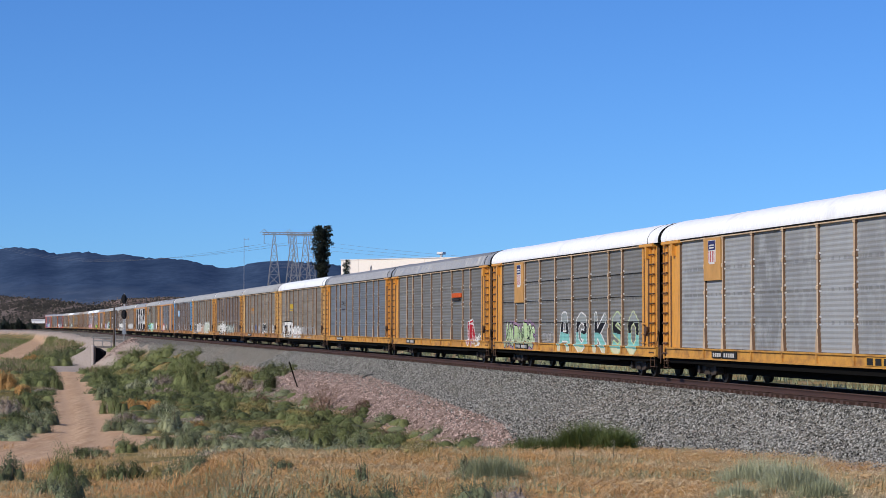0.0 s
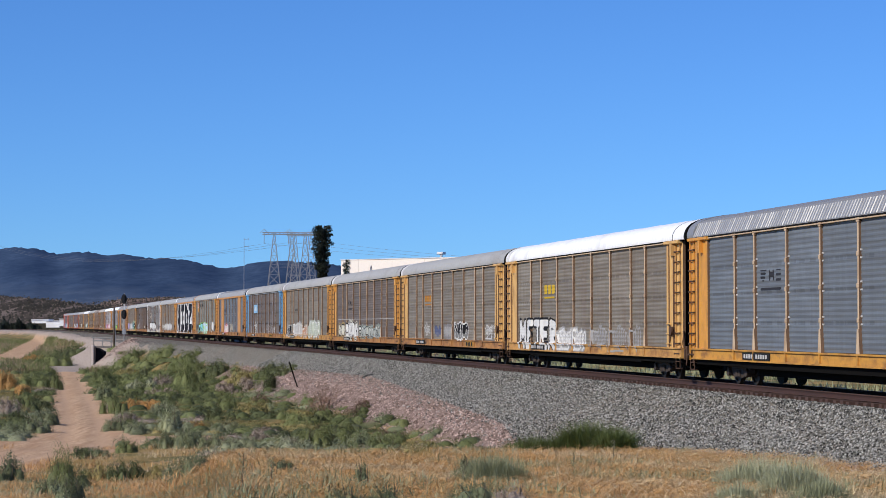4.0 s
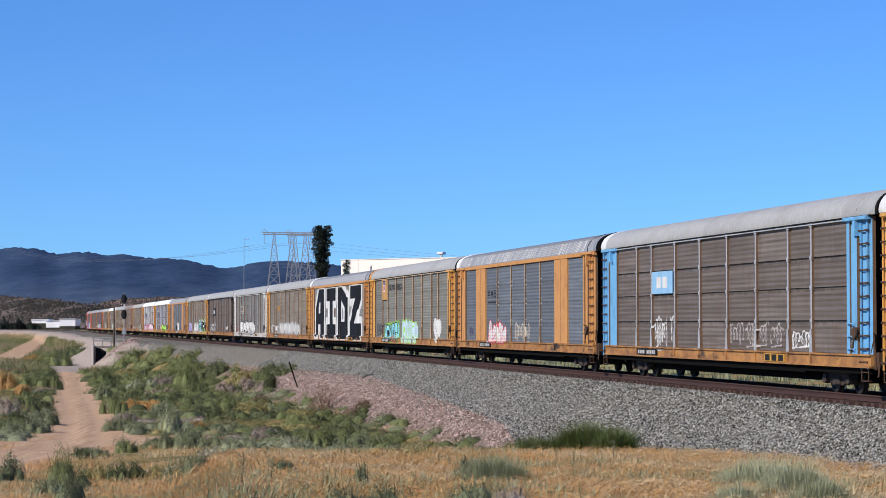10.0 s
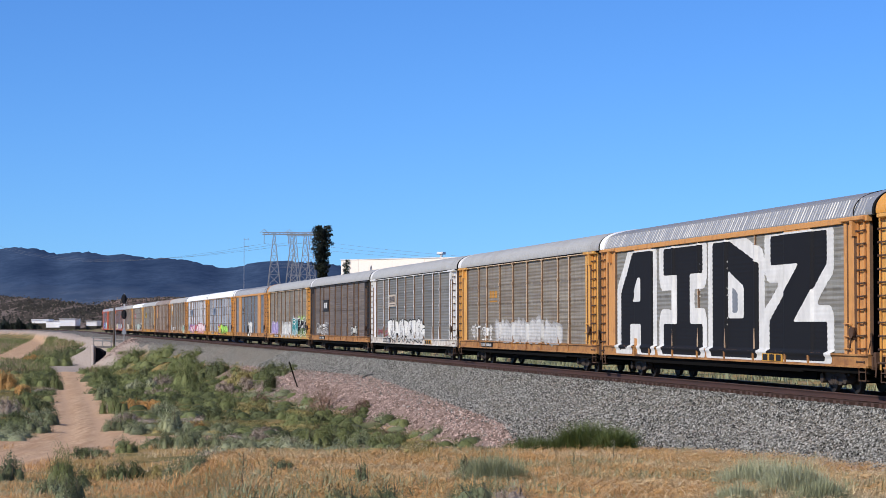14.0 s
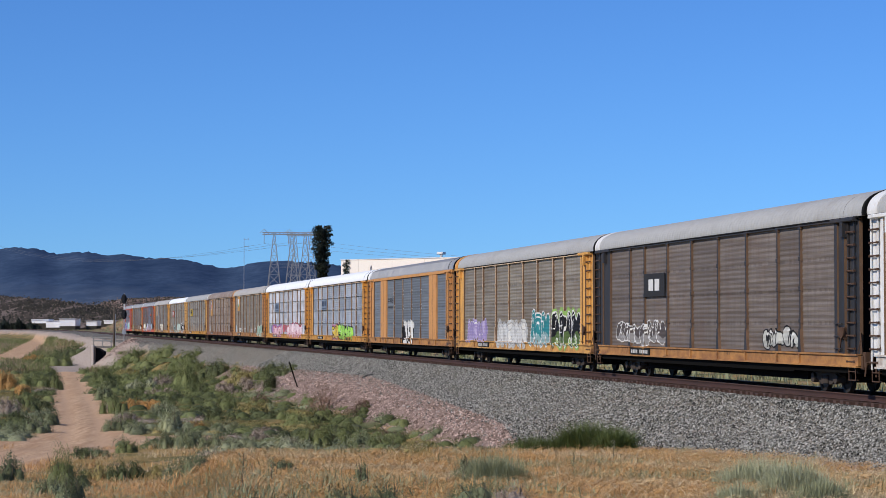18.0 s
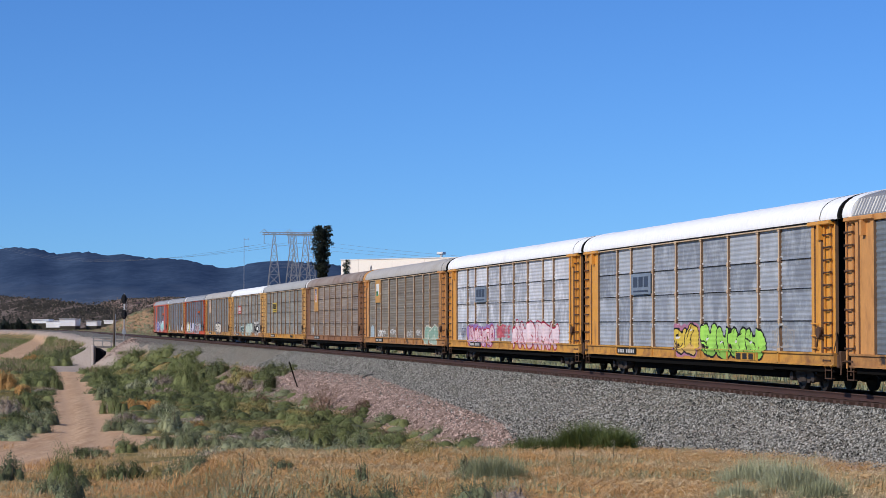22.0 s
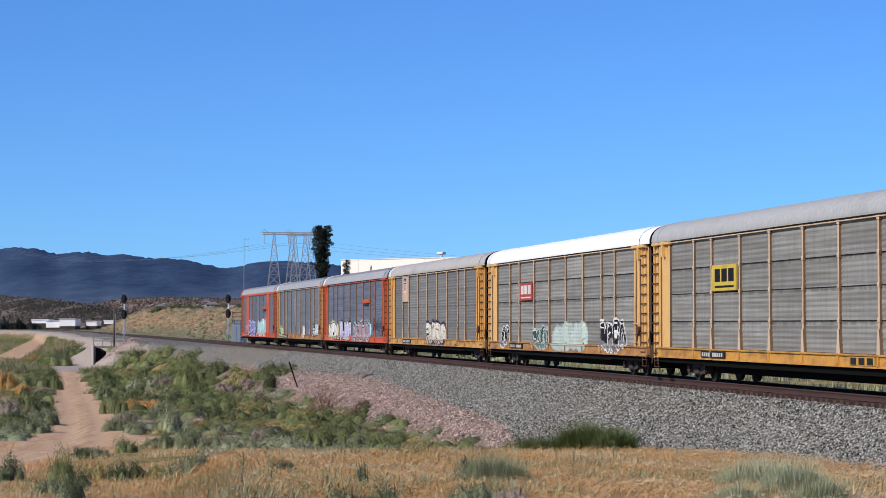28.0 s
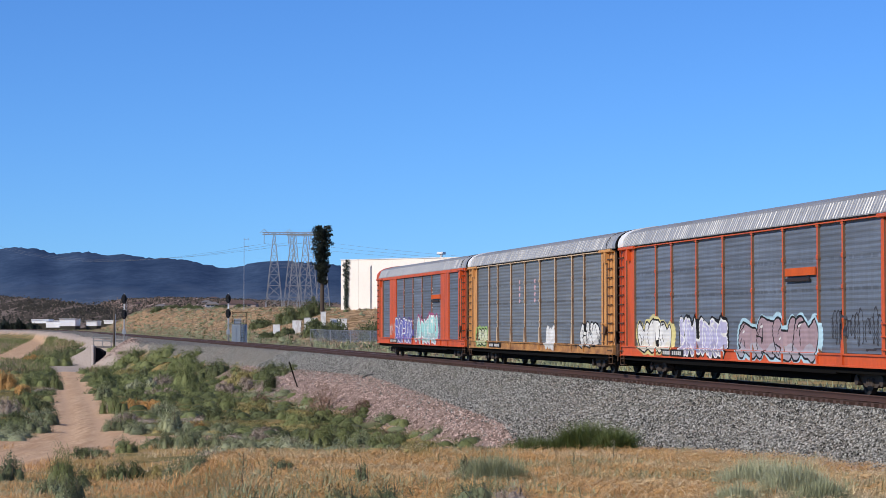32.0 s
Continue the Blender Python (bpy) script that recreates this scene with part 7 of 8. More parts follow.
SHRUBS_FOOT = [
    (-9.3, 86.1, 1.3, 0.83, T), (-10.3, 100.9, 1.5, 0.74, S), (-7.6, 79.8, 1.4, 0.63, S), (-8.3, 98.7, 1.7, 0.56, M), (-8.6, 96.0, 1.0, 0.43, M), (-7.4, 106.6, 2.0, 0.78, G),
    (-5.8, 78.1, 2.0, 0.62, P), (-5.5, 85.6, 1.2, 1.06, G), (-4.7, 87.3, 1.3, 1.08, G), (-4.6, 101.0, 1.3, 0.69, G), (-3.0, 80.6, 1.2, 0.87, T), (-2.2, 79.7, 1.2, 0.81, G),
    (-6.7, 111.1, 1.0, 0.50, D), (-0.9, 55.6, 1.0, 0.22, Y),
]
SHRUBS_GRASS = [
    (-13.7, 66.5, 1.1, 0.98, T), (-9.4, 50.4, 0.8, 0.57, T), (-9.9, 54.8, 1.1, 1.02, G), (-7.9, 45.0, 0.8, 0.71, T), (-14.0, 80.9, 1.0, 0.50, D), (-13.5, 82.0, 1.2, 0.46, T),
    (-12.6, 84.4, 0.9, 0.62, G), (-10.3, 67.4, 0.8, 0.84, D), (-10.2, 69.5, 0.7, 0.63, D), (-11.2, 68.5, 1.0, 0.70, Y), (-9.5, 69.1, 0.8, 0.51, Y), (-6.5, 53.9, 1.1, 0.58, T),
    (-8.7, 67.3, 0.8, 0.61, T),
]
SHRUBS_SAGE = [
    (-3.5, 45.9, 0.5, 0.23, T), (-1.2, 31.1, 0.2, 0.46, T), (-1.2, 27.3, 0.5, 0.28, T), (-0.7, 27.3, 0.5, 0.31, T), (0.4, 40.0, 0.2, 0.45, D), (0.9, 39.0, 1.2, 0.55, S),
    (0.5, 27.3, 0.8, 0.34, T), (0.9, 26.9, 0.5, 0.30, M), (5.0, 33.2, 1.2, 0.53, P), (5.1, 30.5, 0.9, 0.52, P), (4.0, 28.7, 0.5, 0.34, P), (5.2, 28.9, 0.7, 0.36, S),
]
SHRUBS_ON_ROCKS = [(-6.9, 121.0, 1.9, 1.6, W), (-4.5, 112.5, 1.4, 0.8, W), (-2.6, 96.0, 1.1, 0.5, W), (-8.2, 118.0, 1.6, 0.5, Y)]
_k = 0
for table, where in ((SHRUBS_TRACK_WEST, "beside the dirt track"), (SHRUBS_TRACK_EAST, "on the slope beside the dirt track"), (SHRUBS_FLAT, "on the low flat"), (SHRUBS_ROCKS, "near the pinkish rocks"), (SHRUBS_FOOT, "at the embankment foot"), (SHRUBS_GRASS, "among dry grass"), (SHRUBS_SAGE, "amid tangled dry stems"), (SHRUBS_ON_ROCKS, "on the broken pinkish rock")):
    for x, y, w, h, kind in table:
        mat, slim, sort, words = SHRUB_KINDS[kind]
        if kind in (P, S) and y < 60:
            grassy_bush(x, y, w * 1.25, h * 1.05, mat, words + " " + where, 100 + _k, int(900 * w))
            _k += 1
            continue
        fine = max(0.011, 0.00042 * y) * (1.5 if slim < 0.3 else 1.0)
        grown = 1.25 if y > 60 else 1.45
        count = int(min(7000, max(1600, 2.4 * w * h / fine ** 2 * (0.42 / slim) * (0.2 if kind == W else 0.9))))
        shrub(x, y, w * grown, h * grown * 1.1, mat, words + " " + where, 100 + _k, leaves=count, size=fine, slim=slim, sort=sort, tone=0.25 + 0.3 * math.sin(_k * 2.4), name="shrub" if sort == "shrub" else "weed_patch")
        _k += 1


def grass_clump(x, y, w, h, n, label, seed):
    rng = np.random.default_rng(seed)
    ob = tagged(new("grass_clump"), label, "grass")
    ob.location = (x, y, 0)
    a, r = rng.uniform(0, 6.283, n), np.sqrt(rng.random(n)) * w / 2
    px, py = np.cos(a) * r, np.sin(a) * r * 0.5
    fall = h * (1.05 - 0.7 * (2 * r / w) ** 2)
    v, t = blades(rng, px, py, ground_z(x + px, y + py), 9, fall, np.full(n, 0.07), 0.007, 0.75)
    part("tuft", quads_mesh("tuft", v, t, [CLUMP]), ob)


grass_clump(3.1, 69.5, 2.6, 0.62, 420, "green grass clump at the ballast foot", 11)
grass_clump(5.05, 62.0, 1.3, 0.8, 240, "green grass clump beside dry grass", 12)
grass_clump(4.6, 69.0, 2.2, 1.05, 520, "dense green grass clump at the ballast foot", 7)
grass_clump(5.5, 67.0, 1.5, 0.75, 230, "green grass clump at the ballast foot", 8)
grass_clump(3.9, 73.5, 1.2, 0.4, 90, "green grass clump at the ballast foot", 9)


def weed_stalk(x, y, h, seed):
    """A tall dry weed with seed heads."""
    rng = np.random.default_rng(seed)
    ob = tagged(new("weed_stalk"), "tall thin dry weed stalk with seed heads", "weed", "weed stalks in the grass")
    ob.location = (x, y, float(ground_z(x, y)) - 0.03)
    s = Solid()
    s.tube((0, 0, 0), (0.02, 0, h), 0.008, 4, 0.003)
    for k in range(7):
        z = h * (0.3 + 0.1 * k)
        a = rng.uniform(0, 6.283)
        s.tube((0.01, 0, z), (math.cos(a) * 0.09, math.sin(a) * 0.09, z + 0.07), 0.004, 3)
    part("stalk", s.mesh("stalk", STEM), ob)
    v, q = leaf_cloud(rng, np.array([(0.0, 0, h * t) for t in (0.35, 0.5, 0.65, 0.8, 0.95)]), np.full(5, 0.06), 70, 0.022)
    part("seed_heads", quads_mesh("seed_heads", v, q, [SAGE]), ob)


for k, (x, y, h) in enumerate(((-3.05, 32.0, 0.62), (-2.9, 35.5, 0.55), (0.35, 36.5, 0.5), (-6.9, 38.5, 0.45), (4.2, 52.0, 0.6), (2.9, 47, 0.45))):
    weed_stalk(x, y, h, 40 + k)

# ------------------------------------------------------------------ trackside things
GALV = plain("galvanised_steel", (0.42, 0.43, 0.44), 0.45, 0.6)
ALU = plain("white_aluminium_mast", (0.62, 0.62, 0.60), 0.5, 0.2)
HEAD_BLACK = plain("flat_black_signal_paint", (0.008, 0.008, 0.009), 0.9)
LENS = plain("unlit_lens", (0.03, 0.02, 0.02), 0.15)
CONCRETE = paint("weathered_concrete", (0.19, 0.17, 0.15), 0.9, 0, (0.22, 0.19, 0.16), 0.4, 0.8, (1, 1, 0.5), 0.1)
WOOD = paint("grey_wood_pole", (0.10, 0.075, 0.055), 0.85, 0, (0.05, 0.04, 0.03), 0.4, 2, (1, 1, 0.1))


def signal_mast(x, y, z, h, label):
    ob = tagged(new("signal_mast"), label, "railway signal", "signals at the control point")
    ob.location = (x, y, z)
    part("mast", Solid().tube((0, 0, -0.1), (0, 0, h), 0.07, 10).mesh("mast", ALU, smooth=True), ob)
    part("base", Solid().box(-0.3, 0.3, -0.3, 0.3, -0.3, 0.25, 0.04).mesh("base", CONCRETE), ob)
    for zz in (h - 0.65, h - 2.55):
        s = Solid()
        n, rx, rz = 18, 0.34, 0.60
        ring = [(math.cos(2 * math.pi * i / n) * rx, math.sin(2 * math.pi * i / n) * rz) for i in range(n)]
        s.add([(px, -0.22, zz + pz) for px, pz in ring] + [(px, -0.18, zz + pz) for px, pz in ring], [tuple(range(n)), tuple(range(2 * n - 1, n - 1, -1))] + [(i, n + i, n + (i + 1) % n, (i + 1) % n) for i in range(n)])
        head = part("signal_head", s.mesh("signal_head", HEAD_BLACK), ob, "black oval signal head")
        part("housing", Solid().box(-0.18, 0.18, -0.18, 0.14, zz - 0.5, zz + 0.5, 0.04).mesh("housing", HEAD_BLACK), head)
        for k in (-1, 0, 1):
            hood = Solid()
            hood.tube((0, -0.23, zz + k * 0.33), (0, -0.50, zz + k * 0.33), 0.13, 10, 0.12)
            part("hood", hood.mesh("hood", HEAD_BLACK), head)
            part("lens", Solid().tube((0, -0.5, zz + k * 0.33), (0, -0.505, zz + k * 0.33), 0.10, 10).mesh("lens", LENS), head)
    part("ladder", (lambda s: [s.tube((dx, 0.35, 0), (dx, 0.35, h - 0.6), 0.02, 4) for dx in (-0.18, 0.18)] and [s.tube((-0.18, 0.35, 0.4 + 0.33 * k), (0.18, 0.35, 0.4 + 0.33 * k), 0.012, 4) for k in range(int((h - 1.2) / 0.33))] and s)(Solid()).mesh("ladder", GALV), ob)
    part("junction_box", Solid().box(-0.2, 0.2, -0.28, -0.06, 1.3, 1.9, 0.02).mesh("junction_box", GALV), ob)
    return ob


signal_mast(-39.3, 259.0, float(ground_z(-39.3, 259.0)) + 0.15, 6.3, "two-headed black railway signal on a white mast")
signal_mast(-27.6, 270.0, -0.6, 6.55, "two-headed black railway signal beside a grey cabinet")


def pole(x, y, z, h):
    ob = tagged(new("utility_pole"), "short weathered wooden pole beside the signal", "pole")
    ob.location = (x, y, z)
    part("shaft", Solid().tube((0, 0, -0.2), (0, 0, h), 0.13, 9, 0.11).mesh("shaft", WOOD, smooth=True), ob)
    part("conduit", Solid().tube((0.15, -0.08, 0), (0.15, -0.08, h * 0.8), 0.03, 6).mesh("conduit", GALV), ob)


pole(-41.0, 262.0, float(ground_z(-41.0, 262.0)), 5.4)


def cabinet():
    ob = tagged(new("signal_cabinet"), "tall grey steel signal cabinet with open platform", "cabinet")
    ob.location = (-26.4, 272.5, -0.75)
    part("body", Solid().box(-0.95, 0.95, -0.7, 0.7, 0.15, 2.75, 0.03).mesh("body", paint("grey_cabinet", (0.30, 0.34, 0.38), 0.5, 0.2, (0.2, 0.2, 0.2), 0.2)), ob)
    for x in (-0.62, 0.0, 0.62):
        part("door_panel", Solid().box(x - 0.27, x + 0.27, -0.74, -0.70, 0.3, 2.6, 0.01).mesh("door_panel", plain("cabinet_door", (0.26, 0.30, 0.34), 0.5, 0.2)), ob)
    part("plinth", Solid().box(-1.1, 1.1, -0.85, 0.85, -0.3, 0.15).mesh("plinth", CONCRETE), ob)
    for x in (-0.9, 0.9):
        for y in (-0.6, 0.6):
            part("platform_post", Solid().tube((x, y, 2.75), (x, y, 4.3), 0.035, 6).mesh("platform_post", DARK), ob)
    for z in (3.3, 3.8, 4.3):
        part("platform_rail", Solid().tube((-0.9, -0.6, z), (0.9, -0.6, z), 0.03, 6).tube((-0.9, -0.6, z), (-0.9, 0.6, z), 0.03, 6).tube((0.9, -0.6, z), (0.9, 0.6, z), 0.03, 6).mesh("platform_rail", DARK), ob)
    ladder = Solid()
    for dx in (-0.2, 0.2):
        ladder.tube((0.45 + dx, -0.8, 0.15), (0.45 + dx, -0.8, 3.3), 0.03, 5)
    for k in range(9):
        ladder.tube((0.25, -0.8, 0.4 + 0.32 * k), (0.65, -0.8, 0.4 + 0.32 * k), 0.02, 4)
    part("ladder", ladder.mesh("ladder", DARK), ob, "dark steel ladder")
    part("platform_floor", Solid().box(-0.95, 0.95, -0.7, 0.7, 2.76, 2.82).mesh("platform_floor", DARK), ob)
    part("roof_hatch", Solid().box(-0.7, 0.2, -0.4, 0.4, 2.82, 3.5, 0.04).mesh("roof_hatch", GALV), ob)


cabinet()


def headwall():
    ob = tagged(new("culvert_headwall"), "concrete culvert wall with a steel railing and dark opening", "culvert")
    ob.location = (-41.3, 253.6, -2.75)
    part("side_wall", Solid().box(-0.98, -0.74, -0.9, 0.3, -0.4, 2.2, 0.02).mesh("side_wall", HOUSE_WALLS[0]), ob)
    part("wing_wall", Solid().box(-0.70, -0.60, -0.4, 0.5, -0.4, 2.0, 0.02).mesh("wing_wall", CONCRETE), ob)
    part("lintel", Solid().box(-0.74, 1.25, 0.1, 0.5, 1.9, 2.15, 0.02).mesh("lintel", CONCRETE), ob)
    # solid near-black prism stands for the shade inside the opening
    mouth = Solid()
    mouth.add([(x, y, z) for y in (0.0, 2.2) for x, z in ((-0.6, -0.3), (0.3, -0.3), (0.3, 1.45), (-0.6, 1.95))], [(0, 1, 2, 3), (7, 6, 5, 4), (0, 4, 5, 1), (1, 5, 6, 2), (2, 6, 7, 3), (3, 7, 4, 0)])
    part("opening", mouth.mesh("opening", INSIDE), ob, "dark culvert opening")
    for x in (-0.9, 0.2, 1.25):
        part("railing_post", Solid().tube((x, 0, 2.0), (x, 0, 3.2), 0.05, 6).mesh("railing_post", TOWER_GREY), ob)
    for z in (2.78, 3.14):
        part("railing_bar", Solid().box(-1.0, 1.35, -0.05, 0.05, z - 0.09, z + 0.09, 0.02).mesh("railing_bar", TOWER_GREY), ob)


TOWER_GREY = plain("weathered_grey_rail", (0.26, 0.25, 0.23), 0.8)
headwall()


def stake(a, b, label, mat, r=0.035):
    ob = tagged(new("stake"), label, "stake")
    ob.location = a
    part("rod", Solid().tube((0, 0, -0.15), tuple(Vector(b) - Vector(a)), r, 6).mesh("rod", mat), ob)


stake((-9.9, 144.0, -2.35), (-10.55, 144.0, -0.55), "leaning dark steel stake in the rocks", DARK, 0.05)


def driftwood():
    ob = tagged(new("dead_branch"), "dead black branch lying on the rocks", "branch")
    ob.location = (-4.6, 126.5, float(ground_z(-4.2, 126.5)) + 0.05)
    part("limb", Solid().tube((0, 0, 0.12), (0.9, 0.1, 0.22), 0.05, 6, 0.03).tube((0.9, 0.1, 0.22), (1.7, 0, 0.08), 0.03, 6, 0.015).tube((0.5, 0.05, 0.18), (0.8, -0.2, 0.4), 0.025, 5, 0.01).tube((0, 0, 0.12), (-0.3, 0, -0.05), 0.05, 6, 0.03).mesh("limb", BLACK), ob)


driftwood()

# ------------------------------------------------------------------ beyond the bank
CREAM_WALL = paint("cream_stucco", (0.84, 0.77, 0.68), 0.85, 0, (0.7, 0.62, 0.54), 0.15, 0.15, (1, 1, 0.4), 0.04)


def warehouse():
    ob = tagged(new("warehouse"), "large plain cream warehouse with a flat roof", "building")
    ob.matrix_world = pose(-20.9, 430, 4.6, 0, 0, -35)
    x0, x1, h = 0.0, 37.0, 10.55
    part("wall", Solid().box(x0, x1, 0, 0.3, -4, h).box(x0, x0 + 0.3, 0.3, 40, -4, h).box(x1 - 0.3, x1, 0.3, 40, -4, h).box(x0 + 0.3, x1 - 0.3, 39.7, 40, -4, h).mesh("wall", CREAM_WALL), ob)
    part("roof", Solid().box(x0 + 0.3, x1 - 0.3, 0.3, 39.7, h - 0.9, h - 0.6).mesh("roof", ROOF_SLATE), ob)
    part("parapet_cap", Solid().box(x0 - 0.12, x1 + 0.12, -0.12, 0.42, h, h + 0.14).mesh("parapet_cap", WHITE), ob)
    for x in (4.5, 13.0, 21.0, 29.0):
        part("wall_joint", Solid().box(x - 0.03, x + 0.03, -0.012, 0.0, 0.2, h - 0.1).mesh("wall_joint", plain("joint_shadow", (0.62, 0.54, 0.46), 0.9)), ob)
    part("downpipe", Solid().tube((7.75, -0.25, 0.2), (7.75, -0.25, 9.0), 0.10, 8).tube((7.75, -0.25, 9.0), (7.75, 0.05, 9.3), 0.10, 8).mesh("downpipe", GALV), ob)
    part("roof_vent", Solid().tube((23, 3, h - 0.6), (23, 3, h + 0.9), 0.25, 8).box(22.3, 23.7, 2.4, 3.6, h + 0.8, h + 1.3, 0.15).mesh("roof_vent", WHITE), ob)
    return ob


warehouse()


def cell_tree():
    """A telephone mast dressed as a pine: bare straight trunk, stiff clumped branches."""
    ob = tagged(new("pine_mast"), "tall narrow dark pine-like mast tree with stiff clumps", "tree")
    ob.location = (-23.3, 405.0, 4.5)
    part("trunk", Solid().tube((0, 0, -0.3), (0, 0, 16.0), 0.42, 10, 0.25).mesh("trunk", plain("brown_trunk", (0.07, 0.05, 0.035), 0.9)), ob)
    rng = np.random.default_rng(77)
    limbs = Solid()
    V, Q, n0 = [], [], 0
    for k in range(110):
        z = 5.4 + 10.9 * (k / 109) + rng.normal(0, 0.1)
        r = (0.8 + 0.95 * min(1, (z - 5.2) / 7.0)) * rng.uniform(0.45, 1.2)
        if z > 16.2:
            r *= 0.8
        a = k * 2.4 + rng.normal(0, 0.3)
        tip = Vector((math.cos(a) * r, math.sin(a) * r, z + rng.uniform(-0.2, 0.35)))
        limbs.tube((0, 0, z), tip, 0.05, 4, 0.02)
        c = np.array([tuple(tip * f + Vector((0, 0, z * (1 - f)))) for f in (0.45, 0.75, 1.0)])
        v, q = leaf_cloud(rng, c, np.array([0.42, 0.50, 0.46]), 110, 0.19)
        V.append(v), Q.append(q + n0)
        n0 += len(v)
    part("limb", limbs.mesh("limb", STEM), ob)
    part("crown", quads_mesh("crown", np.concatenate(V), np.concatenate(Q), [PINE]), ob)


cell_tree()


def wall_shadow_strip():
    """Ragged dark leaves added up the warehouse wall, standing for the mast tree's shadow."""
    rng = np.random.default_rng(91)
    ob = tagged(new("wall_shadow_strip"), "ragged dark leaves standing for a tree shadow on the cream warehouse wall", "creeper")
    ob.matrix_world = pose(-20.9, 430, 4.6, 0, 0, -35) @ pose(1.5, -0.1, 0)
    c = np.array([(0.35 * math.sin(k * 1.3) * (0.4 + k / 40), -0.1, 0.8 + k * 0.235) for k in range(42)])
    v, q = leaf_cloud(rng, c, np.where(np.arange(42) % 7 == 6, 0.2, 0.55), 2600, 0.16)
    v[:, 1] = -0.12 + v[:, 1] * 0.22
    part("foliage", quads_mesh("foliage", v, q, [PINE]), ob)
    part("stem", Solid().tube((0, 0.05, -0.2), (0.1, 0.05, 9.8), 0.07, 5, 0.03).mesh("stem", STEM), ob)


wall_shadow_strip()


TOWER_STEEL = plain("weathered_tower_steel", (0.30, 0.30, 0.30), 0.6, 0.2)


def lattice_tower(x, y, z, h, w, arm, label):
    """A wide steel portal: two tapering lattice masts under one crossarm."""
    ob = tagged(new("transmission_tower"), label, "pylon", "power line towers")
    ob.location = (x, y, z)
    steel = TOWER_STEEL
    for side in (-0.42, 0.08, 0.45):
        s = Solid()
        cx = side * w * 0.78
        levels = [(t, (1 - t) * w * 0.17 + 0.22) for t in (0, 0.16, 0.31, 0.45, 0.58, 0.70, 0.81, 0.91, 1.0)]
        corners = [[(cx + sx * r, sy * r, h * t) for sx, sy in ((-1, -1), (1, -1), (1, 1), (-1, 1))] for t, r in levels]
        for a, b in zip(corners, corners[1:]):
            for i in range(4):
                s.tube(a[i], b[i], 0.075, 4)
                s.tube(a[i], b[(i + 1) % 4], 0.04, 4)
                s.tube(a[(i + 1) % 4], b[i], 0.04, 4)
                s.tube(b[i], b[(i + 1) % 4], 0.04, 4)
        part("lattice_mast", s.mesh("lattice_mast", steel), ob)
    s = Solid()
    for dz in (0, -1.1):
        for dy in (-0.4, 0.4):
            s.tube((-arm / 2, dy, h + dz * 0.6), (arm / 2, dy, h + dz * 0.6), 0.12, 4)
    for k in range(14):
        xa, xb = -arm / 2 + arm * k / 14, -arm / 2 + arm * (k + 1) / 14
        s.tube((xa, -0.4, h), (xb, -0.4, h - 0.66), 0.05, 4)
        s.tube((xa, -0.4, h - 0.66), (xb, -0.4, h), 0.05, 4)
    part("crossarm", s.mesh("crossarm", steel), ob)
    part("girder", Solid().tube((-w * 0.33, 0, h * 0.55), (w * 0.35, 0, h * 0.55), 0.06, 4).tube((-w * 0.33, 0, h * 0.59), (w * 0.35, 0, h * 0.59), 0.06, 4).mesh("girder", steel), ob)
    for xx in (-arm * 0.47, 0, arm * 0.47):
        part("insulator", Solid().tube((xx, 0, h - 0.6), (xx, 0, h - 3.6), 0.11, 6).mesh("insulator", GALV), ob)
        part("arm_peak", Solid().tube((xx - 1.3, 0, h), (xx, 0, h + 1.1), 0.07, 4).tube((xx, 0, h + 1.1), (xx + 1.3, 0, h), 0.07, 4).mesh("arm_peak", GALV), ob)


lattice_tower(-50.6, 690, 7.0, 25.2, 15.0, 17.5, "grey steel lattice power line tower with a wide crossarm")
lattice_tower(-50.0, 780, 7.6, 28.0, 15.0, 16.0, "grey steel lattice power line tower behind another")


def antenna():
    ob = tagged(new("antenna_mast"), "very thin antenna mast with short side arms", "mast")
    ob.location = (-47.4, 500, 5.4)
    part("shaft", Solid().tube((0, 0, 0), (0, 0, 17.2), 0.09, 6, 0.05).mesh("shaft", GALV), ob)
    for z in (15.2, 16.9):
        part("arm", Solid().tube((0, 0, z), (1.1, 0, z), 0.04, 5).tube((1.1, 0, z - 0.3), (1.1, 0, z + 0.3), 0.04, 5).mesh("arm", GALV), ob)


antenna()


def wires():
    wire = plain("thin_cable", (0.16, 0.17, 0.18), 0.6)
    for k, (x, y, z) in enumerate([(-58.8, 690, 28.6), (-50.6, 690, 28.6), (-42.4, 690, 28.6)]):
        ob = tagged(new("power_cable"), "thin sagging power cable between towers", "cable", "power line cables")
        s = Solid()
        for end, sag in (((-330, 1500, 62), 10.0), ((210, 640, 30), 9.0)):
            prev = None
            for i in range(13):
                t = i / 12
                p = (x + (end[0] - x) * t, y + (end[1] - y) * t, z + (end[2] - z) * t - sag * 4 * t * (1 - t) + k * 0.4)
                if prev:
                    s.tube(prev, p, 0.035, 3)
                prev = p
        part("strand", s.mesh("strand", wire), ob)


wires()

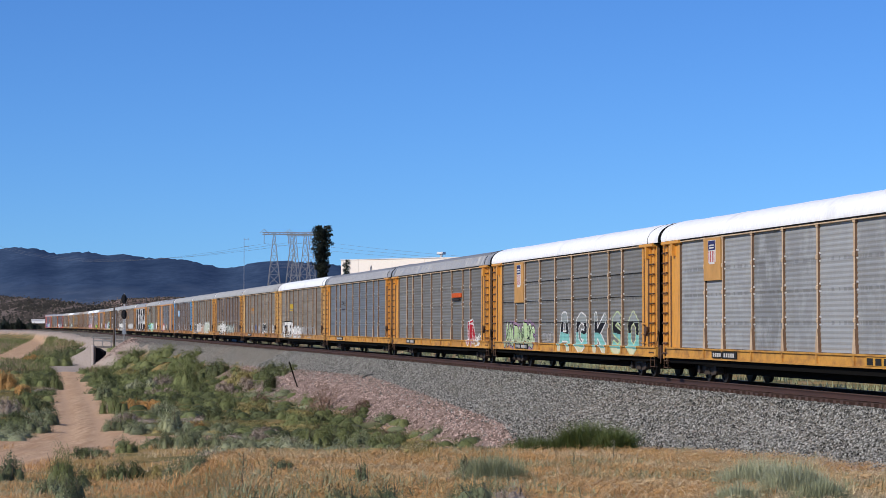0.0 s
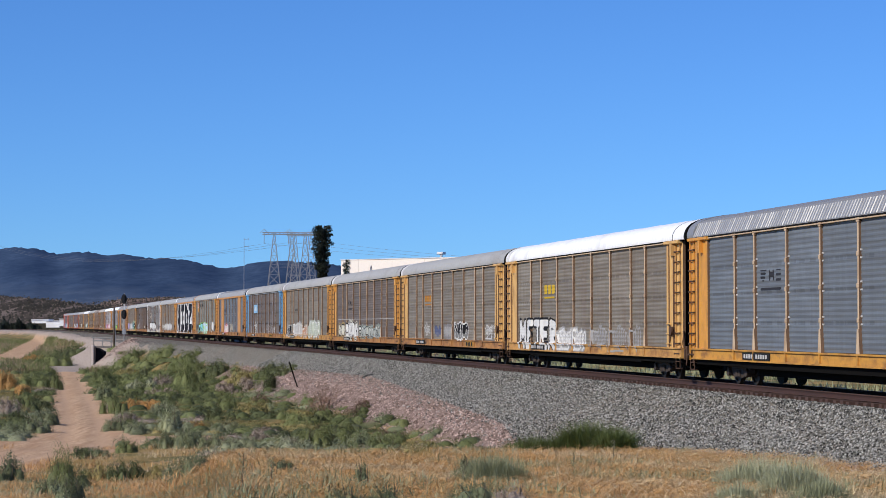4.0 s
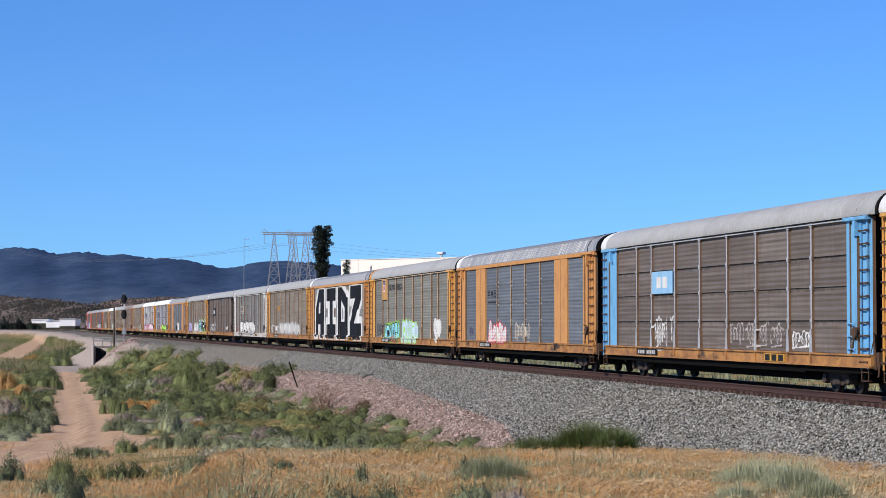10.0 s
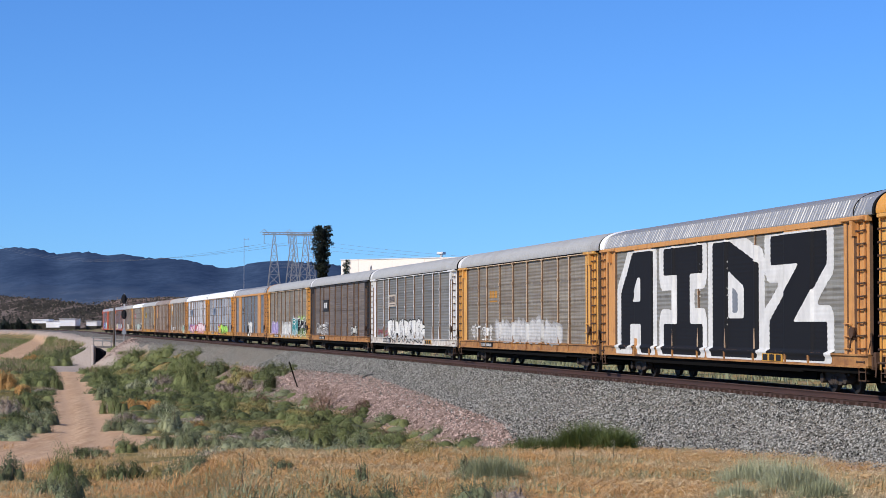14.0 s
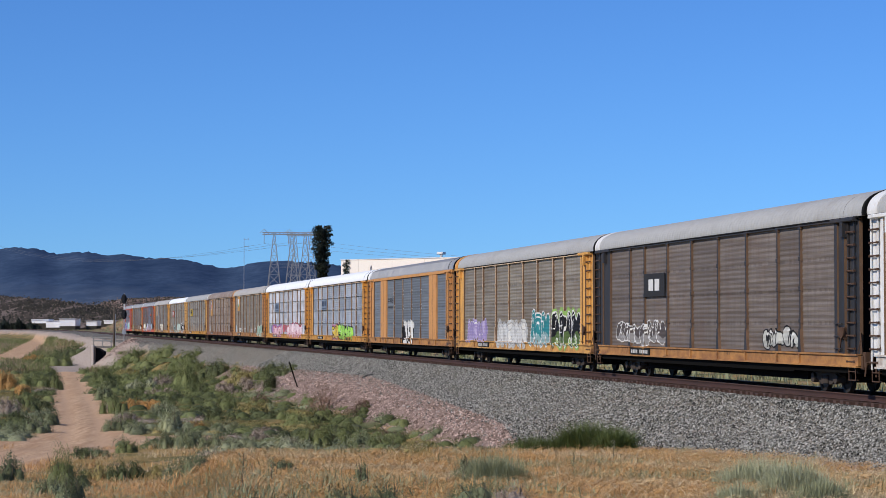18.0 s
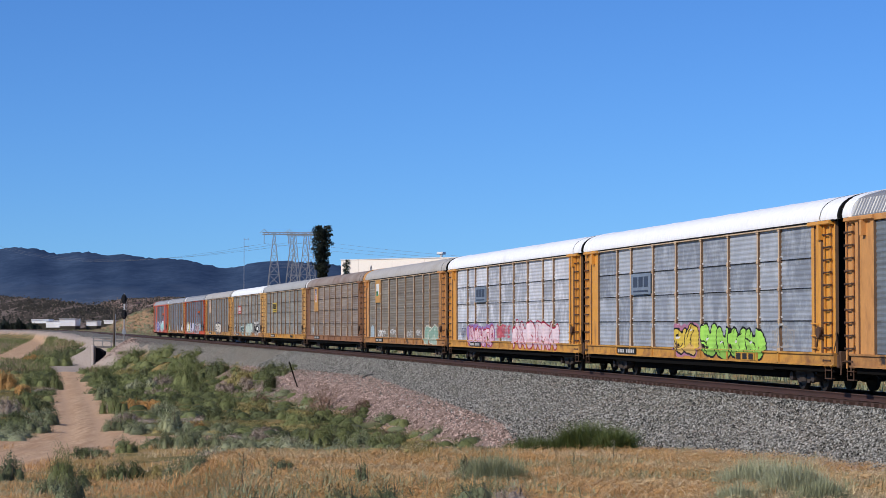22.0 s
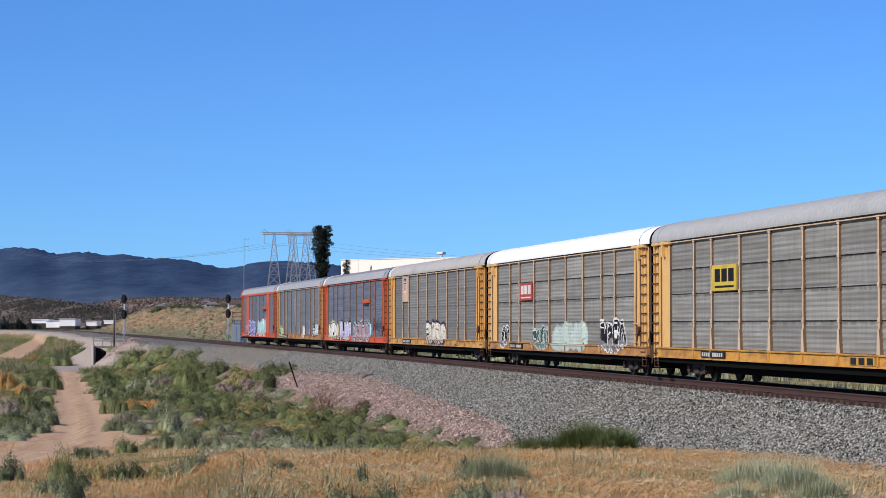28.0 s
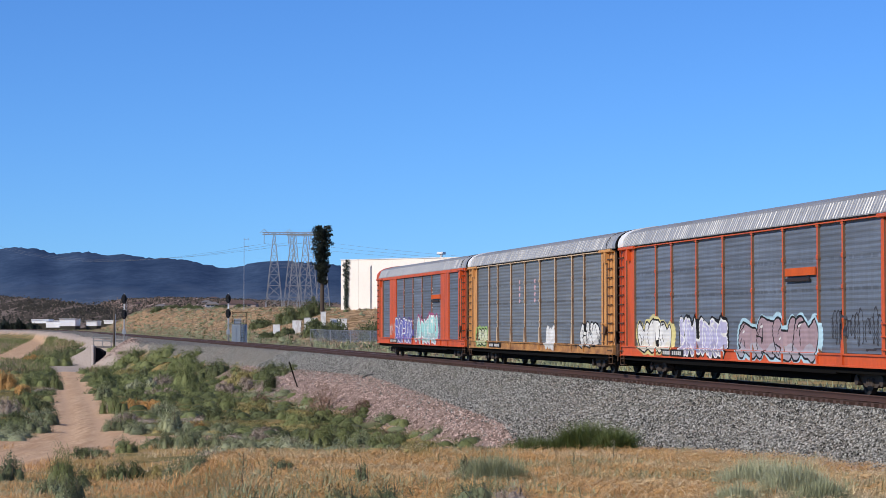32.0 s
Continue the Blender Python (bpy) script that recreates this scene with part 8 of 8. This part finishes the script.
for k, (x, y, w, h, label) in enumerate([
    (-17.0, 346, 8.0, 4.6, "big dark green bush behind the fence"),
    (-11.8, 348, 9.0, 5.2, "big dark green bush behind the fence"),
    (-20.6, 340, 6.5, 5.0, "tall dark green bush behind the fence"),
    (-31.0, 420, 8.0, 4.6, "dark green bush before the mast tree"),
    (-37.5, 430, 8.0, 2.8, "dark green bush on the bank top"),
    (-26.0, 418, 7.0, 5.2, "dark green bush before the mast tree"),
    (-110.0, 800, 9.0, 2.8, "dark green bush on the bank top"),
    (-103.0, 805, 9.0, 2.8, "dark green bush on the bank top"),
    (-93.0, 790, 7.0, 2.2, "dark green bush beside the houses"),
    (-84.0, 795, 7.0, 2.4, "dark green bush beside the houses"),
    (-77.0, 800, 8.0, 2.6, "dark green bush beside the houses"),
    (-97.0, 800, 6.0, 2.6, "dark green bush beside the houses"),
    (-30.5, 362, 3.5, 1.6, "dark bush beside the white blocks"),
    (-27.0, 360, 4.0, 1.8, "dark bush beside the white blocks"),
]):
    shrub(x, y, w, h, BRUSH, label, 300 + k, leaves=2600, size=0.20, name="bush")

for x, w, h, y, up in ((-28.85, 1.15, 1.45, 364, 0.55), (-25.6, 1.5, 1.3, 368, 0.9), (-23.3, 2.3, 1.35, 370, 1.2), (-21.2, 0.9, 1.5, 372, 2.2), (-18.6, 3.0, 0.9, 374, 1.6)):
    ob = tagged(new("concrete_block"), "white concrete block wall piece on the bank", "block wall", "white blocks on the bank")
    ob.location = (x, y, float(ground_z(x, y)) - 0.4)
    part("block", Solid().box(-w / 2, w / 2, -0.3, 0.3, 0, h + 0.4 + up, 0.05).mesh("block", WHITE), ob)
    part("coping", Solid().box(-w / 2 - 0.05, w / 2 + 0.05, -0.36, 0.36, h + 0.4 + up, h + 0.5 + up, 0.02).mesh("coping", HOUSE_WALLS[1]), ob)


def chain_fence():
    ob = tagged(new("chain_link_fence"), "grey chain-link fence along the far field", "fence")
    ob.location = (0, 318, 0)
    xs = np.arange(-20.0, 6, 3.0)
    mesh_wire = Solid()
    for x in xs:
        z = float(ground_z(x, 318))
        part("fence_post", Solid().tube((x, 0, z - 0.2), (x, 0, z + 1.9), 0.05, 6).mesh("fence_post", GALV), ob)
    for xa, xb in zip(xs, xs[1:]):
        za, zb = float(ground_z(xa, 318)), float(ground_z(xb, 318))
        part("top_rail", Solid().tube((xa, 0, za + 1.85), (xb, 0, zb + 1.85), 0.035, 5).mesh("top_rail", GALV), ob)
        for i in range(30):
            t = i / 30
            x, z = xa + 3 * t, za + (zb - za) * t
            mesh_wire.tube((x, 0, z + 0.05), (x + 0.9, 0, z + 1.8), 0.014, 3)
            mesh_wire.tube((x + 0.9, 0, z + 0.05), (x, 0, z + 1.8), 0.014, 3)
    part("wire_mesh", mesh_wire.mesh("wire_mesh", GALV), ob)


chain_fence()

# long white sheds far along the line, with dark trees before them
SHED = plain("white_shed_wall", (0.86, 0.86, 0.85), 0.6)
for x0, x1, y, low, top in ((-190.9, -183.4, 1010, 0.55, 3.9), (-183.3, -175.7, 1004, 1.25, 4.8), (-199.0, -191.0, 1016, 2.6, 4.5), (-171.8, -166.9, 1012, 1.3, 3.8), (-163.7, -158.6, 1014, 2.3, 4.1)):
    ob = tagged(new("shed"), "long low white industrial shed with a flat roof", "building", "white sheds")
    ob.location = ((x0 + x1) / 2, y, 0)
    w = (x1 - x0) / 2
    part("wall", Solid().box(-w, w, 0, 14, low, top - 0.25).mesh("wall", SHED), ob)
    part("roof", Solid().box(-w - 0.3, w + 0.3, -0.4, 14.4, top - 0.25, top).mesh("roof", SHED), ob)
    part("base_band", Solid().box(-w, w, 0.02, 13.9, -1.2, low).mesh("base_band", HILL_BUSH), ob)
for k in range(9):
    shrub(-216 + k * 2.8 + (k % 3), 985 + (k % 2) * 8, 6.5, 6.6 - (k % 3) * 0.9, PINE, "dark green tree before the white sheds", 400 + k, leaves=1500, size=0.5, name="tree", z=-0.5)


# ------------------------------------------------------------------ the train's run
def run(t):
    """Metres that the train has come at t seconds; it slows a little."""
    u = t / 32
    return (((((137.373 * u - 457.443) * u + 571.631) * u - 324.318) * u + 43.415) * u + 707.8) * u


# slack in the couplings, metres
SLACK = {8: -0.12, 9: 0.3, 10: 0.32, 11: 0.2, 15: -0.1, 19: 0.15, 21: -0.08, 22: -0.2}


def motions():
    for i, car in enumerate(CARS):
        s0 = i * PITCH - 27.43 + SLACK.get(i, 0.0)
        walk(car, [(t, track_pose(s0 - run(t))) for t in np.arange(0, 32.01, 1.0)])
    # every wheelset turns alike, one row a frame
    first = WHEELSETS[0]
    turn = 0.0
    rows = []
    for k in range(961):
        rows.append((k / 30, pose(0, 0, 0, 0, -turn, 0)))
        turn += 86.0
    walk(first, rows)
    keys = first.animation_data
    for w in WHEELSETS[1:]:
        w.rotation_mode = "QUATERNION"
        mine = w.animation_data_create()
        mine.action = keys.action
        mine.action_slot = keys.action_slot


motions()
